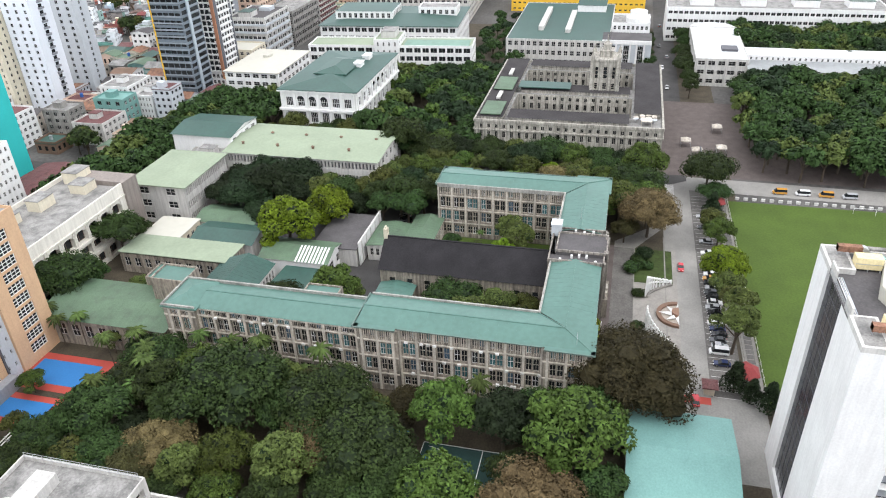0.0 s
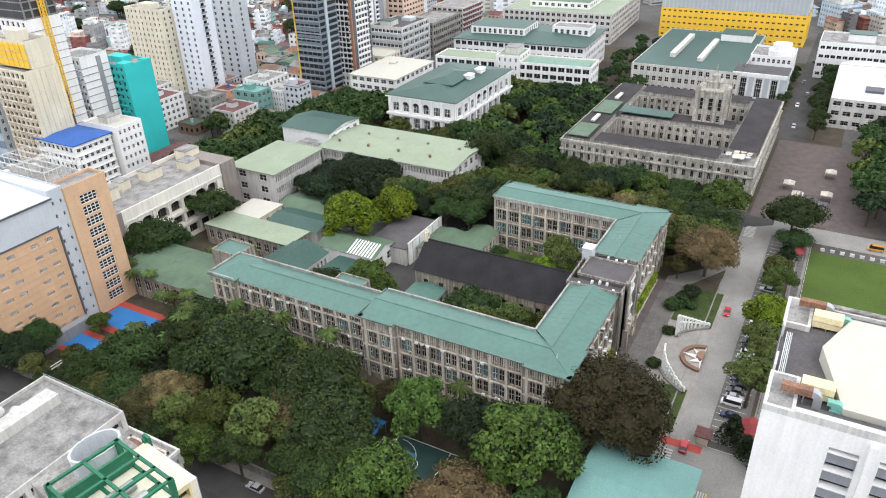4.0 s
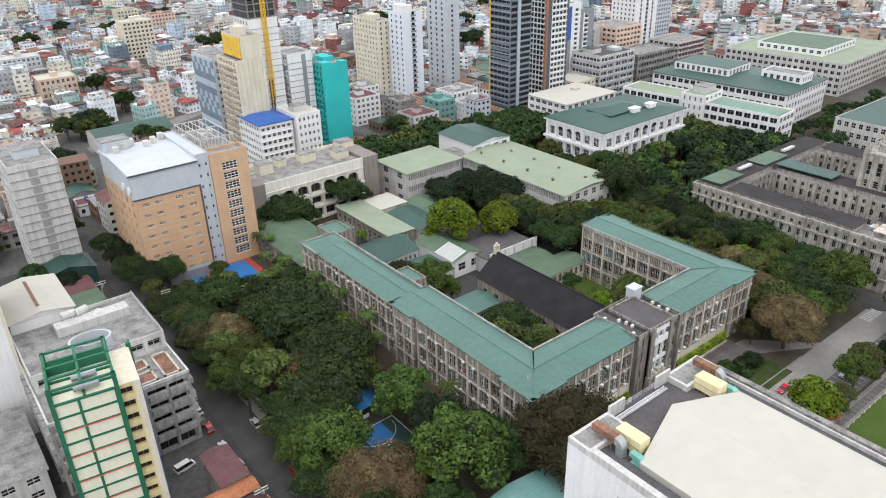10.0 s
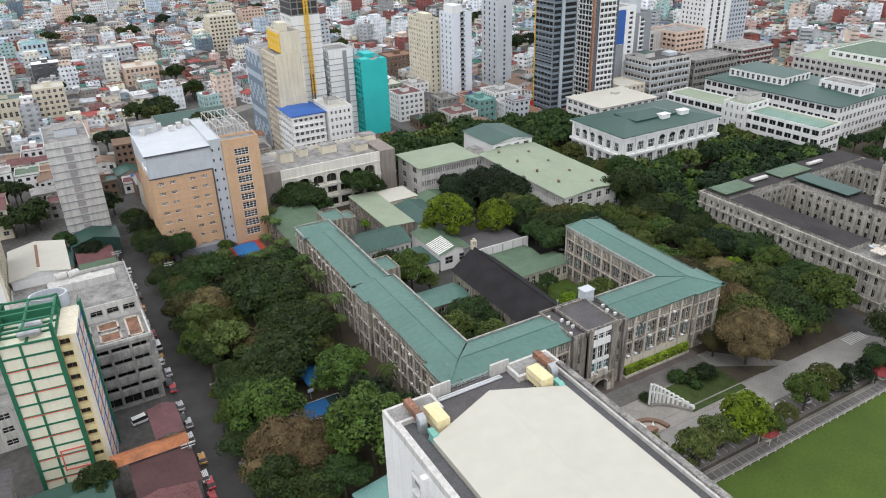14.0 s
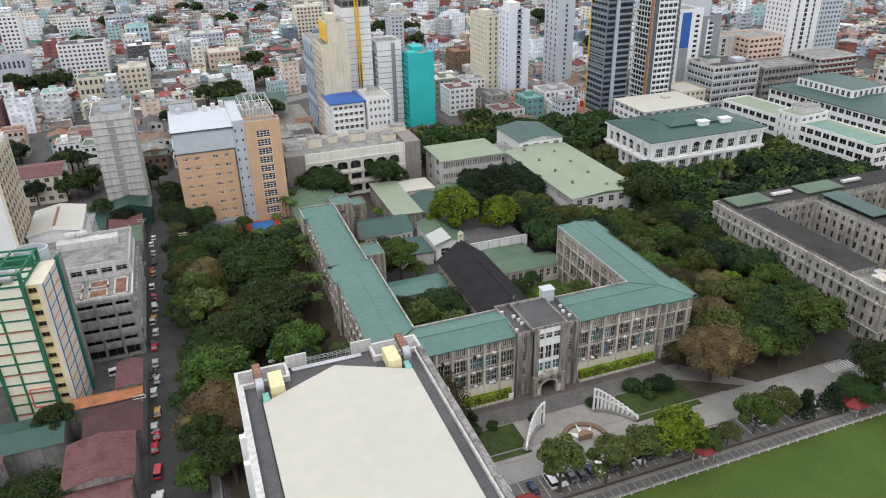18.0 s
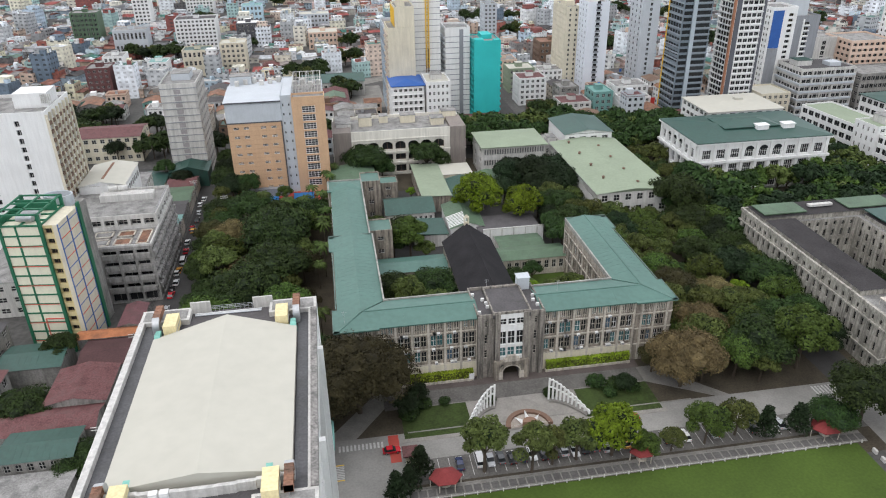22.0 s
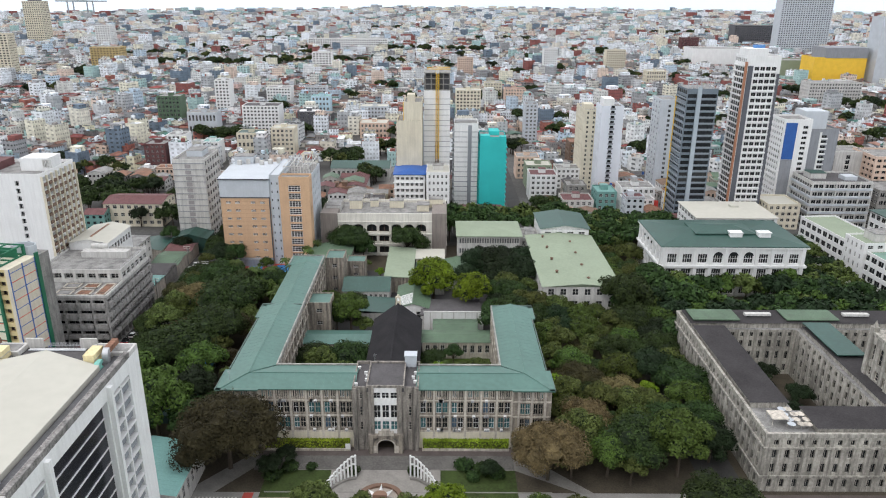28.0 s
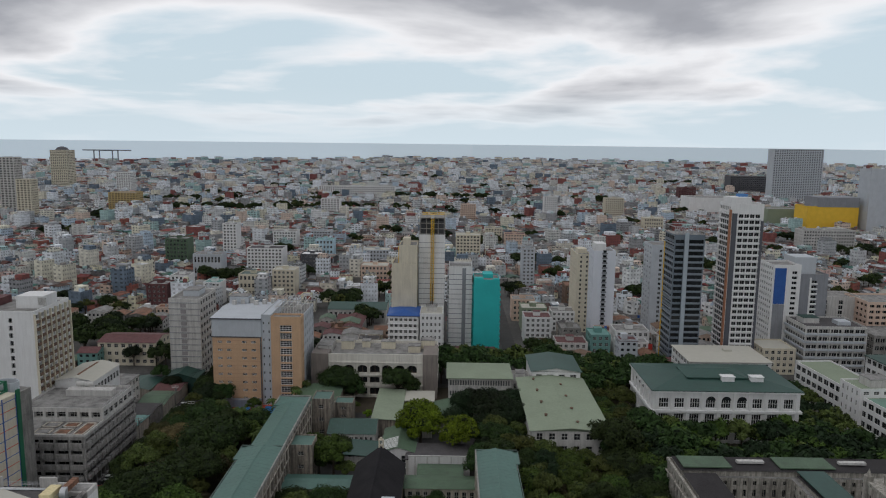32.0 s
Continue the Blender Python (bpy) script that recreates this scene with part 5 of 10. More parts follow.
# dishes and a white canopy on the near corner
gg = Geo()
gg.box(-A + 3.2, -B + 4.5, MBZ + 2.2, -A + 7.6, -B + 8.7, MBZ + 2.5, 0, True)
for x, y in ((-A + 3.4, -B + 4.7), (-A + 7.4, -B + 4.7), (-A + 3.4, -B + 8.5), (-A + 7.4, -B + 8.5)):
    gg.tube((x, y, MBZ), (x, y, MBZ + 2.2), 0.07, 0.07, 5)
tagged(part("canopy", gg, STONE_LIGHT, None), "off-white tent canopy on the stone roof", "canopy").matrix_basis = pose((MBX0 + MBX1) / 2, (MBY0 + MBY1) / 2, 0)
for i in range(11):
    th = thing("satellite_dish", MBX0 + 7.8 + (i % 3) * 2.2 + 0.5 * (i % 2), MBY0 + 3.4 + (i // 3) * 2.4, MBZ, "pale weathered satellite dish on the roof", "satellite dish", 40 * i, "dishes on the stone roof")
    gg = Geo()
    for k in range(12):
        t0, t1 = 2 * math.pi * k / 12, 2 * math.pi * (k + 1) / 12
        for r0, r1 in ((0.0, 0.6), (0.6, 1.1)):
            gg.face([(math.cos(t0) * r0, math.sin(t0) * r0 + r0 * 0.1, 1.3 + r0 * r0 * 0.3), (math.cos(t0) * r1, math.sin(t0) * r1 + r1 * 0.1, 1.3 + r1 * r1 * 0.3),
                     (math.cos(t1) * r1, math.sin(t1) * r1 + r1 * 0.1, 1.3 + r1 * r1 * 0.3), (math.cos(t1) * r0, math.sin(t1) * r0 + r0 * 0.1, 1.3 + r0 * r0 * 0.3)])
    part("dish", gg, STONE_LIGHT if i % 3 else LIGHT_GREY, th)
    gg = Geo()
    gg.tube((0, 0, 0), (0, 0, 1.3), 0.08, 0.06, 6)
    part("mast", gg, METAL, th)
# the tower
gg = Geo()
TX, TY, TH = 5.0, -12.5, 31.5
for s in "SEWN":
    o, u, n, width = side(s, TX - 6, TY - 6, TX + 6, TY + 6)
    holed(gg, o, u, n, width, MBZ - 2, TH, [(1.6, 3.0), (5.1, 6.9), (9.0, 10.4)], [(19.0, 21.8), (23.8, 29.0)], 0.5)
    windows(mb, o, u, n, [(1.6, 3.0), (5.1, 6.9), (9.0, 10.4)], [(19.0, 21.8), (23.8, 29.0)], 0.5, GLASS, STONE_LIGHT, (1, 3), False)
for sx in (-1, 1):
    for sy in (-1, 1):
        pn = Geo()
        pn.box(TX + sx * 5.6 - 0.9, TY + sy * 5.6 - 0.9, MBZ, TX + sx * 5.6 + 0.9, TY + sy * 5.6 + 0.9, TH + 2.2)
        pn.tube((TX + sx * 5.6, TY + sy * 5.6, TH + 2.2), (TX + sx * 5.6, TY + sy * 5.6, TH + 4.2), 0.8, 0.1, 6)
        part("pinnacle", pn, OLD_STONE, mb)
gg.box(TX - 6.4, TY - 6.4, TH, TX + 6.4, TY + 6.4, TH + 0.9, 0, True)
gg.box(TX - 2.9, TY - 2.9, TH + 0.9, TX + 2.9, TY + 2.9, TH + 3.4), gg.box(TX - 3.2, TY - 3.2, TH + 3.4, TX + 3.2, TY + 3.2, TH + 3.8, 0, True)
gg.tube((TX, TY, TH + 3.8), (TX, TY, TH + 6.2), 1.9, 1.8, 8), gg.tube((TX, TY, TH + 6.2), (TX, TY, TH + 7.6), 2.0, 0.5, 8)
gg.box(TX - 0.15, TY - 0.15, TH + 7.6, TX + 0.15, TY + 0.15, TH + 10.2), gg.box(TX - 0.8, TY - 0.15, TH + 9.0, TX + 0.8, TY + 0.15, TH + 9.3, 0, True)
part("clock_tower", gg, OLD_STONE, mb, "stepped stone tower with a cross")

# white hall with arched windows and a dark green roof
al, A, B = placed("white_hall", "white hall with arched windows and dark green hipped roof", 109.5, 111.6, 171.0, 147.6)
g = Geo()
AR_ROWS = [(1.2, 6.2), (8.0, 12.8), (15.4, 19.6)]
for s, nb in (("S", 9), ("W", 6), ("E", 6), ("N", 9)):
    o, u, n, width = side(s, -A, -B, A, B)
    cols = even(width, nb, 0.62, 1.4)
    holed(g, o, u, n, width, 0, 22.4, cols, AR_ROWS, 0.6)
    if s in "SW":
        windows(al, o, u, n, cols, AR_ROWS, 0.6, GLASS, WHITE, (4, 2), False)
        for i in range(nb + 1):
            q = 1.4 + (width - 2.8) * i / nb
            p = [(o[0] + u[0] * (q + e) + n[0] * d, o[1] + u[1] * (q + e) + n[1] * d) for e in (-0.55, 0.55) for d in (-0.2, 0.55)]
            pl = Geo()
            pl.box(min(k[0] for k in p), min(k[1] for k in p), 0, max(k[0] for k in p), max(k[1] for k in p), 13.6)
            pl.box(min(k[0] for k in p), min(k[1] for k in p), 14.6, max(k[0] for k in p), max(k[1] for k in p), 22.2)
            part("pilaster", pl, WHITE, al)
        ar, ag = Geo(), Geo()
        mid = range(3, 6) if s == "S" else range(1, 4)
        for i in mid:
            c0, c1 = cols[i]
            cc, r = (c0 + c1) / 2, (c1 - c0) / 2
            for k in range(8):
                t0, t1 = math.pi * k / 8, math.pi * (k + 1) / 8
                p = []
                for t, q in ((t0, r), (t1, r), (t1, r + 0.45), (t0, r + 0.45)):
                    aa, zz = cc - math.cos(t) * q, 18.6 + math.sin(t) * q
                    p.append((o[0] + u[0] * aa + n[0] * 0.12, o[1] + u[1] * aa + n[1] * 0.12, zz))
                ar.face(p)
            ag.face([(o[0] + u[0] * (cc - math.cos(math.pi * k / 10) * r) + n[0] * 0.05, o[1] + u[1] * (cc - math.cos(math.pi * k / 10) * r) + n[1] * 0.05, 18.9 + math.sin(math.pi * k / 10) * r * 0.95) for k in range(11)][::-1])
        part("arch_moulding", ar, WHITE, al)
        part("arch_glazing", ag, GLASS, al, "dark glass in the arch heads")
part("wall", g, WHITE, al)
band(al, "cornice", WHITE, -A, -B, A, B, 13.6, 14.6, 0.9)
band(al, "cornice", WHITE, -A, -B, A, B, 22.2, 23.0, 1.0)
band(al, "ledge", WHITE, -A, -B, A, B, 6.6, 7.1, 0.4)
g = Geo()
hip(g, -A, -B, A, B, 23.2, 2.2, 1.0)
part("roof", g, GREEN_DARK, al)
g = Geo()
g.box(-13, -7.0, 24.2, 12.6, 8.0, 25.3)
hip(g, -13, -7.0, 12.6, 8.0, 25.3, 1.7, 0.5)
part("roof_monitor", g, GREEN_DARK, al, "low hipped green roof monitor")
for x0 in (1.0, 13.4):
    g = Geo()
    g.box(x0, -9.6, 24.0, x0 + 5.2, -6.2, 26.2), g.box(x0 - 0.3, -9.9, 26.2, x0 + 5.5, -5.9, 26.45, 0, True)
    part("roof_house", g, WHITE, al)

# cream-roofed hall behind
th, A, B = placed("cream_roofed_hall", "white hall with a flat cream roof", 142, 164, 182, 193)
block(th, -A, -B, A, B, 0, 19.2, WHITE, {"W": dict(n=6, rows_n=5, w=0.7), "S": dict(n=8, rows_n=5, w=0.6)}, 0, deck=CREAM_ROOF)
g = Geo()
hip(g, -A, -B, A, B, 19.6, 1.0, 0.6)
part("roof", g, CREAM_ROOF, th)
roof_box(th, 2, 0, 6, 3.5, 20, 21.6, CREAM_ROOF)

# pale green roofed school wings
SL = glass_mat("shaded_louvre_glass", (0.10, 0.105, 0.11), 0.3)
th, A, B = placed("pale_green_hall", "white school wing with pale green roof and upright fins", 23.6, 146, 53.2, 168.5, group="school wings")
block(th, -A, -B, A, B, 0, 15.2, WHITE_DIRTY, {"S": dict(n=24, rows_n=3, w=0.6, depth=0.9, glass=SL, joined=True, bars=(1, 1)), "W": dict(n=2, rows_n=3, w=0.35)}, 0, deck=GREEN_PALE)
g = Geo()
hip(g, -A, -B, A, B, 15.6, 0.8, 0.9)
part("roof", g, GREEN_PALE, th)
th, A, B = placed("pale_green_hall", "long school wing with pale green roof", 56.0, 85, 86.0, 147.5, group="school wings")
block(th, -A, -B, A, B, 0, 15.2, WHITE_DIRTY, {"W": dict(n=44, rows_n=3, w=0.6, depth=0.9, glass=SL, joined=True, bars=(1, 1)), "S": dict(n=6, rows_n=3, w=0.5)}, 0, deck=GREEN_PALE)
g = Geo()
gable(g, -A, -B, A, B, 15.4, 1.4, "y", 0.9)
part("roof", g, [GREEN_PALE], th)
for k in range(8):
    v = Geo()
    x, y = (-8.0 if k % 2 else 3.5), -B + 6 + k * 7.4
    v.tube((x, y, 15.6), (x, y, 16.9), 0.5, 0.5, 8), v.tube((x, y, 16.9), (x, y, 17.3), 0.8, 0.2, 8)
    part("roof_vent", v, BROWN, th)
th, A, B = placed("dark_green_hall", "white stair hall with a dark green gabled roof", 63, 148.2, 85.6, 174)
block(th, -A, -B, A, B, 0, 18.3, WHITE, {"S": dict(n=4, rows_n=1, lo=0.85, hi=0.93)}, 0)
g = Geo()
gable(g, -A, -B, A, B, 18.5, 1.8, "y", 0.8, 0, 1)
part("roof", g, [GREEN_DARK, WHITE], th)
th, A, B = placed("link_block", "white link block between the school wings", 53.4, 148.6, 62.6, 164)
block(th, -A, -B, A, B, 0, 13, WHITE_DIRTY, {"S": dict(n=4, rows_n=3)}, 0.8)
roof_box(th, -2, -4, 2, 2, 13, 16, WHITE_DIRTY, CONC_DECK)

# arcade hall
BROWN_GREY = mat("taupe_render", (0.24, 0.21, 0.19), var=0.15, streak=0.3)
th, A, B = placed("arcade_hall", "white arcaded hall with flat grey roof and plant rooms", -43, 160.8, 18, 186)
th.scale = (1, 1, 1.07)
IVORY = mat("ivory_paint", (0.68, 0.655, 0.59), rough=0.8, var=0.12, streak=0.3, dark=(0.3, 0.28, 0.25))
g = Geo()
o, u, n, width = side("S", -A, -B, A, B)
cols = [(c0 + 21.5, c1 + 21.5) for c0, c1 in even(30.3, 5, 0.84)]
cols = [(c0 + 8.6, c1 + 8.6) for c0, c1 in even(12.5, 2, 0.8)] + cols
holed(g, o, u, n, width, 0, 19.0, cols, [(1.0, 4.5), (6.6, 9.6), (11.4, 15.2)], 1.6)
windows(th, o, u, n, cols, [(1.0, 4.5), (6.6, 9.6), (11.4, 15.2)], 1.6, GLASS, BROWN, (2, 1), False)
for s, nb in (("W", 5), ("E", 5), ("N", 0)):
    o2, u2, n2, w2 = side(s, -A, -B, A, B)
    c2 = even(w2, nb, 0.4, 1.0) if nb else []
    holed(g, o2, u2, n2, w2, 0, 19.0, c2, levels(0, 18, 4) if nb else [], 0.4)
    if nb:
        windows(th, o2, u2, n2, c2, levels(0, 18, 4), 0.4, GLASS, WHITE_DIRTY, (2, 2), False)
# rounded heads of the upper arcade
for c0, c1 in cols:
    cc, r = (c0 + c1) / 2, (c1 - c0) / 2
    for k in range(6):
        t0, t1 = math.pi * k / 6, math.pi * (k + 1) / 6
        p0, p1 = (o[0] + cc - math.cos(t0) * r, 13.4 + math.sin(t0) * 1.8), (o[0] + cc - math.cos(t1) * r, 13.4 + math.sin(t1) * 1.8)
        g.face([(p0[0], -B + 0.25, p0[1]), (p1[0], -B + 0.25, p1[1]), (p1[0], -B + 0.25, 15.3), (p0[0], -B + 0.25, 15.3)])
part("wall", g, IVORY, th)
for c0, c1 in cols:
    for q in (c0 - 0.25, c1 - 0.15):
        g = Geo()
        g.box(o[0] + q, -B - 0.25, 0, o[0] + q + 0.4, -B, 16)
        part("pilaster", g, IVORY, th)
for x0, x1 in ((-30.8, -22.5), (23.6, 30.8)):
    g = Geo()
    g.box(x0, -B - 0.8, 0, x1, B * 0.4, 20.6)
    part("end_block", g, BROWN_GREY, th, "taupe end block")
g = Geo()
g.face([(-A, -B, 19.0), (A, -B, 19.0), (A, B, 19.0), (-A, B, 19.0)])
part("roof_deck", g, CONC_DECK, th)
band(th, "parapet", IVORY, -A, -B, A, B, 19.0, 20.4, 0.0, 0.5)
band(th, "ledge", IVORY, -A, -B, A, B, 10.2, 11.0, 0.6)
band(th, "ledge", IVORY, -A, -B, A, B, 5.2, 5.9, 0.5)
band(th, "ledge", IVORY, -A, -B, A, B, 16.2, 16.6, 0.4)
for x0, y0, x1, y1, h in ((-18, 0, -12, 6, 4), (-8, 4, -4, 9, 3), (2, 2, 9, 7, 3.4), (16, -4, 22, 2, 3.0), (22, 3, 29, 9, 4.0), (-29, -5, -22, 8, 3)):
    roof_box(th, x0, y0, x1, y1, 19, 19 + h, WHITE_DIRTY if x0 % 2 else CREAM, CONC_DECK)

# halls to the right of the white hall
th, A, B = placed("fin_faced_hall", "long pale hall with light green roofs and rows of windows", 201, 80, 219, 172, rz=5)
F = dict(n=20, rows_n=4, w=0.78, lo=0.28, hi=0.84, joined=True)
block(th, -A, -B, A, B, 0, 18.0, WHITE, {"W": F, "S": dict(n=4, rows_n=4, w=0.78, lo=0.28, hi=0.84)}, 0.7, deck=GREEN_PALE)
block(th, -A - 1.5, -6, A, 8, 0, 21.5, WHITE, {"W": dict(n=4, rows_n=5, w=0.3), "S": dict(n=4, rows_n=1, lo=0.9, hi=0.97)}, 0.7, deck=GREEN_PALE, name="stair_wall")
roof_box(th, -4, -3, 6, 5, 21.5, 25, WHITE_DIRTY, CONC_DECK)
roof_box(th, -8.8, -44, 4, -8, 18.0, 18.5, mat("faded_aqua_roof", (0.15, 0.25, 0.20), rough=0.6, var=0.15, moss=0.2))
th, A, B = placed("green_roofed_hall", "long white hall with broad dark green roof", 240, 98, 292, 182, rz=4)
block(th, -A, -B, A, B, 0, 19.0, WHITE, {"W": dict(n=20, rows_n=4, w=0.74, joined=True), "S": dict(n=14, rows_n=4, w=0.6)}, 0, deck=GREEN_DARK)
g = Geo()
hip(g, -A, -B, A, B, 19.4, 1.6, 0.8)
part("roof", g, GREEN_DARK, th)
block(th, -12, 0, 14, B - 6, 19, 24.5, WHITE, {"W": dict(n=10, rows_n=1), "S": dict(n=6, rows_n=1)}, 0, deck=GREEN_DARK, name="upper_wall")
block(th, 0, -B + 4, 14, -14, 19, 24.0, WHITE, {"W": dict(n=6, rows_n=1), "S": dict(n=4, rows_n=1)}, 0.8, name="upper_wall")
th, A, B = placed("far_green_hall", "white hall with faded green roofs", 330, 110, 420, 190, rz=3)
block(th, -A, -B, A, B, 0, 20.0, WHITE_DIRTY, {"W": dict(n=20, rows_n=5, w=0.6, joined=True), "S": dict(n=20, rows_n=5, w=0.6, joined=True)}, 0.8, deck=GREEN_PALE)
block(th, -30, -20, 20, 25, 20, 24, WHITE, {"W": dict(n=9, rows_n=1), "S": dict(n=10, rows_n=1)}, 0.5, deck=GREEN_MID, name="upper_wall")
# north-east group
th, A, B = placed("court_hall", "white hall with dark green roofs round a court", 236, 8, 330, 66)
block(th, -A, -B, A, B, 0, 15, WHITE_DIRTY, {"W": dict(n=16, rows_n=3, w=0.6), "S": dict(n=22, rows_n=3, w=0.6, joined=True)}, 0.4, deck=GREEN_DARK)
roof_box(th, -30, -6, 20, -3, 15, 17, WHITE_DIRTY)
roof_box(th, -26, 10, 26, 13, 15, 17.5, WHITE_DIRTY)
roof_box(th, 24, -24, 40, -6, 15, 19, WHITE, GREEN_DARK)
th, A, B = placed("theatre_hall", "white and blue-grey hall with tall dark arched bays", 238, -15, 256, 12)
g = Geo()
o, u, n, width = side("W", -A, -B, A, B)
cols = even(width, 3, 0.4, 2.0)
holed(g, o, u, n, width, 0, 15, cols, [(2.5, 12.5)], 0.8)
windows(th, o, u, n, cols, [(2.5, 12.5)], 0.8, GLASS, WHITE, (3, 4), False)
for s in "SEN":
    o, u, n, width = side(s, -A, -B, A, B)
    holed(g, o, u, n, width, 0, 15, [], [])
part("wall", g, LIGHT_GREY, th)
g = Geo()
for c0, c1 in cols:
    for q in (c0 - 1.0, c1 + 0.2):
        g.box(-A - 0.6, B - q - 0.8, 0, -A, B - q, 13.4)
g.box(-A - 0.6, -B, 13.4, -A, B, 15.6)
part("bay_front", g, WHITE, th, kind="stuff")
roof_box(th, -A, -B, A, B, 15, 15.4, ASPHALT_ROOF)
th, A, B = placed("round_tower_hall", "white hall with a round stepped drum", 268, -14, 292, 8)
block(th, -A, -B, A, B, 0, 17, WHITE, {"W": dict(n=8, rows_n=4), "S": dict(n=8, rows_n=4)}, 1.0)
g = Geo()
g.tube((-4, -4, 17), (-4, -4, 20), 7, 7, 18), g.tube((-4, -4, 20), (-4, -4, 23.5), 5, 5, 18)
part("drum", g, WHITE, th)
th, A, B = placed("yellow_car_park", "long yellow hospital block with grey louvred upper storeys", 372, -12, 402, 84)
block(th, -A, -B, A, B, 0, 20.5, YELLOW, {"W": dict(n=26, rows_n=5, w=0.5, joined=True, lo=0.35, hi=0.62), "S": dict(n=8, rows_n=5)}, 0, deck=CONC_DECK)
g = Geo()
for i in range(34):
    g.box(-A + 0.6, -B + 1 + i * 2.8, 20.5, -A + 1.2, -B + 1.6 + i * 2.8, 46)
part("louvre_screen", g, LIGHT_GREY, th, kind="stuff")
g = Geo()
g.box(-A + 1.2, -B + 0.6, 20.5, A, B, 46)
part("upper_wall", g, mat("pale_louvre", (0.42, 0.45, 0.47), var=0.1), th)
GYM_ROOF = mat("pale_grey_sheet_roof", (0.52, 0.54, 0.55), rough=0.6, var=0.1, scale=0.2, moss=0.25, dark=(0.3, 0.3, 0.3))
th, A, B = placed("white_gym", "low white sports hall with pale grey sheet roofs", 206, -190, 292, -37)
block(th, -A, -B, -A + 17, B - 26, 0, 11, WHITE_DIRTY, {"W": dict(n=24, rows_n=3, w=0.6, lo=0.2, hi=0.75, depth=0.8)}, 0, deck=GYM_ROOF)
block(th, -A + 15, -B, -A + 30, B - 26, 0, 14.5, WHITE, {"W": dict(n=48, rows=[(12.2, 13.6)], w=0.35, joined=True)}, 0, deck=GYM_ROOF, name="upper_wall")
g = Geo()
g.face([(-A - 1, -B, 11.2), (-A + 16.5, -B, 12.2), (-A + 16.5, B - 25, 12.2), (-A - 1, B - 25, 11.2)][::-1])
g.face([(-A - 1, -B, 11.2), (-A + 16.5, -B, 12.2), (-A + 16.5, B - 25, 12.2), (-A - 1, B - 25, 11.2)])
part("lower_roof", g, GYM_ROOF, th, "pale sheet roof sloping to the street")
block(th, -A + 6, B - 26, A - 13, B, 0, 14, WHITE_DIRTY, {"W": dict(n=5, rows_n=3, w=0.7, depth=1.2), "N": dict(n=14, rows_n=3, w=0.6)}, 0.5, deck=GYM_ROOF, name="end_wall")
g = Geo()
for i in range(14):
    t0, t1 = -math.pi / 2 + math.pi * i / 14, -math.pi / 2 + math.pi * (i + 1) / 14
    p0, p1 = (A - 13 + 13 * math.cos(t0), B - 13 + 13 * math.sin(t0)), (A - 13 + 13 * math.cos(t1), B - 13 + 13 * math.sin(t1))
    g.face([(*p0, 0), (*p1, 0), (*p1, 14), (*p0, 14)], 1)
    g.face([(*p0, 14), (*p1, 14), (A - 13, B - 13, 14)])
part("round_roof", g, [GYM_ROOF, WHITE_DIRTY], th)
g = Geo()
g.box(-A + 22, B - 22, 14.0, -A + 30, B - 14, 15.2)
part("roof_light", g, DARK_GREY, th, "dark roof opening")
th, A, B = placed("white_hospital", "long white low block with ribbon windows and green roof houses", 300, -150, 330, -24)
block(th, -A, -B, A, B, 0, 20, WHITE, {"W": dict(n=40, rows_n=4, w=0.75, joined=True, lo=0.35, hi=0.7)}, 0.8, deck=CONC_DECK)
for k in range(4):
    roof_box(th, -6, -B + 8 + k * 30, 6, -B + 22 + k * 30, 20, 24, WHITE, GREEN_DARK)
# plaza furniture: two stages of canopies
for x, y in ((128, -30), (118, -34), (146, -44), (122, -44)):
    th = thing("plaza_canopy", x, y, 0, "cream event canopy on thin posts in the plaza", "canopy", group="plaza canopies")
    g = Geo()
    hip(g, -2.1, -2.1, 2.1, 2.1, 3.0, 1.2, 0.0)
    part("roof", g, STONE_LIGHT, th)
    for sx in (-1, 1):
        for sy in (-1, 1):
            g = Geo()
            g.tube((sx * 2.0, sy * 2.0, 0), (sx * 2.0, sy * 2.0, 2.9), 0.07, 0.07, 6)
            part("post", g, METAL, th)
th = thing("stage", 112, -40, 0, "low dark stage platform in the plaza", "stage")
g = Geo()
g.box(-6, -5, 0, 6, 5, 1.2)
part("platform", g, DARK_GREY, th)
g = Geo()
g.box(-6, 4.6, 1.2, 6, 5.0, 4.5)
part("screen_wall", g, DARK_GREY, th)

# ---- orange hostel and the buildings along the side street ----
oh = thing("orange_hostel", -66.5, 165, 0, "orange and pale grey hostel block with a white window column", "building")
cols = [(2.4, 4.6), (6.6, 8.8), (13.8, 16.0), (18.2, 20.4)]
block(oh, -20.6, -17.5, 2.4, 17, 0, 33.0, ORANGE, {"S": dict(cols=cols, rows=levels(1.5, 32.6, 8, 0.38, 0.68), fmat=WHITE, bars=(4, 2), joined=False), "W": dict(n=6, rows_n=8, w=0.3)}, 0, deck=LIGHT_GREY)
for q in ((-20.9, -17.8, 33.0, 2.4, -17.2, 33.5), (-21.2, -18.2, 41.7, 2.6, -17.72, 42.3), (1.9, -17.9, 2, 2.4, -17.5, 33)):
    g = Geo()
    g.box(*q, 0, True)
    part("dark_trim", g, DARK_GREY, oh)
g = Geo()
for z in range(1, 33):
    if z % 2:
        g.box(-20.6, -17.53, z + 0.46, 1.9, -17.5, z + 0.54, 0, True)
part("brick_coursing", g, mat("dull_orange_joint", (0.42, 0.26, 0.16), var=0.1), oh, kind="stuff")
g = Geo()
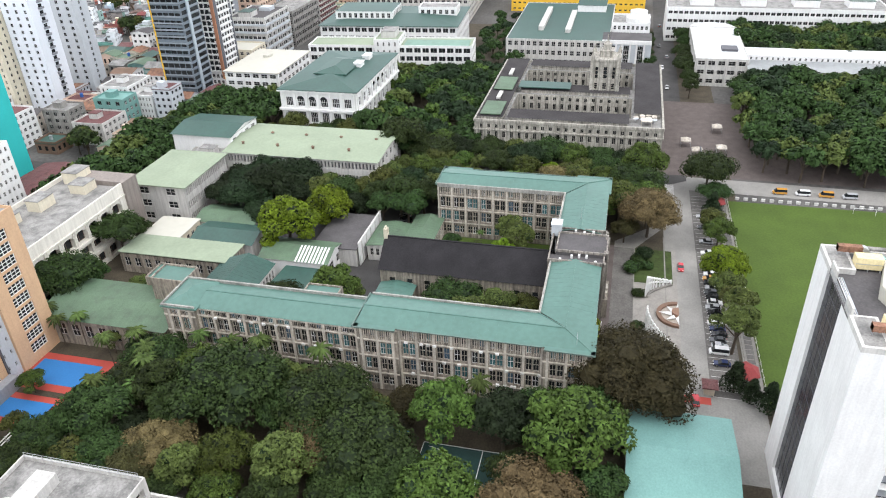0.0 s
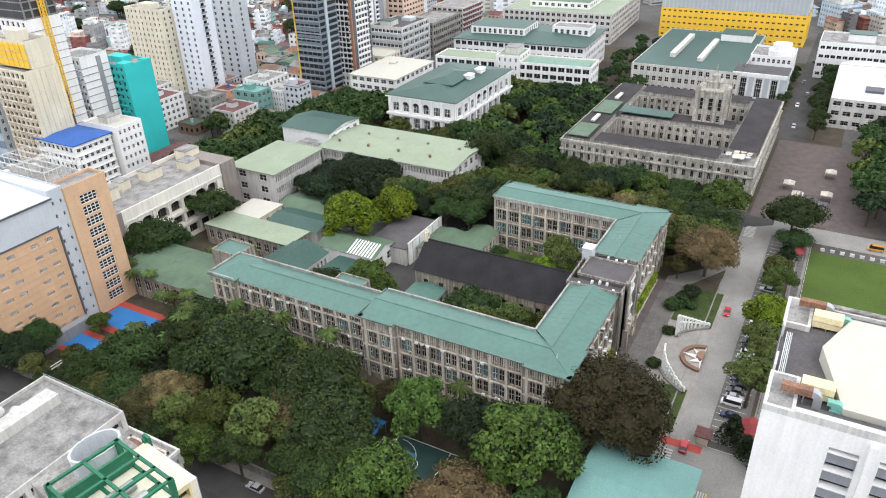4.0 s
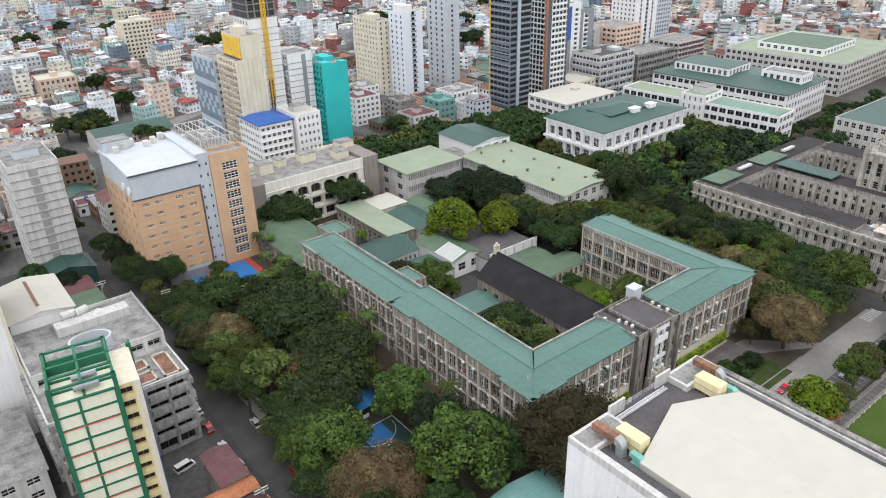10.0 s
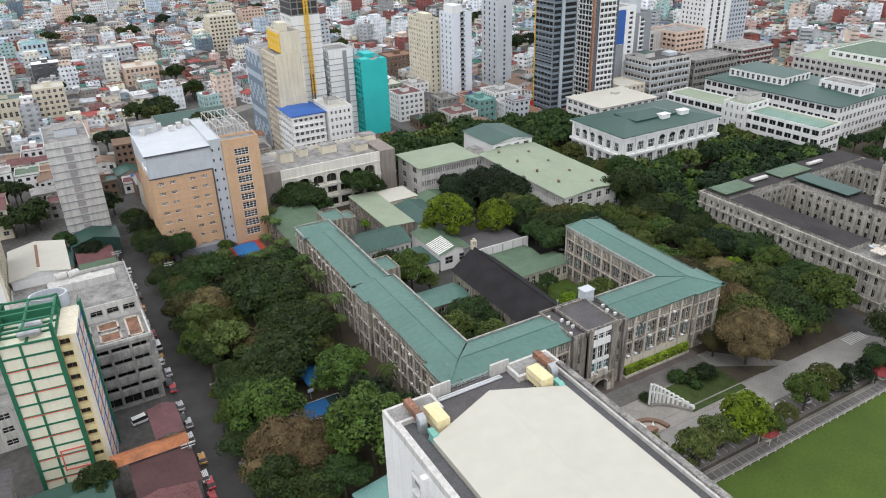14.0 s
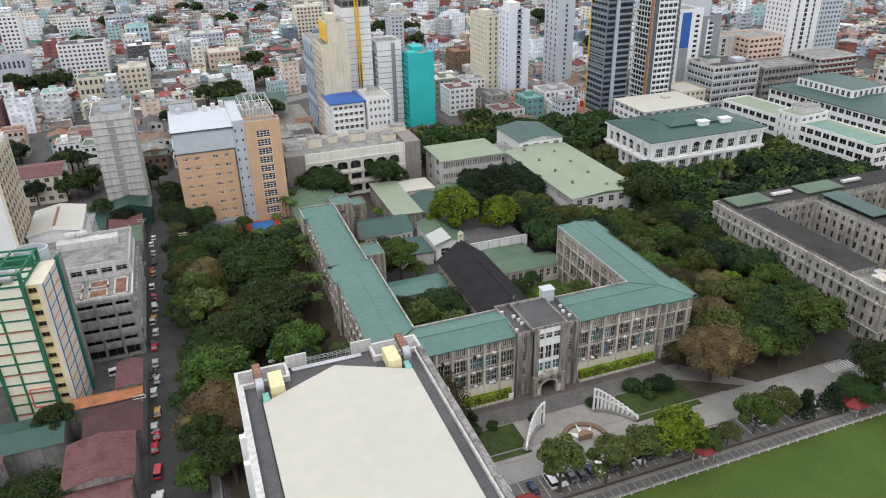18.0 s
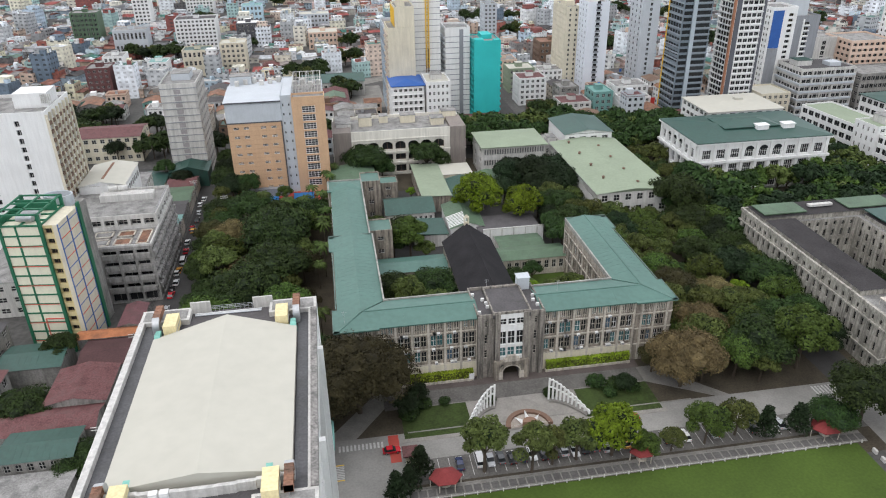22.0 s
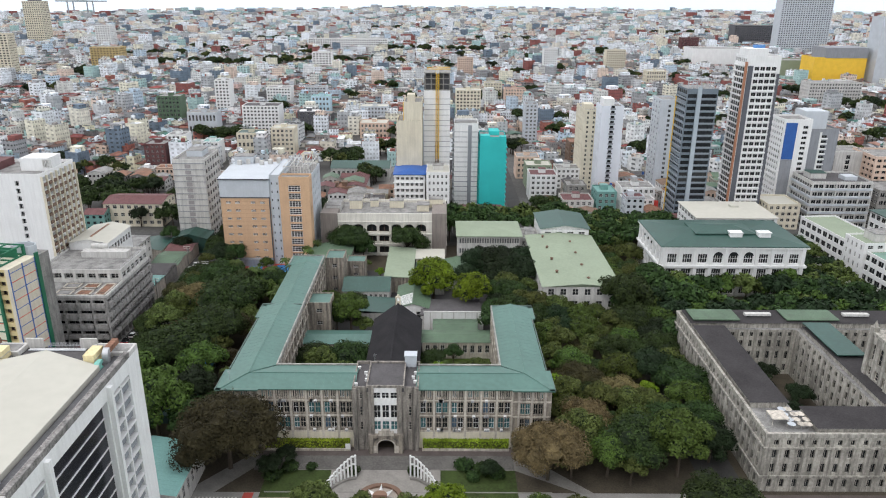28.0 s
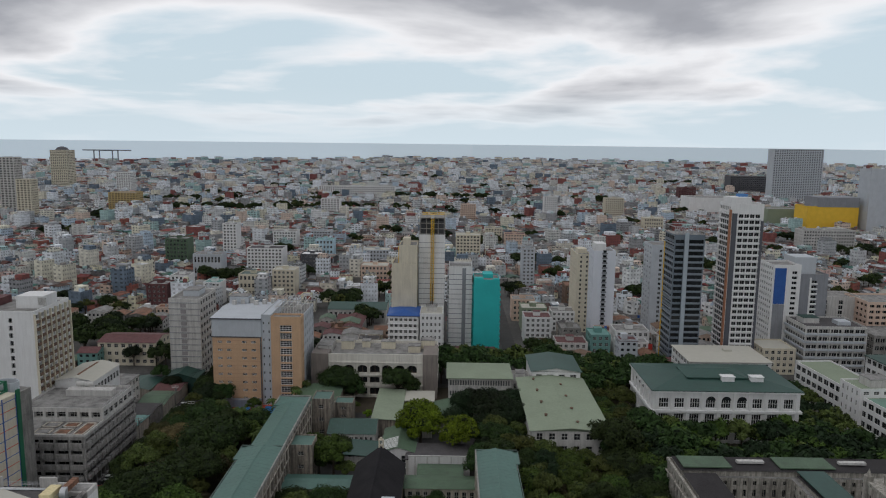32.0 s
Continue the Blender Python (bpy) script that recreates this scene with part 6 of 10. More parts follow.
g.box(-20.7, -17.7, 33.4, 2.4, 17, 42.0)
g.face([(-21.2, -18.1, 42.3), (2.6, -18.1, 42.3), (2.6, 3, 43.4), (-21.2, 3, 43.4)])
g.face([(-21.2, 3, 43.4), (2.6, 3, 43.4), (2.6, 17, 42.3), (-21.2, 17, 42.3)])
part("upper_wall", g, LIGHT_GREY, oh, "pale grey upper storeys")
block(oh, 2.4, -16.8, 7.0, 17, 0, 43.6, LIGHT_GREY, {"S": dict(cols=[(0.7, 1.3), (3.2, 3.8)], rows=levels(2, 42, 10, 0.3, 0.6), joined=False, bars=(1, 1))}, 0.4, deck=LIGHT_GREY, name="shaft_wall")
block(oh, 7.0, -17.6, 21.0, -10.5, 0, 42.4, ORANGE, {"S": dict(cols=[(4.2, 9.8)], rows=levels(2.5, 39.5, 10, 0.1, 0.9), fmat=WHITE, bars=(4, 3), joined=False), "E": dict(n=2, rows_n=10, w=0.25)}, 0.8, name="tower_wall")
block(oh, 7.0, -10.5, 20.4, 17, 0, 41.0, LIGHT_GREY, {"E": dict(n=6, rows_n=10, w=0.3)}, 0.9, name="rear_wall")
for k in range(11):
    roof_box(oh, -18 + k * 3.6, 6 + (k % 3) * 3, -16.2 + k * 3.6, 8.4 + (k % 3) * 3, 42.4 if k < 6 else 41.0, 45.2 if k < 6 else 43.4, WHITE_DIRTY)
roof_box(oh, -20.4, 10, -11, 16.6, 42.0, 46.5, LIGHT_GREY, CONC_DECK)
g = Geo()
for k in range(10):
    for y in (-9.5, 4, 16):
        g.box(7.6 + k * 1.35, y - 0.1, 41.0, 7.8 + k * 1.35, y + 0.1, 46.0)
for y in (-9.5, 4, 16):
    g.box(7.6, y - 0.12, 46.0, 20.2, y + 0.12, 46.3, 0, True)
for k in range(5):
    g.box(7.6 + k * 3.0, -9.5, 46.05, 7.85 + k * 3.0, 16, 46.3, 0, True)
part("roof_frame", g, WHITE_DIRTY, oh, "white steel frame on the rear roof")
for k in range(2):
    g = Geo()
    g.tube((-19.6, -15.0 + k * 6, 36), (-21.2, -15.0 + k * 6, 36), 1.5, 1.5, 14)
    part("round_vent", g, WHITE, oh, "round white vent on the flank")
g = Geo()
g.box(-18, -20.5, 0, 2, -17.9, 3.6)
part("lean_to", g, MID_GREY, oh, "grey lean-to at its foot")

# grey concrete building with terraced roof
CONC_PALE = mat("pale_stained_concrete", (0.34, 0.33, 0.315), var=0.3, streak=0.6, dark=(0.12, 0.115, 0.11))
gr = thing("concrete_building", -118, 76, 0, "stained grey concrete building with deep balconies and a terraced roof", "building")
# main mass: x -135..-103.5, y 61..100
Z1, Z2 = 20.4, 23.6
g = Geo()
rows = levels(4.2, Z1, 4, 0.12, 0.72)
for s, nb in (("S", 6), ("E", 12), ("W", 12)):
    o, u, n, width = side(s, -18, -15.5, 13.8, 25)
    cols = even(width, nb, 0.86, 0.4)
    holed(g, o, u, n, width, 0, Z1, cols, [(0.4, 3.6)] + rows, 1.5)
    windows(gr, o, u, n, cols, [(0.4, 3.6)] + rows, 1.5, GLASS, CONC, (3, 1), True)
    for r in rows:
        for c0, c1 in cols:
            p = [(o[0] + u[0] * q + n[0] * d, o[1] + u[1] * q + n[1] * d) for q in (c0, c1) for d in (-0.4, 0.8)]
            bf = Geo()
            bf.box(min(k[0] for k in p), min(k[1] for k in p), r[0] - 0.35, max(k[0] for k in p), max(k[1] for k in p), r[0] + 1.25, 0, True)
            part("balcony_front", bf, CONC_PALE, gr)
holed(g, *side("N", -18, -15.5, 13.8, 25)[:3], 31.8, 0, Z1, [], [])
part("wall", g, CONC_PALE, gr)
g = Geo()
g.face([(-18, -15.5, Z1), (13.8, -15.5, Z1), (13.8, 25, Z1), (-18, 25, Z1)])
part("roof_deck", g, CONC_DECK, gr)
band(gr, "parapet", WHITE_DIRTY, -18, -15.5, 13.8, 25, Z1, Z1 + 0.8, 0.1, 0.35)
block(gr, -17.5, -1.0, 13.6, 24.6, Z1, Z1 + 4.2, WHITE_DIRTY, {"S": dict(n=7, rows_n=1, w=0.75, depth=1.2), "E": dict(n=6, rows_n=1, w=0.7)}, 0.9, name="upper_wall", deck=CONC_DECK)
for x0, y0, x1, y1 in ((-6, -14, 0, -9), (1.5, -14, 7, -9), (-14, -14, -8, -9), (-6, -7.5, 0, -3), (1.5, -7.5, 7, -3), (8.5, -14, 12.5, -3)):
    g = Geo()
    for q in ((x0, y0, x1, y0 + 0.5), (x0, y1 - 0.5, x1, y1), (x0, y0, x0 + 0.5, y1), (x1 - 0.5, y0, x1, y1)):
        g.box(q[0], q[1], Z1, q[2], q[3], Z1 + 0.45)
    part("planter_frame", g, STONE_LIGHT, gr)
    g = Geo()
    g.box(x0 + 0.5, y0 + 0.5, Z1, x1 - 0.5, y1 - 0.5, Z1 + 0.2)
    part("planter_bed", g, RUST if x0 > 0 else CONC_DECK, gr)
g = Geo()
g.box(-8, 14, Z1 + 4.2, 10, 18, Z1 + 6.6)
part("roof_house", g, WHITE_DIRTY, gr)
for i in range(3):
    th = thing("water_tank", -122 + i * 3.2, 94.5, Z1 + 6.6 if i < 2 else Z1 + 4.2, "pale concrete cylindrical water tank lying on the roof", "water tank", 20 * i, "tanks on the concrete roof")
    g = Geo()
    g.tube((-1.6, 0, 1.0), (1.6, 0, 1.0), 1.0, 1.0, 12), g.box(-1.2, -0.6, 0, -0.8, 0.6, 0.4), g.box(0.8, -0.6, 0, 1.2, 0.6, 0.4)
    part("tank", g, WHITE_DIRTY, th)
g = Geo()
for z in (0.5, 1.0, 1.5):
    g.tube((13.3, 0, Z1 + 4.6 + z), (13.3, 24, Z1 + 4.6 + z), 0.05, 0.05, 5)
for i in range(13):
    g.tube((13.3, i * 2, Z1 + 4.4), (13.3, i * 2, Z1 + 6.1), 0.05, 0.05, 5)
part("railing", g, METAL, gr)

# green and cream apartment tower
gc = thing("green_cream_tower", -126.5, 43.3, 0, "slim cream tower banded with bottle green, red and blue lines", "building", -8)
g = Geo()
g.box(-8, -9, 0, 3.2, 5, 41.3)
sw = Geo()
sw.box(6.2, -8.4, 0, 7.4, 5, 41.3), sw.box(3.2, -8.3, 40.9, 6.2, 5, 41.25), sw.box(3.2, 4.6, 0, 6.2, 5, 41.2)
part("wall", g, mat("pale_cream_paint", (0.68, 0.66, 0.52), var=0.08, streak=0.15, dark=(0.4, 0.38, 0.3)), gc)
g = Geo()
rows = levels(0, 41, 13, 0.25, 0.8)
o, u, n, width = side("S", 3.2, -8.4, 6.2, 5)
holed(g, o, u, n, width, 0, 41.3, [(0.4, 2.6)], rows, 1.0)
part("side_wall", sw, CREAM, gc)
part("balcony_wall", g, mat("yellow_cream_paint", (0.62, 0.52, 0.28), var=0.1, streak=0.2, dark=(0.3, 0.25, 0.15)), gc, "yellowish balcony strip")
windows(gc, o, u, n, [(0.4, 2.6)], rows, 1.0, GLASS, BROWN, (2, 1), False)
g = Geo()
for i in range(13):
    z = 1 + i * 3.1
    g.box(-8.15, -9.15, z, 3.3, -9.0, z + 0.45, 0, True)
    g.box(-8.15, -9.0, z, -8.0, 5, z + 0.45, 0, True)
for x in (-8.1, -3.6, 2.9):
    g.box(x - 0.25, -9.2, 0, x + 0.25, -9.0, 41.3)
for x, y in ((-8, -9), (3.2, -9), (-8, 5), (7.4, 5), (3.2, 5)):
    g.box(x - 0.4, y - 0.4, 0, x + 0.4, y + 0.4, 45 if x < 5 else 42)
for z in (41.3, 44.6):
    for y in (-9, -5, -1, 5):
        g.box(-8, y - 0.25, z, 3.4, y + 0.25, z + 0.4, 0, True)
    for x in (-8, -2.4, 3.2):
        g.box(x - 0.25, -9, z, x + 0.25, 5, z + 0.4, 0, True)
g.box(7.38, 4.0, 0, 7.9, 5.6, 42.5)
g.box(-8.1, 1.5, 41.5, 3.4, 1.9, 44.8), g.box(-8.2, -9, 41.5, -7.9, 5, 43.2)
part("green_frame", g, GREEN_PAINT, gc, "bottle green frame bars")
g = Geo()
for i in range(0, 13, 2):
    z = 3.6 + i * 3.1
    g.box(-8.2, -9.22, z + 0.5, 3.3, -9.02, z + 0.72, 0, True)
for i in range(13):
    z = 2.5 + i * 3.1
    g.box(7.4, -8.2, z, 7.5, 4.4, z + 0.22, 0 if i % 2 else 1, True)
for y in (-8.1, -2, 4.0):
    g.box(7.4, y - 0.2, 0, 7.55, y + 0.2, 41.3, 1)
for q in ((-2.8, 6, 3.0, 6.25), (-2.8, 11.6, 3.0, 11.85)):
    g.box(q[0], -9.3, q[1], q[2], -9.05, q[3], 0, True)
for x in (-2.8, 2.9):
    g.box(x, -9.3, 6, x + 0.25, -9.05, 11.8, 0, True)
part("line_work", g, [mat("coral_paint", (0.6, 0.12, 0.09), var=0.1), mat("blue_line_paint", (0.06, 0.13, 0.36), var=0.1)], gc, kind="stuff")
g = Geo()
g.tube((-4, -6.5, 42.6), (0.5, -6.5, 42.6), 0.9, 0.9, 12), g.tube((-4, -3, 42.6), (0.5, -3, 42.6), 0.9, 0.9, 12)
part("tank", g, METAL, gc, "steel water tanks")
g = Geo()
for i in range(16):
    t0, t1 = 2 * math.pi * i / 16, 2 * math.pi * (i + 1) / 16
    for r in (4.2, 3.8):
        g.face([(1.0 + math.cos(t0) * r, 8.2 + math.sin(t0) * r * 0.7, 40.6), (1.0 + math.cos(t1) * r, 8.2 + math.sin(t1) * r * 0.7, 40.6), (1.0 + math.cos(t1) * r, 8.2 + math.sin(t1) * r * 0.7, 43.8), (1.0 + math.cos(t0) * r, 8.2 + math.sin(t0) * r * 0.7, 43.8)])
    g.face([(1.0 + math.cos(t0) * 4.2, 8.2 + math.sin(t0) * 2.94, 43.8), (1.0 + math.cos(t1) * 4.2, 8.2 + math.sin(t1) * 2.94, 43.8), (1.0 + math.cos(t1) * 3.8, 8.2 + math.sin(t1) * 2.66, 43.8), (1.0 + math.cos(t0) * 3.8, 8.2 + math.sin(t0) * 2.66, 43.8)])
part("round_tank_wall", g, LIGHT_GREY, gc, "grey oval tank wall")
g = Geo()
g.box(-8, 5, 0, 6.4, 12.5, 40.6)
part("rear_wall", g, CONC, gc)

# white hall with curved roof behind the concrete building
th, A, B = placed("white_roofed_hall", "white hall with a shallow cream roof and rust strip", -135, 99, -119.5, 122)
block(th, -A, -B, A, B, 0, 27.5, WHITE, {"E": dict(n=8, rows_n=1, lo=0.82, hi=0.92, w=0.75), "S": dict(n=3, rows_n=1, lo=0.3, hi=0.4)}, 0, deck=CREAM_ROOF)
g = Geo()
gable(g, -A, -B, A, B, 27.6, 1.6, "y", 0.5, 0, 1)
part("roof", g, [CREAM_ROOF, WHITE], th)
g = Geo()
g.box(-0.4, -B + 3, 29.1, 0.4, B - 3, 29.35)
part("rust_strip", g, RUST, th)

# tall white slab with brown balcony side
tw = thing("tall_white_slab", -152, 104, 0, "tall white residential slab with brown balcony flank", "building")
block(tw, -16, -14, 15.5, 12, 0, 57, WHITE, {"S": dict(cols=[(7.5, 10.5), (21.5, 23.0)], rows=levels(2, 56, 18, 0.15, 0.8), joined=True, depth=0.8), "E": dict(n=7, rows_n=18, w=0.62, joined=True, depth=0.9)}, 1.2)
g = Geo()
for i in range(18):
    z = 2 + i * 3.0
    for k in range(7):
        y = -14 + 0.6 + k * 3.54
        g.box(15.5, y + 0.7, z, 16.1, y + 2.9, z + 1.15, 0, True)
part("balcony_ledging", g, BROWN, tw, "brown balcony fronts", kind="stuff")
g = Geo()
for k in range(8):
    g.box(15.5, -14 + k * 3.7 - 0.25, 0, 16.3, -14 + k * 3.7 + 0.25, 57)
part("fin_row", g, CREAM, tw, kind="stuff")
roof_box(tw, 3, -4, 14, 6, 57, 62, WHITE, None)
roof_box(tw, -16, -8, -6, 8, 57, 60, RED_ROOF)
g = Geo()
for k in range(6):
    g.box(12.0 + 0.6 * k, -4.5, 58.5, 12.3 + 0.6 * k, -4.2, 61.5)
part("roof_grille", g, WHITE_DIRTY, tw)

# pale grey slab with chequer strip
sl = thing("grey_slab", -109.6, 188.3, 0, "pale grey residential slab with a darker chequered strip", "building")
block(sl, -8.2, -13.5, 7.6, 12, 0, 44.2, WHITE_DIRTY, {"E": dict(n=6, rows_n=11, w=0.6, joined=True), "W": dict(n=6, rows_n=11, w=0.5, joined=True)}, 0.8)
g = Geo()
for i in range(12):
    z = 8.6 + i * 3.1
    g.box(-8.3, -13.75, z, 7.7, -13.5, z + 0.28, 0, True)
    if i < 11:
        g.box(-2.2, -13.68, z + 0.28 + 0.6, 0.6, -13.5, z + 2.7, 1, True)
part("banding", g, [MID_GREY, mat("taupe_panel", (0.30, 0.28, 0.28), var=0.15)], sl, kind="stuff")
roof_box(sl, -4, -4, 4, 6, 44.2, 47.2, LIGHT_GREY, CONC_DECK)
shed_hall("arched_hall", "hall with a rounded dark green roof under the grey slab", "building", -118, 163, -101, 176, 7.5, 2.6, GREEN_DARK, GREEN_DARK, "y")
shed_hall("low_shop", "low shop with a dark green roof", "building", -134, 150, -119, 168, 6.0, 1.4, STONE_LIGHT, GREEN_DARK, "y", group="low shops along the street")
shed_hall("low_shop", "low shop with a faded green roof", "building", -117, 132, -105, 150, 5.5, 1.4, STONE_LIGHT, GREEN_MID, "x", group="low shops along the street")
shed_hall("low_shop", "low shop with a maroon roof", "building", -117, 150.5, -105, 162, 5.5, 1.4, STONE_LIGHT, RED_ROOF, "x", group="low shops along the street")
shed_hall("low_shop", "low shop with a teal sheet roof", "building", -117.5, 103, -105, 116, 6.5, 0.6, STONE_LIGHT, AQUA, "x", roof="flat", group="low shops along the street")
shed_hall("low_shop", "low shop with a dark roof", "building", -117.5, 117, -105, 131, 6.5, 1.4, CONC, ASPHALT_ROOF, "x", group="low shops along the street")
# roofs in front of the concrete building
shed_hall("low_shop", "low shop with a purple-red sheet roof", "building", -110, 31, -104, 43, 9.0, 1.0, CONC, mat("plum_sheet", (0.13, 0.062, 0.066), var=0.25, scale=0.3, moss=0.3), "y", group="low shops along the street")
shed_hall("low_shop", "low shop with an orange rust roof", "building", -120.5, 26.5, -104, 30.5, 8.6, 0.8, CONC, mat("orange_rust_sheet", (0.33, 0.13, 0.06), var=0.35, scale=0.4, moss=0.3), "x", group="low shops along the street")
shed_hall("low_shop", "low shop with a dark maroon roof", "building", -117, 13, -104, 26, 8.0, 1.2, CONC, mat("maroon_sheet", (0.07, 0.035, 0.035), var=0.3), "x", group="low shops along the street")
shed_hall("low_shop", "low shop with a brick red sheet roof", "building", -120, -4, -105.5, 11, 9.2, 1.6, CONC, RED_ROOF, "y", group="low shops along the street")
shed_hall("low_shop", "low shop with a patched maroon roof", "building", -129, -13.5, -106, -4.5, 8.2, 1.6, CONC, RED_ROOF, "x", group="low shops along the street")
shed_hall("low_shop", "low concrete shop with a dark green roof", "building", -124, -24, -108, -14, 9.2, 1.0, CONC, GREEN_DARK, "x", faces={"S": dict(n=6, rows_n=2), "E": dict(n=4, rows_n=2)}, group="low shops along the street")
shed_hall("low_shop", "low shop with a grey roof", "building", -128, -42, -107, -26, 7.0, 1.0, CONC, CONC_DECK, "x", group="low shops along the street")
shed_hall("low_shop", "low shop with a rusty roof", "building", -150, -30, -131, -8, 7.0, 1.4, CONC, RUST, "y", group="low shops along the street")
shed_hall("low_shop", "low grey house with a maroon roof", "building", -152, -6, -134, 12, 10.0, 1.4, CONC, RED_ROOF, "y", faces={"S": dict(n=4, rows_n=2), "E": dict(n=4, rows_n=2)}, group="low shops along the street")
shed_hall("low_shop", "low grey house with a dark roof", "building", -160, 14, -141, 34, 12.0, 1.4, CONC, ASPHALT_ROOF, "y", faces={"S": dict(n=4, rows_n=3), "E": dict(n=4, rows_n=3)}, group="low shops along the street")
shed_hall("low_shop", "low house with a teal roof", "building", -138, 15, -122, 27, 8.0, 1.4, CONC, GREEN_DARK, "x", group="low shops along the street")
shed_hall("low_shop", "low white house beside the slab", "building", -160, 58, -139, 86, 12.0, 1.0, WHITE_DIRTY, CONC_DECK, "y", faces={"S": dict(n=4, rows_n=3), "E": dict(n=5, rows_n=3)}, group="low shops along the street")
shed_hall("low_shop", "white house with dark ribbon windows", "building", -138, 124, -120, 142, 16, 0.3, WHITE_DIRTY, CONC_DECK, "y", roof="flat", faces={"S": dict(n=4, rows_n=4), "E": dict(n=5, rows_n=4)}, group="low shops along the street")
shed_hall("low_shop", "cream house with a red tiled roof", "building", -170, 205, -138, 226, 13, 2.0, CREAM, RED_ROOF, "x", faces={"S": dict(n=8, rows_n=3), "E": dict(n=4, rows_n=3)}, group="low shops along the street")
# playground courts beside the hostel
sheet("court_red", rect(-65, 125.5, -51, 149), 0.085, COURT_RED, "red painted court border strip")
sheet("court_blue", rect(-62.5, 128, -53.5, 146.5), 0.095, COURT_BLUE, "bright blue play court")
sheet("court_red_small", rect(-77.5, 129, -67, 147.5), 0.085, COURT_RED, "red painted court border strip")
sheet("court_blue_small", rect(-75.5, 131, -69, 145.5), 0.095, COURT_BLUE, "bright blue play court")
sheet("court_dark", rect(-80, 12, -62, 36), 0.09, COURT_GREEN, "dark green basketball court with blue key")
sheet("court_key", rect(-73, 29, -66, 36), 0.11, COURT_BLUE, "blue key of the court")
g = Geo()
for i in range(24):
    t0, t1 = math.pi * i / 24, math.pi * (i + 1) / 24
    for r0 in (6.2, 1.8):
        yc = 34.5 if r0 > 3 else 29.0
        g.face([(-69.5 + math.cos(t0) * r0, yc - math.sin(t0) * r0, 0.125), (-69.5 + math.cos(t0) * (r0 + 0.15), yc - math.sin(t0) * (r0 + 0.15), 0.125),
                (-69.5 + math.cos(t1) * (r0 + 0.15), yc - math.sin(t1) * (r0 + 0.15), 0.125), (-69.5 + math.cos(t1) * r0, yc - math.sin(t1) * r0, 0.125)])
for q in ((-77, 35.8, -62, 36), (-77, 8, -76.8, 36), (-62.2, 8, -62, 36), (-77, 21.9, -62, 22.1)):
    g.box(q[0], q[1], 0.115, q[2], q[3], 0.125)
tagged(part("court_line", g, WHITE), "white painted court marking lines", "line", kind="structure")
th = thing("basketball_hoop", -69.5, 36.6, 0, "basketball hoop with white backboard", "basketball hoop")
for nm, q, m in (("post", (-0.1, 0.6, 0, 0.1, 0.8, 3.2), METAL), ("backboard", (-0.9, 0.0, 2.9, 0.9, 0.06, 4.0), WHITE), ("arm", (-0.06, 0.06, 3.1, 0.06, 0.7, 3.2), METAL)):
    g = Geo()
    g.box(*q, 0, True)
    part(nm, g, m, th)
th = thing("blue_tarpaulin", -66, 43, 0, "bright blue tarpaulin shelter beside the court", "shelter")
g = Geo()
gable(g, -3.2, -3.6, 3.2, 3.6, 3.2, 1.2, "y", 0.3)
part("sheet", g, COURT_BLUE, th)
for sx in (-1, 1):
    for sy in (-1, 1):
        g = Geo()
        g.tube((sx * 3, sy * 3.4, 0), (sx * 3, sy * 3.4, 3.2), 0.07, 0.07, 5)
        part("post", g, METAL, th)
g = Geo()
g.box(-88.0, -46, 0, -87.6, 148, 2.4)
tagged(part("wall_campus", g, CONC), "grey campus boundary wall along the street", "wall", kind="structure")
g = Geo()
g.box(-47, 150, 0, -26, 150.4, 3.2), g.box(-52, 152, 0, -28, 158, 4.2)
tagged(part("wall_white", g, WHITE), "white boundary wall behind the gymnasium", "wall", kind="structure")


def street_pole(x, y, rz):
    th = thing("utility_pole", x, y, 0, "concrete utility pole with cross-arms", "utility pole", rz, "poles along the side street")
    g = Geo()
    g.tube((0, 0, 0), (0, 0, 10.5), 0.2, 0.13, 8)
    part("pole", g, CONC, th)
    for z in (9.2, 10.0):
        g = Geo()
        g.box(-1.6, -0.1, z, 1.6, 0.1, z + 0.18, 0, True)
        part("crossarm", g, WHITE_DIRTY, th)
    g = Geo()
    g.tube((0.45, 0, 8.0), (0.45, 0, 9.0), 0.3, 0.3, 8)
    part("transformer", g, MID_GREY, th)


for i in range(11):
    street_pole(-104.2 if i % 2 else -89.4, -36 + i * 20, 0)
th = thing("overhead_cable", 0, 0, 0, "sagging black overhead cables along the street", "cable")
for k in range(4):
    g = Geo()
    for i in range(22):
        y = -36 + i * 10
        z0, z1 = 9.6 - (0.7 if i % 2 else 0), 9.6 - (0.7 if (i + 1) % 2 else 0)
        g.tube((-103.4 + k * 0.4, y, z0 - k * 0.15), (-103.4 + k * 0.4, y + 10, z1 - k * 0.15), 0.04, 0.04, 4, 0, False)
    part("cable", g, TYRE, th)

# ---- towers and larger buildings of the town ----
def tower(name, label, x0, y0, x1, y1, h, m, faces, parapet=1.0, deck=None, rz=0.0, group=""):
    th, A, B = placed(name, label, x0, y0, x1, y1, "building", rz, group)
    block(th, -A, -B, A, B, 0, h, m, faces, parapet, deck=deck)
    return th, A, B


def lines(th, name, m, boxes, label=""):
    g = Geo()
    for q in boxes:
        g.box(*q, 0, True)
    return part(name, g, m, th, label, kind="stuff")


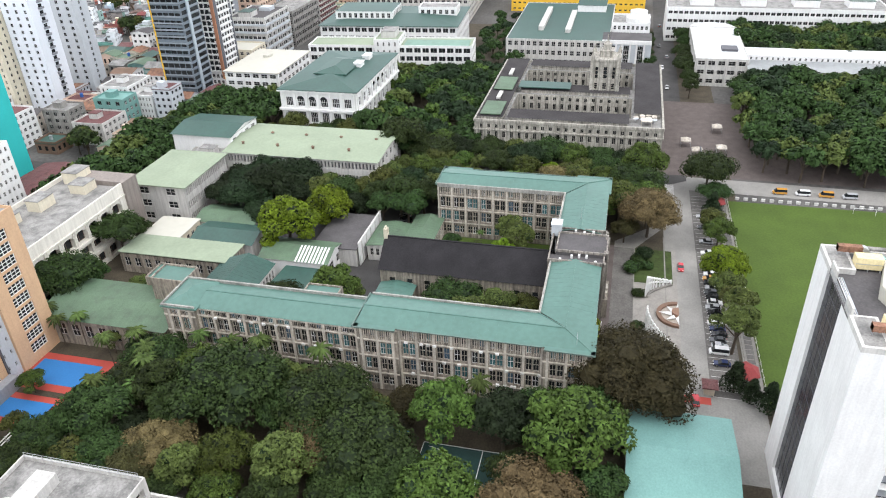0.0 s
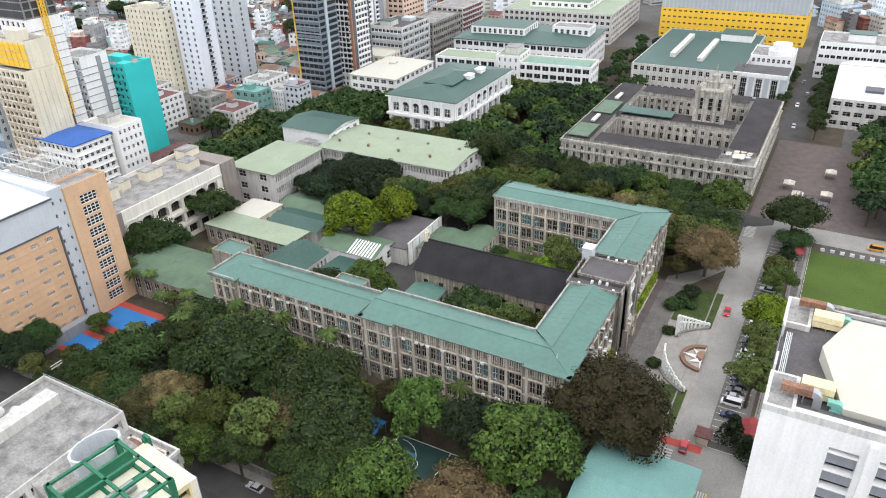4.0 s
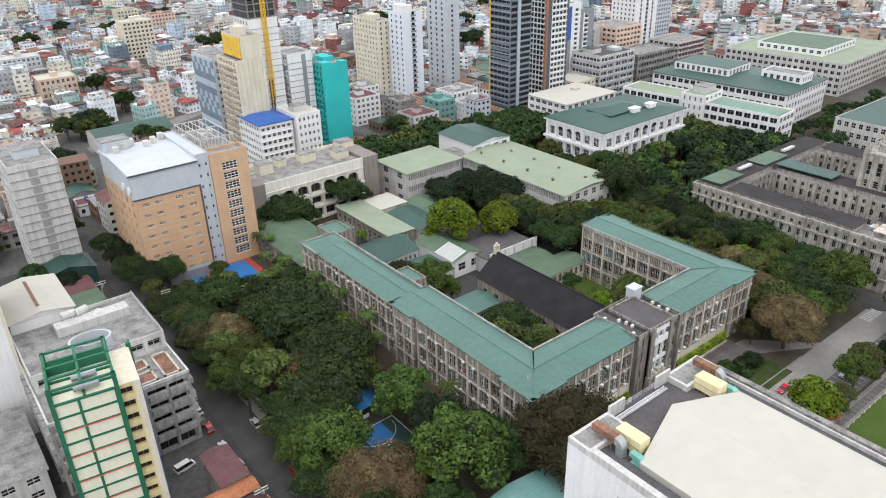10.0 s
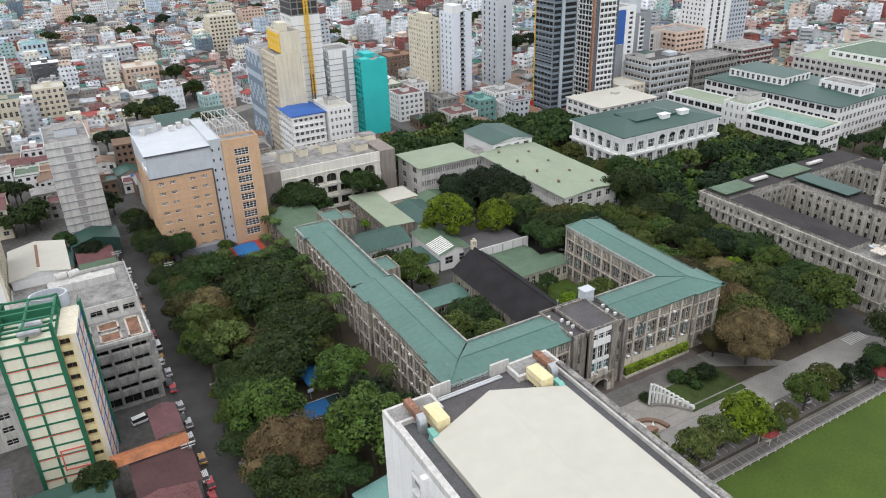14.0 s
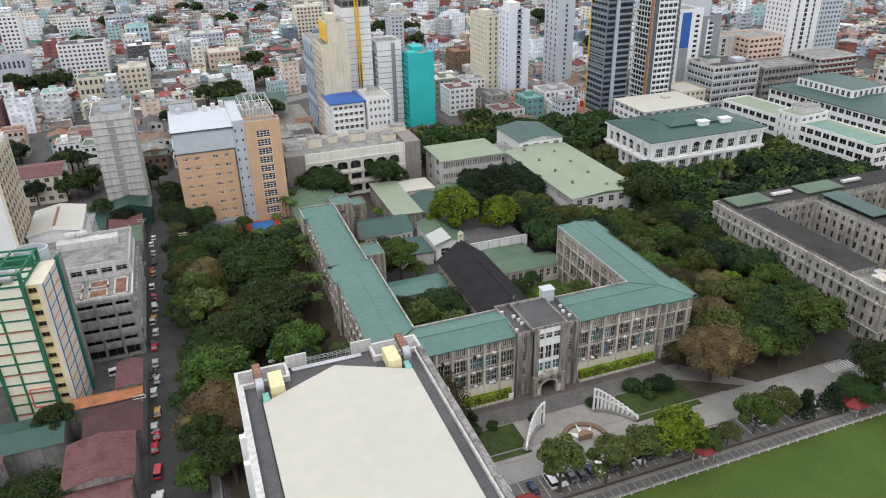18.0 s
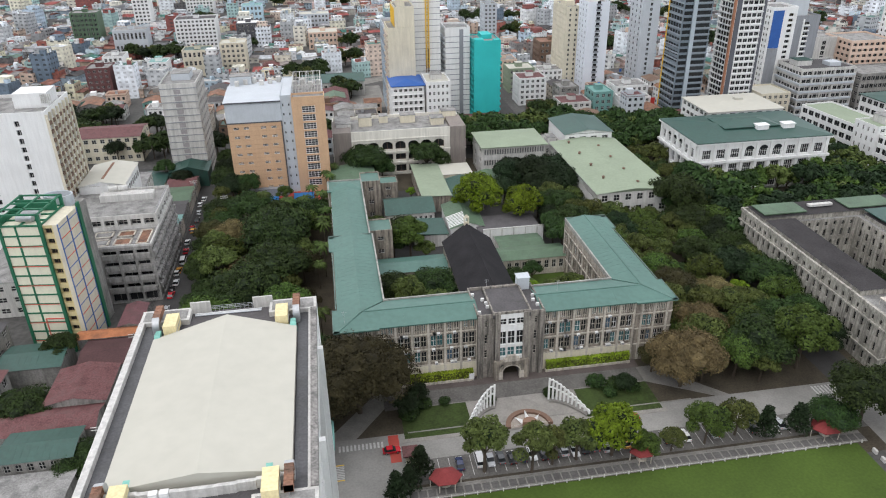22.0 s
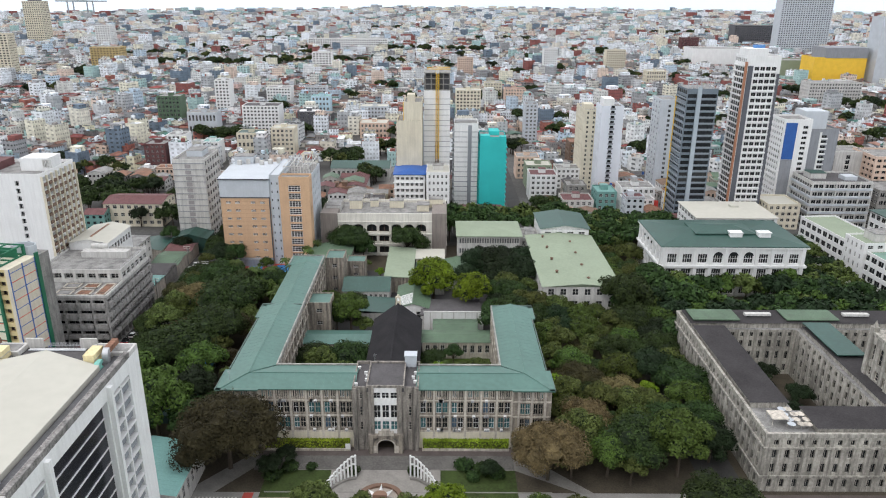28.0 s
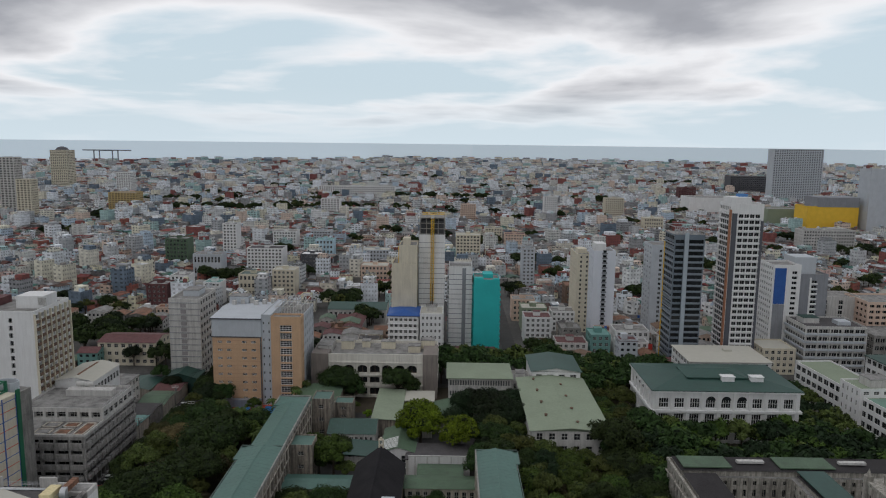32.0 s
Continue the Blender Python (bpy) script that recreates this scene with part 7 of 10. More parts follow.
# teal tower
th, A, B = tower("teal_tower", "bright teal blank-faced residential tower", 38.2, 238, 53.2, 258, 44.2, TEAL, {"W": dict(n=6, rows_n=14, w=0.5, joined=True), "E": dict(n=6, rows_n=13, w=0.5, joined=True)}, 0.6)
lines(th, "balcony_ledging", TEAL, [(A, -B + 1.0, 2 + i * 3.0, A + 0.9, B - 1, 2.9 + i * 3.0) for i in range(13)] + [(-A - 0.7, -B + 2, 2 + i * 3.0, -A, B - 1, 2.8 + i * 3.0) for i in range(13)])
roof_box(th, -2, -2, 4, 8, 44.2, 46.6, TEAL)
roof_box(th, -7, -9.6, -2, -4, 44.2, 45.4, TEAL)
roof_box(th, 3.6, -9.8, 7.2, -6, 44.2, 45.0, TEAL)
lines(th, "antennas", METAL, [(-6 + i * 2.4, 3, 44.2, -5.9 + i * 2.4, 3.1, 49 - i % 2) for i in range(6)])
# white striped tower
th, A, B = tower("striped_tower", "white tower with thin grey floor lines", 23.3, 246, 37.2, 263, 50.2, WHITE, {"W": dict(n=6, rows_n=15, w=0.6, joined=True)}, 1.0)
lines(th, "floor_banding", MID_GREY, [(-A - 0.15, -B - 0.2, 4 + i * 3.0, A + 0.15, -B, 4.32 + i * 3.0) for i in range(15)] + [(1.0, -B - 0.3, 0, 3.2, -B, 50)])
lines(th, "balcony_ledging", LIGHT_GREY, [(-A - 0.9, -B + 1, 3 + i * 3.0, -A, B - 1, 3.9 + i * 3.0) for i in range(15)])
lines(th, "roof_rail", METAL, [(-A + i * 1.2, -B, 50.2, -A + 0.1 + i * 1.2, -B + 0.1, 52.6) for i in range(12)] + [(-A, -B, 52.5, A, -B + 0.1, 52.7)])
# tower under construction, with its yellow crane mast
th, A, B = tower("crane_tower", "white concrete tower still under construction, open top floors", 5.4, 246.5, 20.6, 264, 69.6, WHITE, {"W": dict(n=5, rows_n=19, w=0.5, joined=True)}, 0.3)
lines(th, "floor_banding", MID_GREY, [(-A - 0.12, -B - 0.15, 3 + i * 3.1, A + 0.12, -B, 3.25 + i * 3.1) for i in range(21)])
lines(th, "open_floor_frame", CONC, [(-A, -B, 70.0 + i * 3.2, A, B, 70.4 + i * 3.2) for i in range(4)] + [(-A + 0.4 + k * 3.5, -B + 0.4, 69.6, -A + 0.9 + k * 3.5, -B + 0.9, 79.8) for k in range(5)] + [(-A + 0.4, -B + 3 + k * 3.3, 69.6, -A + 0.9, -B + 3.5 + k * 3.3, 79.8) for k in range(4)])
lines(th, "netting", mat("dark_netting", (0.06, 0.06, 0.065), var=0.3), [(-A + 0.2, -B + 1.0, 69.8, A - 0.2, B - 1, 78.0)])
cr = thing("tower_crane", 13.2, 245.4, 0, "yellow lattice tower crane mast against the tower", "crane")
KEEP = [(-0.8, -0.8), (0.8, -0.8), (0.8, 0.8), (-0.8, 0.8)]
g = Geo()
for x, y in KEEP:
    g.box(x - 0.16, y - 0.16, 30, x + 0.16, y + 0.16, 82)
for i in range(33):
    z = 30 + i * 1.55
    for (x, y), (x2, y2) in zip(KEEP, KEEP[1:] + KEEP[:1]):
        g.tube((x, y, z), (x2, y2, z + 1.55), 0.1, 0.1, 4, 0, False)
part("mast", g, YELLOW, cr)
g = Geo()
for k in range(22):
    g.tube((-6 + k * 0.6, 0, 82), (-5.7 + k * 0.6, 0, 83.2), 0.08, 0.08, 4, 0, False), g.tube((-5.7 + k * 0.6, 0, 83.2), (-5.4 + k * 0.6, 0, 82), 0.08, 0.08, 4, 0, False)
g.tube((-6, 0, 82), (7.4, 0, 82), 0.14, 0.14, 5), g.tube((-6, 0, 83.2), (7.4, 0, 83.2), 0.14, 0.14, 5)
part("jib", g, YELLOW, cr)
g = Geo()
g.box(-0.9, -1.1, 79.8, 0.9, -0.2, 81.8)
part("cab", g, WHITE_DIRTY, cr)
lines(th, "hoist_track", BROWN, [(0.4, -B - 1.0, 0, 1.0, -B - 0.2, 40), (-0.9, -B - 1.0, 0, -0.6, -B - 0.2, 40)])
# cream tower beside it
th, A, B = tower("cream_tower", "cream tower with brown balcony flank and yellow scaffold netting", -9.8, 232.5, 4.6, 254, 54, CREAM, {"W": dict(n=7, rows_n=17, w=0.62, lo=0.3, hi=0.9, joined=True, depth=0.6)}, 0.8)
block(th, -3.2, -B + 0.6, A, B, 54.8, 64.5, CREAM, {"W": dict(n=5, rows_n=3, w=0.5)}, 0.8, name="upper_wall")
roof_box(th, -1.4, -4, 3, 4, 64.5, 68.5, CREAM)
lines(th, "ribs", CREAM, [(-A + 1.5 + k * 2.3, -B - 0.25, 0, -A + 1.7 + k * 2.3, -B, 54) for k in range(6)])
lines(th, "scaffold_netting", YELLOW, [(-3.5, -B + 1.5 + k * 3.2, 55.2 + j * 3.1, -3.25, -B + 4.2 + k * 3.2, 57.8 + j * 3.1) for k in range(6) for j in range(3)] + [(-3.6, -B + 1.2 + k * 3.2, 54.8, -3.4, -B + 1.45 + k * 3.2, 64.6) for k in range(7)])
lines(th, "balcony_banding", mat("beige_balcony", (0.42, 0.36, 0.30), var=0.2), [(-A - 0.8, -B + 0.8 + k * 2.9, 3 + i * 3.15, -A, -B + 3.2 + k * 2.9, 4.0 + i * 3.15) for i in range(16) for k in range(7)])
# blue-grey tower behind it, its long flank chequered in two tones
CHECK_PALE, CHECK_DARK = mat("pale_blue_panel", (0.40, 0.47, 0.53), var=0.15, rough=0.5), mat("slate_blue_panel", (0.16, 0.21, 0.27), var=0.2, rough=0.4)
th, A, B = tower("grey_tower", "blue-grey tower with chequered pale and slate panels", -9.2, 262, 4.6, 290, 50, LIGHT_GREY, {"S": dict(n=5, rows_n=14, w=0.5, joined=True, glass=GLASS_BLUE)}, 1.0)
for nm, m, odd in (("pale_panelling", CHECK_PALE, 0), ("dark_panelling", CHECK_DARK, 1)):
    lines(th, nm, m, [(-A - 0.25, -B + 0.3 + k * 3.4, 2 + i * 3.4, -A, -B + 3.6 + k * 3.4, 5.3 + i * 3.4) for i in range(14) for k in range(8) if ((i * 3 + k * 5 + (i // 3) * k) % 2 == odd)])
# blue-roofed block and the cream block before the towers
th, A, B = tower("blue_roofed_block", "white apartment block under a blue sheet roof", -10.5, 214.5, 6.6, 237, 27.6, WHITE, {"S": dict(n=6, rows_n=8, w=0.6, lo=0.25, hi=0.8), "W": dict(n=8, rows_n=8, w=0.6, joined=True)}, 0)
g = Geo()
hip(g, -A, -B, A, B, 28.3, 1.6, 0.7)
part("roof", g, BLUE, th, "royal blue sheet roof")
lines(th, "ledge_course", WHITE, [(-A - 0.5, -B - 0.6, 3.2 + i * 3.35, A, -B, 3.5 + i * 3.35) for i in range(8)])
th, A, B = tower("cream_block", "white apartment block with small windows", 7.4, 211.5, 20.2, 232, 29.4, WHITE, {"S": dict(n=5, rows_n=8, w=0.45, lo=0.3, hi=0.75), "E": dict(n=6, rows_n=8, w=0.45)}, 0.9, deck=CREAM_ROOF)
roof_box(th, -3, -2, 3, 4, 29.4, 32, WHITE_DIRTY, CONC_DECK)
# dark glass office tower
CURTAIN = mat("slate_curtain_wall", (0.13, 0.16, 0.19), rough=0.35, var=0.15, spec=0.5)
th, A, B = tower("glass_tower", "dark slate glass office tower with pale corner strip", 146.5, 213.5, 163.0, 231, 76, CURTAIN, {"S": dict(cols=[(0.6, 5.4), (8.0, 16.0)], rows=levels(5, 74, 21, 0.12, 0.74), glass=GLASS, joined=True, depth=0.3, bars=(1, 1)), "W": dict(n=5, rows_n=21, w=0.94, lo=0.12, hi=0.74, joined=True, glass=GLASS, bars=(1, 1))}, 0)
lines(th, "sill_course", mat("slate_band", (0.24, 0.27, 0.30), var=0.12), [(-A + 7.8, -B - 0.35, 4.6 + i * 3.285, A + 0.2, -B, 5.3 + i * 3.285) for i in range(21)] + [(-A - 0.3, -B, 4.6 + i * 3.285, -A, B, 5.3 + i * 3.285) for i in range(21)])
lines(th, "pale_strip", mat("pale_slate_strip", (0.36, 0.41, 0.45), var=0.1), [(-A + 5.5, -B - 0.5, 0, -A + 7.7, -B, 77)])
lines(th, "yellow_edge", YELLOW, [(-A - 0.5, B - 1.0, 0, -A, B - 0.5, 70)])
lines(th, "roof_truss", METAL, [(-A, -B, 80.0, A, -B + 0.3, 80.4), (-A, B - 0.3, 80.0, A, B, 80.4), (-A, -B, 80.0, -A + 0.3, B, 80.4)] + [(-A + k * 2.3, -B, 76, -A + 0.3 + k * 2.3, -B + 0.3, 80) for k in range(8)])
g = Geo()
for k in range(7):
    g.tube((-A + k * 2.3, -B + 0.15, 76.5), (-A + 1.15 + k * 2.3, -B + 0.15, 80), 0.12, 0.12, 4, 0, False)
    g.tube((-A + 1.15 + k * 2.3, -B + 0.15, 80), (-A + 2.3 + k * 2.3, -B + 0.15, 76.5), 0.12, 0.12, 4, 0, False)
part("truss_web", g, METAL, th, kind="stuff")
# white and charcoal residential tower with an orange edge
th, A, B = tower("residential_tower", "white and charcoal residential tower with an orange edge", 176.0, 213.5, 194.0, 230, 92, WHITE, {"S": dict(cols=[(4.6 + k * 3.0, 7.1 + k * 3.0) for k in range(4)], rows=levels(8, 88, 24, 0.28, 0.86), joined=True, depth=0.5), "W": dict(n=6, rows_n=27, w=0.66, lo=0.25, hi=0.85, joined=True, depth=0.5)}, 1.2)
lines(th, "charcoal_strip", mat("charcoal_panel", (0.10, 0.105, 0.12), var=0.12), [(-A + 0.9, -B - 0.35, 4, -A + 3.6, -B, 88), (A - 1.4, -B - 0.35, 4, A + 0.05, -B, 84)])
lines(th, "orange_edge", mat("terracotta_panel", (0.36, 0.17, 0.10), var=0.12), [(-A - 0.35, -B - 0.4, 4, -A + 0.5, -B + 1.3, 90), (-A - 0.3, -B, 0, A + 0.2, -B + 0.05, 5)])
lines(th, "slab_edge_grid", WHITE, [(-A + 3.6, -B - 0.55, 8 + i * 3.33, A - 1.4, -B, 8.65 + i * 3.33) for i in range(24)] + [(-A - 0.5, -B + 1.6, 8 + i * 3.05, -A, B, 8.55 + i * 3.05) for i in range(27)])
lines(th, "side_glazing", GLASS, [(-A - 0.06, -B + 2.6 + k * 2.9, 8.7 + i * 3.05, -A + 0.02, -B + 4.6 + k * 2.9, 10.7 + i * 3.05) for i in range(26) for k in range(4)])
lines(th, "yellow_podium", YELLOW, [(-A - 1.2, -B - 1.6, 4.0, A + 0.2, -B - 0.4, 5.6)])
roof_box(th, -A + 1, -B + 3, A - 6, B - 2, 92, 96.5, WHITE)
roof_box(th, -2, 0, 3, 4, 96.5, 98, mat("light_blue_panel", (0.08, 0.2, 0.42)))
# white balcony tower and cream tower behind it
th, A, B = tower("balcony_tower", "slim white tower with a column of dark balconies", 114.6, 272, 128.4, 288, 57, mat("cool_white_paint", (0.66, 0.69, 0.74), var=0.06, streak=0.1, dark=(0.4, 0.42, 0.45)), {"W": dict(n=3, rows_n=18, w=0.3, joined=True)}, 0.8)
lines(th, "balcony_ledging", MID_GREY, [(-1.6, -B - 0.9, 3 + i * 3.1, 1.6, -B, 3.9 + i * 3.1) for i in range(18)])
lines(th, "balcony_glass", GLASS, [(-1.1, -B - 0.06, 3.9 + i * 3.1, 1.1, -B, 5.4 + i * 3.1) for i in range(18)])
roof_box(th, -5.5, -6, 1, 5, 57, 62, WHITE)
th, A, B = tower("cream_slab", "cream tower with ribbed side", 107.5, 290, 116.5, 318, 52, CREAM, {"S": dict(n=2, rows_n=17, w=0.3, joined=True), "W": dict(n=8, rows_n=17, w=0.3, joined=True)}, 0.8)
roof_box(th, -3, -6, 3, 4, 52, 55, CREAM)
# pale grey tower behind the glass tower
th, A, B = tower("pale_grey_tower", "pale grey tower with a single window column", 153.5, 281, 165, 300, 60, LIGHT_GREY, {"S": dict(cols=[(5.0, 6.6)], rows=levels(3, 58, 18), joined=True), "W": dict(n=3, rows_n=18, w=0.3, joined=True)}, 0.8)
# blue, white and grey tower group
th, A, B = tower("blue_white_tower", "white and grey tower with a royal blue panel", 210, 232, 226, 250, 56, WHITE, {"W": dict(n=6, rows_n=17, w=0.5, joined=True), "S": dict(cols=[(11.0, 14.0)], rows=levels(3, 54, 17, 0.2, 0.75), joined=True, depth=0.8)}, 1.0)
lines(th, "blue_panel", BLUE, [(-A + 1.0, -B - 0.3, 34, -A + 7.5, -B, 55)])
lines(th, "grey_panel", MID_GREY, [(-A + 1.0, -B - 0.28, 2, -A + 7.5, -B, 33.8)])
th, A, B = tower("blue_white_tower", "white and slate tower with balconies", 226.5, 236, 244, 256, 50, MID_GREY, {"S": dict(cols=[(8, 11)], rows=levels(3, 48, 15, 0.2, 0.75), joined=True), "W": dict(n=4, rows_n=15)}, 1.0)
lines(th, "white_strip", WHITE, [(-A + 6.8, -B - 0.4, 2, -A + 7.8, -B, 49)] + [(-A + 7.8, -B - 0.8, 3 + i * 3, -A + 11.2, -B, 3.8 + i * 3) for i in range(15)])
roof_box(th, -A, -4, 4, B, 50, 60, LIGHT_GREY)
th, A, B = tower("white_pair", "white apartment block with dark window strip", 248, 250, 272, 268, 34, WHITE_DIRTY, {"S": dict(cols=[(2, 4), (11, 13.5)], rows=levels(2, 33, 10, 0.15, 0.9), joined=True), "W": dict(n=5, rows_n=10, w=0.5, joined=True)}, 1.0)
th, A, B = tower("salmon_block", "salmon apartment block with gridded balconies", 268.5, 236, 296, 262, 34, SALMON, {"S": dict(n=7, rows_n=10, w=0.68, lo=0.3, hi=0.8, joined=True, depth=0.7), "W": dict(n=6, rows_n=10, w=0.68, lo=0.3, hi=0.8, joined=True, depth=0.7)}, 1.0, deck=CONC_DECK)
th, A, B = tower("office_block", "six-storey pale office block with dark flat roof", 219, 207, 252, 231, 26.5, WHITE_DIRTY, {"S": dict(n=11, rows_n=6, w=0.86, lo=0.34, hi=0.8, joined=True), "W": dict(n=8, rows_n=6, w=0.8, lo=0.3, hi=0.7, joined=True)}, 0.8, deck=ASPHALT_ROOF)
lines(th, "sill_course", LIGHT_GREY, [(-A - 0.9, -B - 0.9, 0.4 + i * 4.4, A, -B, 1.5 + i * 4.4) for i in range(6)] + [(-A - 0.9, -B, 0.4 + i * 4.4, -A, B, 1.5 + i * 4.4) for i in range(6)])
lines(th, "pier", WHITE_DIRTY, [(-A + k * 6.6 - 0.5, -B - 0.8, 0, -A + k * 6.6 + 0.2, -B, 26.5) for k in range(6)])
roof_box(th, -A + 3, -2, -A + 12, 6, 26.5, 29.5, WHITE_DIRTY, GREEN_DARK)
roof_box(th, 4, -6, 11, 1, 26.5, 28.6, LIGHT_GREY)
th, A, B = tower("office_block", "five-storey grey block with dark roof", 256, 206, 296, 228, 22, CONC, {"S": dict(n=14, rows_n=5, w=0.8, joined=True), "W": dict(n=6, rows_n=5, w=0.8)}, 0.8, deck=CONC_DECK)
th, A, B = tower("red_balcony_block", "apartment block with dark red balconies", 300, 206, 330, 232, 24, WHITE_DIRTY, {"S": dict(n=8, rows_n=7, w=0.7, joined=True), "W": dict(n=6, rows_n=7, w=0.7, joined=True)}, 0.8)
lines(th, "balcony_ledging", RED_ROOF, [(-A - 0.6, -B - 0.8, 3 + i * 3.3, A, -B, 4.0 + i * 3.3) for i in range(7)])
th, A, B = tower("cream_house", "cream block with flat pale roof", 196, 206, 214, 226, 14, CREAM, {"S": dict(n=5, rows_n=4), "W": dict(n=5, rows_n=4)}, 0.8, deck=CREAM_ROOF)
th, A, B = tower("white_high_rise", "white high-rise with dark window columns", 330, 268, 356, 292, 72, WHITE, {"S": dict(cols=[(5, 7), (12, 15), (19, 21)], rows=levels(3, 70, 21, 0.1, 0.9), joined=True), "W": dict(n=6, rows_n=21, w=0.4, joined=True)}, 1.2)
th, A, B = tower("grey_blue_high_rise", "blue-grey high-rise apartment block", 362, 276, 386, 300, 66, LIGHT_GREY, {"S": dict(n=7, rows_n=20, w=0.6, joined=True, glass=GLASS_BLUE), "W": dict(n=7, rows_n=20, w=0.6, joined=True, glass=GLASS_BLUE)}, 1.2)
# houses beside the street that runs away from the campus
STREET_HOUSES = (("white_grid_house", "white house with gridded front and red roof deck", 71, 262, 88, 278, 16, WHITE, RED_ROOF, 5), ("orange_house", "terracotta painted flat-roofed town house", 68, 318, 84, 334, 15, SALMON, CONC_DECK, 4),
                 ("lime_house", "pale lime green house", 72, 292, 89, 308, 15, GREEN_PALE, CREAM_ROOF, 4), ("red_roof_house", "white house with a dull red sheet roof", 86, 226, 104, 242, 10, WHITE_DIRTY, RED_ROOF, 3),
                 ("teal_house", "pale teal painted house", 106, 228, 117.5, 244, 14.5, AQUA, AQUA, 4), ("white_gable_house", "white house with arched dark roof", 122, 236, 142, 252, 15, WHITE, CONC_DECK, 4),
                 ("white_house", "white town house with flat roof", 92, 292, 108, 306, 13, WHITE, CONC_DECK, 4), ("grey_house", "grey house with a dark deck", 92, 248, 104, 262, 13, CONC, CONC_DECK, 4),
                 ("yellow_apartments", "pale yellow apartment block with red stripe", 30, 552, 55, 570, 30, CREAM, CREAM_ROOF, 9), ("blue_slim_tower", "slim pale blue-grey tower", 86, 435, 97, 450, 34, LIGHT_GREY, CONC_DECK, 11),
                 ("brown_scaffold_house", "brown house wrapped in scaffold netting", 112, 360, 134, 378, 17, BROWN, RUST, 4), ("white_block", "white stepped apartment block with ribbon windows", -163, 476, -130, 496, 25, WHITE, ASPHALT_ROOF, 8),
                 ("green_net_block", "building wrapped in grey-green netting", -255, 519, -233, 536, 27, GREEN_MID, CONC_DECK, 7), ("navy_glass_block", "white block with dark blue glass bays", -179, 641, -152, 660, 20, WHITE, CONC_DECK, 6),
                 ("black_glass_house", "white house with a black glazed front", -115, 483, -96, 500, 19, DARK_GREY, WHITE, 5), ("brick_red_block", "dark red stepped block", -195, 330, -180, 346, 20, RED_ROOF, CONC_DECK, 6),
                 ("blue_white_block", "tall white and blue-grey apartment block", -215, 572, -200, 588, 36, WHITE, CONC_DECK, 11), ("grey_house", "plain pale grey town block", -210, 468, -184, 484, 20, LIGHT_GREY, CONC_DECK, 2),
                 ("teal_house", "white house with a teal roof storey", -162, 354, -149, 368, 17, WHITE, AQUA, 4), ("cream_apartments", "cream apartment house with a green parapet", -144, 384, -124, 400, 18, CREAM, GREEN_DARK, 3),
                 ("cream_apartments", "pale cream apartment house with balconies", -118, 388, -100, 404, 21, CREAM, CREAM_ROOF, 6), ("white_house", "white town house with small windows", -197, 380, -183, 396, 17, WHITE, CONC_DECK, 4),
                 ("pale_block", "pale blue-grey shop block", -64, 542, -37, 560, 15, LIGHT_GREY, CREAM_ROOF, 4), ("pink_block", "taupe and pink shop block with flat roof", -56, 460, -32, 480, 13, SALMON, CREAM_ROOF, 3),
                 ("pale_blue_house", "pale blue painted apartment house", -118, 575, -99, 592, 20, mat("sky_blue_paint", (0.45, 0.60, 0.68), var=0.12, streak=0.2), AQUA, 4), ("blue_window_block", "white block with blue window bands", -139, 657, -115, 674, 19, LIGHT_GREY, CONC_DECK, 6),
                 ("cream_apartments", "cream mid-rise apartment house", 67, 698, 88, 714, 20, CREAM, CONC_DECK, 6), ("pink_red_house", "dull red and cream apartment house", 88, 661, 112, 676, 18, SALMON, RED_ROOF, 5),
                 ("white_house", "white mid-rise with many balconies", 171, 957, 192, 972, 40, WHITE, CONC_DECK, 12), ("pink_red_house", "pinkish mid-rise apartment block", 40, 923, 63, 940, 29, SALMON, CONC_DECK, 9),
                 ("cream_apartments", "cream mid-rise over the town", 278, 1009, 309, 1026, 35, CREAM, CONC_DECK, 10), ("cream_house", "pale cream factory block", 299, 843, 326, 862, 20, CREAM, CREAM_ROOF, 4),
                 ("grey_flats", "grey terraced flats with open galleries", 439, 668, 500, 690, 26, WHITE_DIRTY, CONC_DECK, 7), ("red_block", "dull red mid-rise block", 538, 1456, 576, 1476, 28, RED_ROOF, CONC_DECK, 8),
                 ("white_corner_shop", "white shop with a tall red sign panel", 120, 222, 138, 232, 12, WHITE, CONC_DECK, 4))
for nm, lb, x0, y0, x1, y1, h, m, dk, nr in STREET_HOUSES:
    nb = max(3, int((x1 - x0) / 3.2))
    th, A, B = tower(nm, lb, x0, y0, x1, y1, h, m, {"S": dict(n=nb, rows_n=nr, w=0.55, joined=nb * nr > 40), "W": dict(n=nb, rows_n=nr, w=0.45, joined=True)}, 0.7, dk)
    roof_box(th, -2.2, -1, 2, 3.4, h, h + 2.6, m, dk)
lines(th, "sign_panel", RED, [(A - 0.5, -B - 1.0, 3, A + 1.8, -B - 0.6, 12)])
shed_hall("red_roof_market", "low market hall with a dull red roof", "building", 22, 208, 50, 228, 7, 1.4, WHITE_DIRTY, RED_ROOF, "x", faces={"S": dict(n=9, rows_n=1)})
shed_hall("red_roof_market", "low shop row with a red roof", "building", 22, 196, 52, 206, 5, 1.0, WHITE_DIRTY, RED_ROOF, "x", faces={"S": dict(n=9, rows_n=1)})
KEEP_OUT += [(22, 195, 52, 230)]
shed_hall("green_shed", "long market hall with a dark green sheet roof", "building", -60, 308, -20, 332, 9, 3.0, WHITE_DIRTY, GREEN_DARK, "x", faces={"S": dict(n=12, rows_n=1)})
KEEP_OUT += [(-62, 300, -12, 334)]
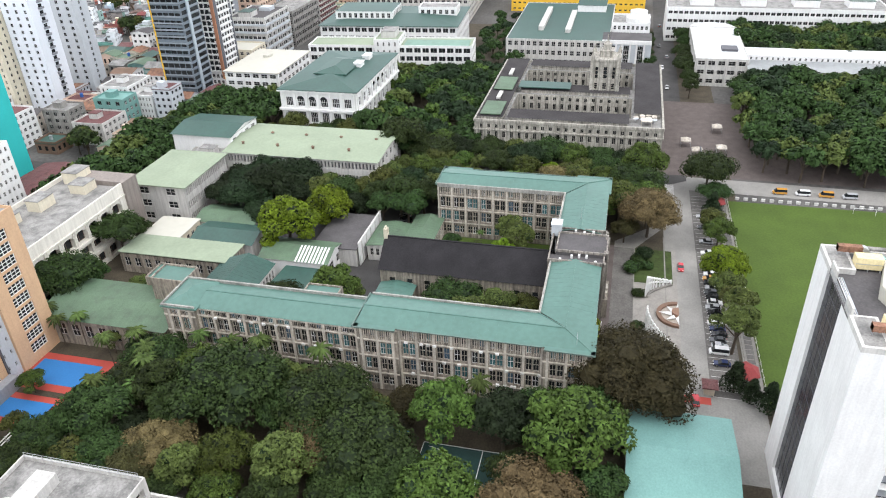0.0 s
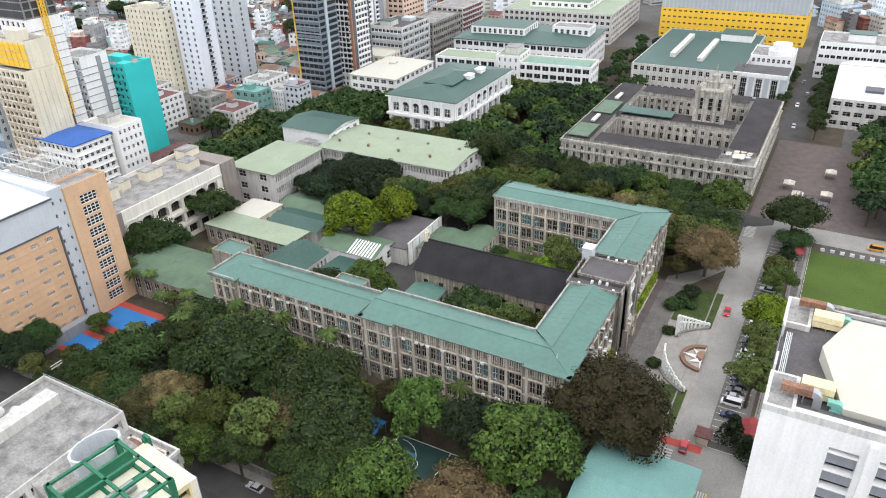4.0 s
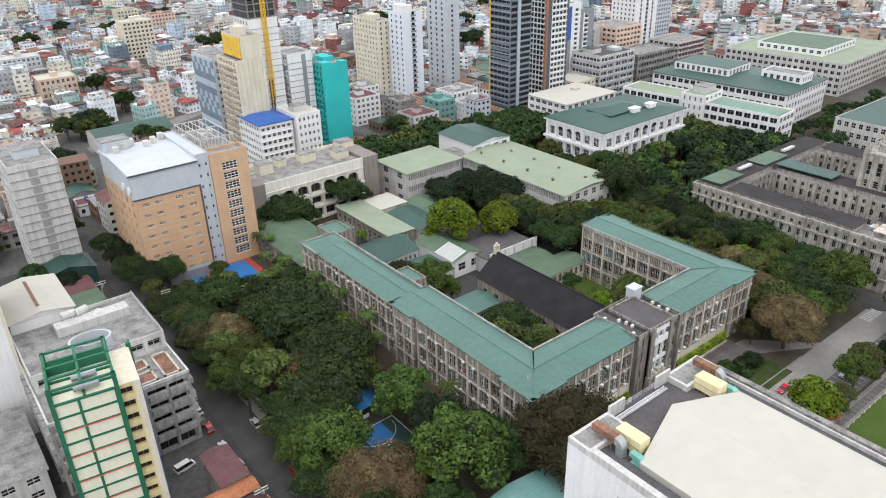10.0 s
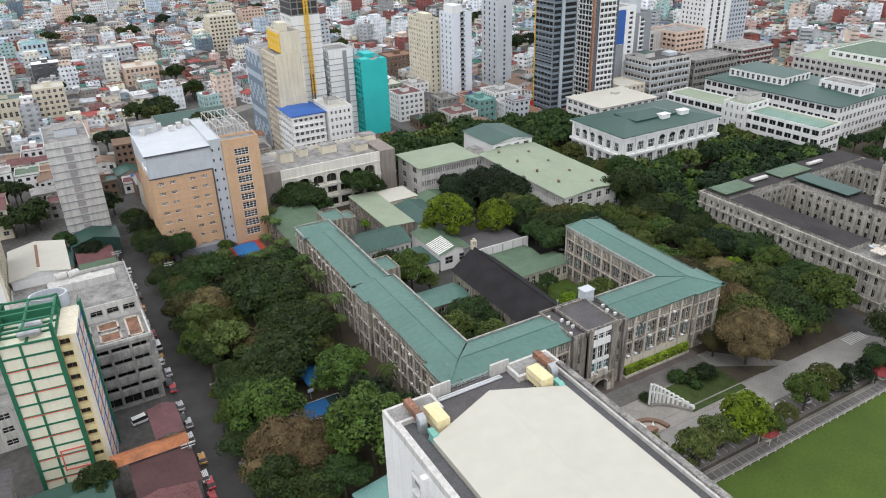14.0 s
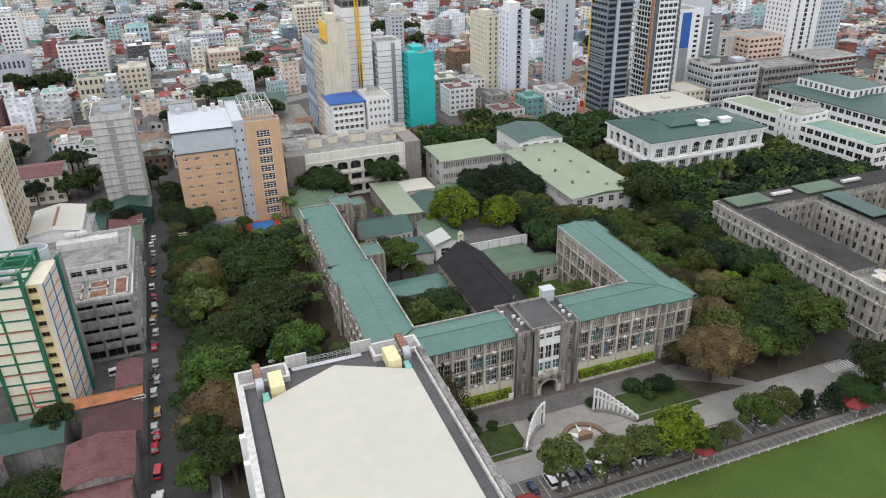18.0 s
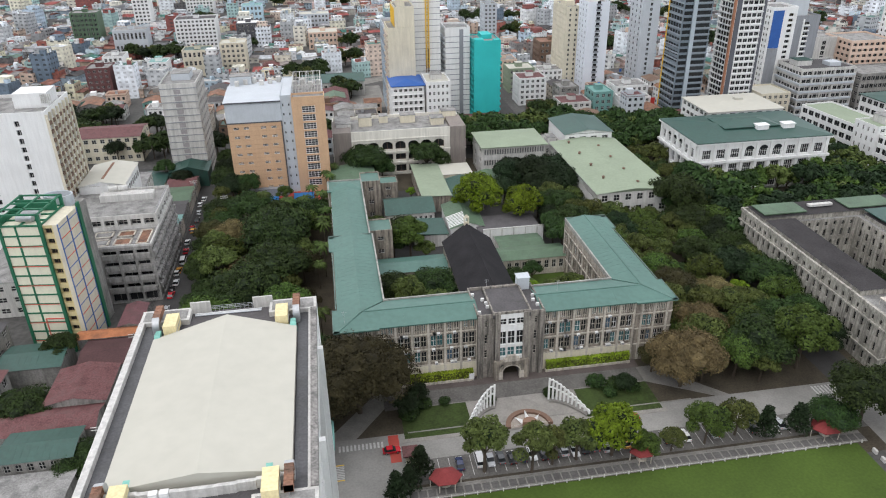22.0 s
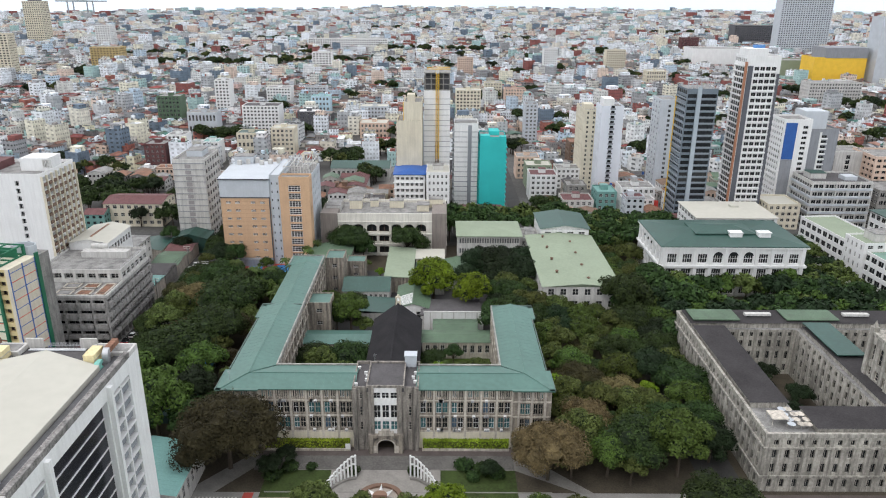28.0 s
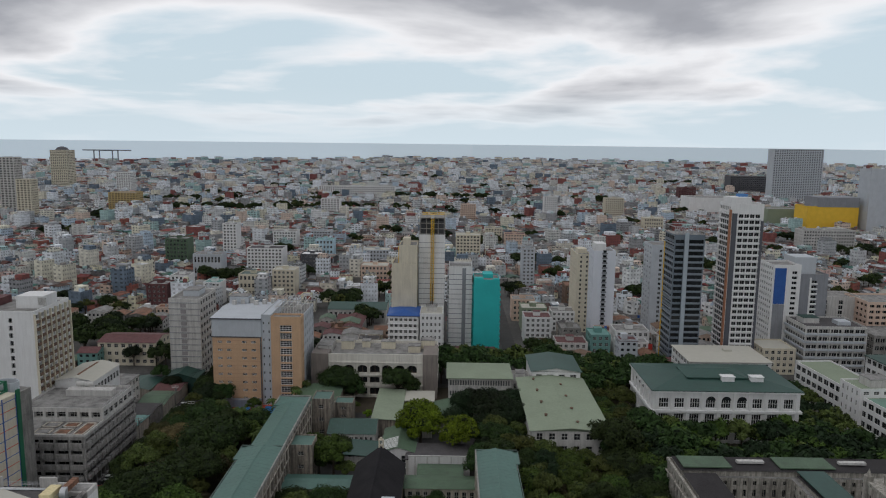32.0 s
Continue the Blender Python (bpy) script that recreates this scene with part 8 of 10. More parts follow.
shed_hall("red_roof_school", "low school block with a brick red roof", "building", -46, 262, -32, 296, 8, 1.8, WHITE_DIRTY, RED_ROOF, "y")
# landmarks far out over the town
FAR = (("far_glass_tower", "grey and white high-rise far over the town", -670, 930, -646, 952, 92, WHITE_DIRTY, 24), ("far_stone_tower", "cream and green high-rise far over the town", -626, 898, -604, 918, 60, CREAM, 17),
       ("far_dome_tower", "beige high-rise with a dark domed top", -937, 1560, -897, 1600, 92, CREAM, 24), ("far_white_tower", "plain white high-rise far over the town", -725, 1440, -693, 1470, 46, WHITE, 13),
       ("far_yellow_block", "ochre and red apartment block", -546, 1020, -500, 1050, 33, mat("ochre_paint", (0.45, 0.34, 0.16)), 9), ("far_long_school", "long white school range", -270, 1440, -100, 1460, 22, WHITE, 5),
       ("far_school", "white school block with blue end", -194, 1036, -162, 1054, 26, WHITE, 7), ("far_slab", "broad pale grey residential slab", 716, 1390, 822, 1420, 116, LIGHT_GREY, 32),
       ("far_yellow_mall", "golden yellow mall block with grey upper storeys", 542, 872, 616, 912, 37, YELLOW, 0), ("far_grey_tower", "plain pale grey high-rise", 622, 860, 652, 890, 92, LIGHT_GREY, 0),
       ("far_white_mall", "white and lime mall hall", 446, 1100, 536, 1150, 31, WHITE, 0), ("far_green_mall", "lime green mall hall", 512, 935, 582, 975, 27, GREEN_PALE, 0), ("far_office", "dark glazed office range", 742, 1690, 866, 1730, 44, DARK_GREY, 9))
for nm, lb, x0, y0, x1, y1, h, m, nr in FAR:
    nb = max(4, int((x1 - x0) / 5))
    th, A, B = tower(nm, lb, x0, y0, x1, y1, h, m, {"S": dict(n=nb, rows_n=nr, w=0.6, joined=True), "E": dict(n=6, rows_n=nr, w=0.6, joined=True)} if nr else {}, 1.0)
    if "dome" in nm:
        g = Geo()
        g.tube((0, 0, h), (0, 0, h + 6), 16, 11, 14), g.tube((0, 0, h + 6), (0, 0, h + 9), 11, 3, 14)
        part("dome", g, DARK_GREY, th)
    if "mall" in nm and "yellow" in nm:
        roof_box(th, -A + 14, -B - 0.5, A, B, h, h + 14, MID_GREY)
# harbour cranes and a lighthouse block at the bay
for x in (-1500, -1420):
    th = thing("harbour_crane", x, 2950, 0, "grey harbour gantry crane at the bay", "crane", group="harbour cranes")
    g = Geo()
    for dx in (-12, 12):
        g.box(dx - 2, -2, 0, dx + 2, 2, 70)
    part("legs", g, MID_GREY, th)
    g = Geo()
    g.box(-60, -2, 66, 70, 2, 71, 0, True)
    part("boom", g, MID_GREY, th)


def town_house(i, x, y, a, b, h, wall, roof, pitched):
    th = thing("town_house", x, y, 0, "small town house with %s walls and %s roof" % (wall[0], roof[0]), "house", crng.uniform(-4, 4), "town houses behind the campus")
    nr = max(1, int(h / 3.1))
    ns, nw = max(2, int(a * 2 / 2.8)), max(2, int(b * 2 / 3.2))
    g = Geo()
    for s in "SWEN":
        o, u, n, width = side(s, -a, -b, a, b)
        if s == "N":
            holed(g, o, u, n, width, 0, h, [], [])
            continue
        cols, rows = even(width, ns if s == "S" else nw, 0.5, 0.3), levels(0, h, nr, 0.3, 0.75)
        holed(g, o, u, n, width, 0, h, cols, rows, 0.25)
        windows(th, o, u, n, cols, rows, 0.25, GLASS, WHITE_DIRTY, (1, 1), True)
    part("wall", g, wall[1], th)
    g = Geo()
    if pitched:
        gable(g, -a, -b, a, b, h, 1.2 + crng.random(), crng.choice("xy"), 0.4, 0, 1)
        part("roof", g, [roof[1], wall[1]], th)
    else:
        g.box(-a - 0.15, -b - 0.15, h, a + 0.15, b + 0.15, h + 0.25, 0, True)
        part("roof", g, roof[1], th)
        g = Geo()
        for q in ((-a, -b, a, -b + 0.2), (-a, b - 0.2, a, b), (-a, -b, -a + 0.2, b), (a - 0.2, -b, a, b)):
            g.box(q[0], q[1], h + 0.25, q[2], q[3], h + 1.1)
        part("parapet", g, wall[1], th)
        if i % 2:
            g = Geo()
            u, v = crng.uniform(-0.4, 0.4) * a, crng.uniform(-0.4, 0.4) * b
            g.tube((u, v, h + 0.25), (u, v, h + 2.2), 0.8, 0.8, 10)
            part("water_tank", g, METAL if i % 4 == 1 else BLUE, th)
        else:
            g = Geo()
            u = crng.uniform(-0.3, 0.3) * a
            g.box(u - 1.6, -0.5, h + 0.25, u + 1.6, b * 0.7, h + 2.9)
            part("stair_house", g, wall[1], th)


crng = random.Random(21)
H_WALL = [("white", WHITE), ("stained white", WHITE_DIRTY), ("cream", CREAM), ("grey", CONC), ("pale grey", LIGHT_GREY), ("stained white", WHITE_DIRTY), ("brown", BROWN), ("stone", STONE_LIGHT), ("grey", CONC), ("white", WHITE), ("salmon", SALMON), ("pale aqua", AQUA)]
H_ROOF = [("grey concrete", CONC_DECK), ("dull red", RED_ROOF), ("dark green", GREEN_DARK), ("rusty", RUST), ("grey concrete", CONC_DECK), ("dark", ASPHALT_ROOF), ("faded green", GREEN_MID), ("dull red", RED_ROOF), ("brown", BROWN), ("rusty", RUST)]

# ---- forecourt: star monument, two stepped colonnades, hedges, parking and field edge ----
mo = thing("star_monument", -0.2, -22.8, 0.1, "half-round paved plinth with a white pointed star", "monument")
g = Geo()
for i in range(20):
    t0, t1 = math.pi * i / 20, math.pi * (i + 1) / 20
    c = [(math.cos(t) * r, math.sin(t) * r) for t, r in ((t0, 4.9), (t0, 6.1), (t1, 6.1), (t1, 4.9))]
    g.face([(*q, 0.8) for q in c]), g.face([(*c[1], 0), (*c[2], 0), (*c[2], 0.8), (*c[1], 0.8)]), g.face([(*c[3], 0), (*c[0], 0), (*c[0], 0.8), (*c[3], 0.8)])
for x in (-6.1, 4.9):
    g.face([(x, 0, 0), (x + 1.2, 0, 0), (x + 1.2, 0, 0.8), (x, 0, 0.8)])
part("ring_wall", g, mat("brown_granite", (0.17, 0.105, 0.075), var=0.2), mo, "brown granite ring wall")
g = Geo()
for i in range(5):
    t = math.pi * i / 4
    L = 5.6 if i % 2 == 0 else 4.7
    tip, l, r = (math.cos(t) * L, math.sin(t) * L), (math.cos(t + 0.39) * 2.0, math.sin(t + 0.39) * 2.0), (math.cos(t - 0.39) * 2.0, math.sin(t - 0.39) * 2.0)
    if i < 4:
        g.face([(*tip, 0.9), (*l, 0.5), (0, 0, 1.6)])
    if i > 0:
        g.face([(*r, 0.5), (*tip, 0.9), (0, 0, 1.6)])
part("star", g, WHITE, mo, "white raised star")
g, d = Geo(), Geo()
hub, disc = [(math.cos(math.pi * i / 14), math.sin(math.pi * i / 14)) for i in range(15)], Geo()
g.face([(x * 1.9, y * 1.9, 1.7) for x, y in hub])
for (x0, y0), (x1, y1) in zip(hub, hub[1:]):
    g.face([(x0 * 1.9, y0 * 1.9, 0.1), (x1 * 1.9, y1 * 1.9, 0.1), (x1 * 1.9, y1 * 1.9, 1.7), (x0 * 1.9, y0 * 1.9, 1.7)])
g.face([(-1.9, 0, 0.1), (1.9, 0, 0.1), (1.9, 0, 1.7), (-1.9, 0, 1.7)])
part("hub", g, mat("red_granite", (0.20, 0.12, 0.085), var=0.2), mo)
disc.face([(x * 4.9, y * 4.9, 0.16) for x, y in hub])
part("floor_disc", disc, mat("pale_paving", (0.33, 0.29, 0.25), var=0.2), mo)


def colonnade(sg):
    """White posts on a curved base, stepping down from the middle; each pair carries a short beam."""
    th = thing("colonnade", 0, 0, 0, "curved row of white posts stepping down in height", "colonnade", group="colonnades of the monument")
    n = 11
    pts = []
    for i in range(n):
        f = i / (n - 1)
        pts.append((sg * (7.4 + 8.6 * f ** 0.9), -13.6 - 7.6 * f ** 1.7, 7.4 - 5.8 * f))
    for i in range(n - 1):
        (x0, y0, _), (x1, y1, _) = pts[i], pts[i + 1]
        d = Vector((x1 - x0, y1 - y0)).normalized()
        nx, ny = -d.y * 0.9, d.x * 0.9
        base = Geo()
        base.face([(x0 + nx, y0 + ny, 0.7), (x0 - nx, y0 - ny, 0.7), (x1 - nx, y1 - ny, 0.7), (x1 + nx, y1 + ny, 0.7)])
        for sgn in (1, -1):
            base.face([(x0 + nx * sgn, y0 + ny * sgn, 0), (x1 + nx * sgn, y1 + ny * sgn, 0), (x1 + nx * sgn, y1 + ny * sgn, 0.7), (x0 + nx * sgn, y0 + ny * sgn, 0.7)])
        part("base_block", base, PAVE, th)
    for i in range(n):
        x, y, h = pts[i]
        g = Geo()
        g.box(x - 0.22, y - 0.22, 0.6, x + 0.22, y + 0.22, h)
        part("post", g, WHITE, th)
        if i < n - 1:
            x1, y1, _ = pts[i + 1]
            for zz in (h - 0.45, h * 0.62):
                g = Geo()
                g.tube((x, y, zz), (x1, y1, zz), 0.24, 0.24, 4)
                part("beam", g, WHITE, th)


colonnade(-1)
colonnade(1)
# hedges along the facade
for x0, x1 in ((-35, -10.5), (10.5, 35)):
    th = thing("hedge", (x0 + x1) / 2, -0.6, 0.0, "bright green clipped hedge along the wall", "hedge", group="hedges along the facade")
    g = Geo()
    w = (x1 - x0) / 2
    g.box(-w, -0.5, 0.8, w, 0.5, 3.0, 1)
    hr = random.Random(5)
    for k in range(1500):
        x, zz, yy = hr.uniform(-w, w), hr.uniform(0.9, 3.4), hr.choice((-0.55, -0.4, 0.0, 0.3))
        if yy > -0.3:
            zz = hr.uniform(3.0, 3.5)
        p = Vector((x, yy + hr.uniform(-0.15, 0.15), zz))
        n = Vector((hr.gauss(0, 0.5), -0.8 + hr.gauss(0, 0.4), hr.gauss(0.5, 0.5))).normalized()
        a = n.orthogonal().normalized() * 0.26
        b = n.cross(a) * 0.8
        g.face([p - a, p - b, p + a, p + b], 0)
    part("foliage", g, [leaf_mat("hedge_leaf", (0.17, 0.25, 0.02)) if not bpy.data.materials.get("hedge_leaf") else bpy.data.materials["hedge_leaf"], LEAF_OLIVE], th)
    g = Geo()
    g.box(-w - 0.2, -0.8, 0, w + 0.2, 0.8, 0.8)
    part("planter", g, STONE_LIGHT, th, "stone planter")
# white notice stand by the door
th = thing("notice_stand", -11.0, -1.6, 0, "white notice board on legs by the door", "notice board")
g = Geo()
g.box(-0.7, -0.08, 0.9, 0.7, 0.08, 2.6, 0, True)
part("board", g, WHITE, th)
for sx in (-0.6, 0.6):
    g = Geo()
    g.tube((sx, 0, 0), (sx, 0, 0.9), 0.06, 0.06, 6)
    part("leg", g, METAL, th)


def kerb(name, x0, y0, x1, y1):
    g = Geo()
    g.box(x0, y0, 0, x1, y1, 0.18)
    return tagged(part(name, g, PAVE), "pale worn concrete kerb", "kerb", kind="structure")


kerb("kerb_north", -31, -19.8, 45, -19.4)
kerb("kerb_lawn_left", -32.2, -10.3, -13, -10.0)
kerb("kerb_lawn_right", 13, -10.3, 36.2, -10.0)
kerb("kerb_parking", -33, -38.9, 80, -38.5)
g = Geo()
for i in range(44):
    x = -33 + i * 2.6
    g.box(x, -36.6, 0.05, x + 0.14, -30.0, 0.062)
tagged(part("bay_line", g, WHITE_DIRTY), "white parking bay lines", "line", kind="structure")
g = Geo()
for i in range(12):
    g.box(-48.5 + i * 0.95, -23.6, 0.056, -48.0 + i * 0.95, -21.6, 0.066)
for i in range(9):
    g.box(79 + i * 1.0, -24, 0.06, 79.5 + i * 1.0, -20.5, 0.07)
tagged(part("crossing_line", g, WHITE_DIRTY), "white painted crossing stripes", "line", kind="structure")
g = Geo()
g.box(-36.2, -29.4, 0.056, -33.6, -19.8, 0.064)
tagged(part("crossing_red", g, COURT_RED), "red painted speed table", "line", kind="structure")
g = Geo()
for i in range(10):
    g.box(-50.6, -33.2 + i * 0.55, 0.056, -47.4, -32.9 + i * 0.55, 0.066, 1 if i in (0, 9) else 0)
tagged(part("crossing_yellow", g, [WHITE_DIRTY, YELLOW]), "white and yellow crossing bars", "line", kind="structure")
# slatted covers and white posts along the walkway
for i in range(54):
    g = Geo()
    g.box(-33 + i * 2.1, -41.6, 0.13, -31.3 + i * 2.1, -39.6, 0.2)
    if i == 0:
        me = g.mesh("slab", [mat("dark_grating", (0.11, 0.105, 0.10), var=0.3)])
        ox = 0
    ob = new("slab", me)
    ob.matrix_basis = pose(i * 2.1, 0, 0)
    ob.parent = bpy.data.objects["walkway_field"]
fe = thing("field_fence", 0, -42.7, 0, "low white field fence with posts and a rail", "fence")
for i in range(38):
    g = Geo()
    g.box(-33 + i * 3, -0.12, 0, -32.76 + i * 3, 0.12, 0.9)
    part("post", g, WHITE_DIRTY, fe)
g = Geo()
g.tube((-33, 0, 0.7), (79, 0, 0.7), 0.05, 0.05, 5)
part("rail", g, WHITE_DIRTY, fe)
for i in range(17):
    g = Geo()
    g.box(78.6, -95 + i * 3 + 42.7, 0.0, 79.2, -93.6 + i * 3 + 42.7, 1.0)
    part("end_panel", g, WHITE_DIRTY, fe)


def hut(x, y, s, label):
    """An open shelter with a six-sided dark red roof."""
    th = thing("shelter", x, y, 0, label, "shelter", group="red-roofed shelters")
    g = Geo()
    R = 3.6 * s
    c = [(math.cos(math.pi / 3 * k) * R, math.sin(math.pi / 3 * k) * R * 0.8) for k in range(6)]
    for k in range(6):
        p, q = c[k], c[(k + 1) % 6]
        g.face([(*p, 2.7), (*q, 2.7), (q[0] * 0.25, q[1] * 0.25, 4.3), (p[0] * 0.25, p[1] * 0.25, 4.3)])
        g.face([(*p, 2.5), (*q, 2.5), (*q, 2.7), (*p, 2.7)])
    g.face([(p[0] * 0.25, p[1] * 0.25, 4.3) for p in c])
    part("roof", g, mat("maroon_tile", (0.22, 0.04, 0.04), var=0.2) if not bpy.data.materials.get("maroon_tile") else bpy.data.materials["maroon_tile"], th)
    for k in range(6):
        g = Geo()
        g.tube((c[k][0] * 0.9, c[k][1] * 0.9, 0), (c[k][0] * 0.9, c[k][1] * 0.9, 2.6), 0.12, 0.12, 6)
        part("post", g, STONE_LIGHT, th)
    g = Geo()
    g.tube((0, 0, 0), (0, 0, 0.5), 1.2, 1.2, 10)
    part("bench", g, STONE_LIGHT, th)


hut(-24.5, -38.5, 1.1, "six-sided shelter with a dark red roof by the field")
hut(23.0, -38.5, 0.9, "six-sided shelter with a dark red roof by the field")
hut(71.0, -38.3, 1.15, "six-sided shelter with a dark red roof by the field")
th = thing("guard_post", -31.5, -29.0, 0, "small guard post with a red roof by the junction", "guard post")
g = Geo()
g.box(-1.2, -1.2, 0, 1.2, 1.2, 2.5)
part("wall", g, CREAM, th)
g = Geo()
hip(g, -1.2, -1.2, 1.2, 1.2, 2.8, 0.9, 0.7)
part("roof", g, RED_ROOF, th)


# cars
PAINT = {}


def paint(nm, c):
    if nm not in PAINT:
        PAINT[nm] = mat("car_paint_" + nm, c, rough=0.25, var=0.04, bump=0.0, spec=0.6)
    return PAINT[nm]


def car(x, y, rz, colour, c, kind="car", L=4.4):
    """A car: shaped body with sloped glasshouse, wheels with rims, lamps."""
    th = thing("parked_car", x, y, 0.06, "%s parked %s" % (colour, "van on the asphalt" if kind == "van" else "car on the asphalt"), "car", rz, "parked cars")
    w, h0, h1 = 0.88, 0.85, 1.45
    if kind == "van":
        L, h0, h1, w = 5.0, 1.1, 2.1, 0.95
    g = Geo()
    hl = L / 2
    prof = [(-hl, 0.35), (-hl, h0 * 0.92), (-hl + 0.15, h0), (hl - 1.2 if kind != "van" else hl - 0.5, h0), (hl - 0.1, h0 * 0.8), (hl, 0.35)]
    for sg in (-1, 1):
        pts = [(x2, sg * w, z2) for x2, z2 in prof]
        g.face(pts if sg < 0 else pts[::-1])
    for (xa, za), (xb, zb) in zip(prof, prof[1:] + prof[:1]):
        g.face([(xa, w, za), (xb, w, zb), (xb, -w, zb), (xa, -w, za)][::-1])
    part("body", g, paint(colour, c), th)
    g = Geo()
    if kind == "van":
        cab = [(-hl + 0.1, h0), (-hl + 0.2, h1), (hl - 1.3, h1), (hl - 0.55, h0)]
    else:
        cab = [(-hl + 0.35, h0), (-hl + 0.95, h1), (hl - 2.0, h1), (hl - 1.2, h0)]
    wi = w * 0.82
    for sg in (-1, 1):
        p = [(cab[0][0], sg * w * 0.96, cab[0][1]), (cab[1][0], sg * wi, cab[1][1]), (cab[2][0], sg * wi, cab[2][1]), (cab[3][0], sg * w * 0.96, cab[3][1])]
        g.face(p if sg > 0 else p[::-1])
    for (xa, za), (xb, zb) in ((cab[0], cab[1]), (cab[2], cab[3])):
        wa, wb = (w * 0.96 if za == h0 else wi), (w * 0.96 if zb == h0 else wi)
        g.face([(xa, wa, za), (xb, wb, zb), (xb, -wb, zb), (xa, -wa, za)][::-1])
    part("window", g, GLASS, th, "dark car windows")
    g = Geo()
    g.box(cab[1][0] - 0.03, -wi - 0.02, h1 - 0.03, cab[2][0] + 0.03, wi + 0.02, h1 + 0.04, 0, True)
    part("roof", g, paint(colour, c), th)
    for sx in (-1, 1):
        for sg in (-1, 1):
            wh = Geo()
            wh.tube((sx * (hl - 0.85), sg * (w - 0.2), 0.32), (sx * (hl - 0.85), sg * (w + 0.02), 0.32), 0.32, 0.32, 12)
            wheel = part("wheel", wh, TYRE, th)
            r = Geo()
            r.tube((sx * (hl - 0.85), sg * (w + 0.02), 0.32), (sx * (hl - 0.85), sg * (w + 0.035), 0.32), 0.19, 0.17, 10)
            part("rim", r, METAL, wheel)
    for sg in (-1, 1):
        g = Geo()
        g.box(hl - 0.12, sg * 0.6 - 0.18, 0.55, hl + 0.01, sg * 0.6 + 0.18, 0.72, 0, True)
        part("headlight", g, WHITE, th)
        g = Geo()
        g.box(-hl - 0.01, sg * 0.62 - 0.14, 0.6, -hl + 0.05, sg * 0.62 + 0.14, 0.8, 0, True)
        part("tail_light", g, RED, th)
    return th


COLS = {"white": (0.7, 0.7, 0.7), "black": (0.02, 0.02, 0.022), "silver": (0.4, 0.41, 0.42), "dark grey": (0.08, 0.085, 0.09), "navy": (0.02, 0.03, 0.08), "red": (0.45, 0.02, 0.03), "amber": (0.5, 0.25, 0.05)}
ORDER = ["white", "silver", "dark grey", "black", "navy", "white", "black", "black", "silver", "white", "black", "dark grey", "silver", "black", "amber", "white", "black"]
base_cars = {}


def put_car(colour, x, y, rz, kind="car"):
    key = (colour, kind)
    if key not in base_cars:
        base_cars[key] = car(x, y, rz, colour, COLS[colour], kind)
        return base_cars[key]
    return copy_thing(base_cars[key], pose(x, y, 0.06, 0, 0, rz))


put_car("white", -15.4, -32.6, 90, "van")
for i, c in enumerate(ORDER[1:]):
    put_car(c, -12.8 + i * 2.6, -33.0 + 0.3 * math.sin(i * 2.1), 90 if i % 4 else -90)
put_car("navy", -20.2, -33.0, 90)
for x, c in ((31.5, "black"), (36.5, "white"), (44, "silver"), (54, "dark grey"), (62, "silver")):
    put_car(c, x, -33.2, 90)
put_car("red", -35.7, -25.6, 2)
put_car("red", 26, -24.4, 180)
for i, (y, c) in enumerate(((-20, "white"), (-13, "silver"), (-5, "white"), (4, "black"), (14, "red"), (22, "white"), (30, "red"), (38, "white"), (47, "black"), (56, "silver"), (66, "black"), (78, "white"), (90, "dark grey"), (103, "white"), (116, "red"), (128, "silver"), (140, "white"))):
    put_car(c, -102.3 if i % 3 else -91.6, y, 90)
put_car("red", -92.2, 33, 88, "van")
put_car("white", -112, 52, 10, "van")
put_car("silver", -93, 20, 92)
for i in range(5):
    put_car(("black", "silver", "dark grey", "black", "white")[i], 34 + i * 2.6, 68 + i * 0.8, 70)
for i, (x, y) in enumerate(((240, -22), (262, -25), (285, -21), (310, -26), (205, -24), (335, -22))):
    put_car(("white", "silver", "black")[i % 3], x, y, 0 if i % 2 else 180)
for i in range(4):
    put_car(("amber", "white", "amber", "silver")[i], 86.5, -62 - i * 8, 92, "van")
# goal frames on the field
for y in (-88,):
    th = thing("goal_frame", 74.0, y, 0.1, "white football goal frame", "goal")
    for q in ((0, -3.6, 0, 0, -3.6, 2.4), (0, 3.6, 0, 0, 3.6, 2.4), (0, -3.6, 2.4, 0, 3.6, 2.4)):
        g = Geo()
        g.tube(q[:3], q[3:], 0.07, 0.07, 6)
        part("post" if q[0:3] != q[3:6] and q[2] == 0 else "crossbar", g, WHITE, th)
# white antennas and small air conditioners on the stone hall
ar = random.Random(11)
for i in range(46):
    x = ar.choice([-33.75 + 4.43 * k for k in range(6)] + [11.2 + 4.43 * k for k in range(6)]) + ar.uniform(-0.8, 0.8)
    z = ar.choice((5.9, 10.4, 15.4))
    th = thing("air_conditioner", x, 0.25, z, "white window air conditioner on the stone facade", "air conditioner", group="air conditioners on the facade")
    g = Geo()
    g.box(-0.42, -0.55, 0, 0.42, 0.3, 0.55, 0, True)
    part("casing", g, WHITE if i % 3 else WHITE_DIRTY, th)
    g = Geo()
    g.box(-0.34, -0.57, 0.06, 0.34, -0.55, 0.48, 0, True)
    part("grille", g, MID_GREY, th)
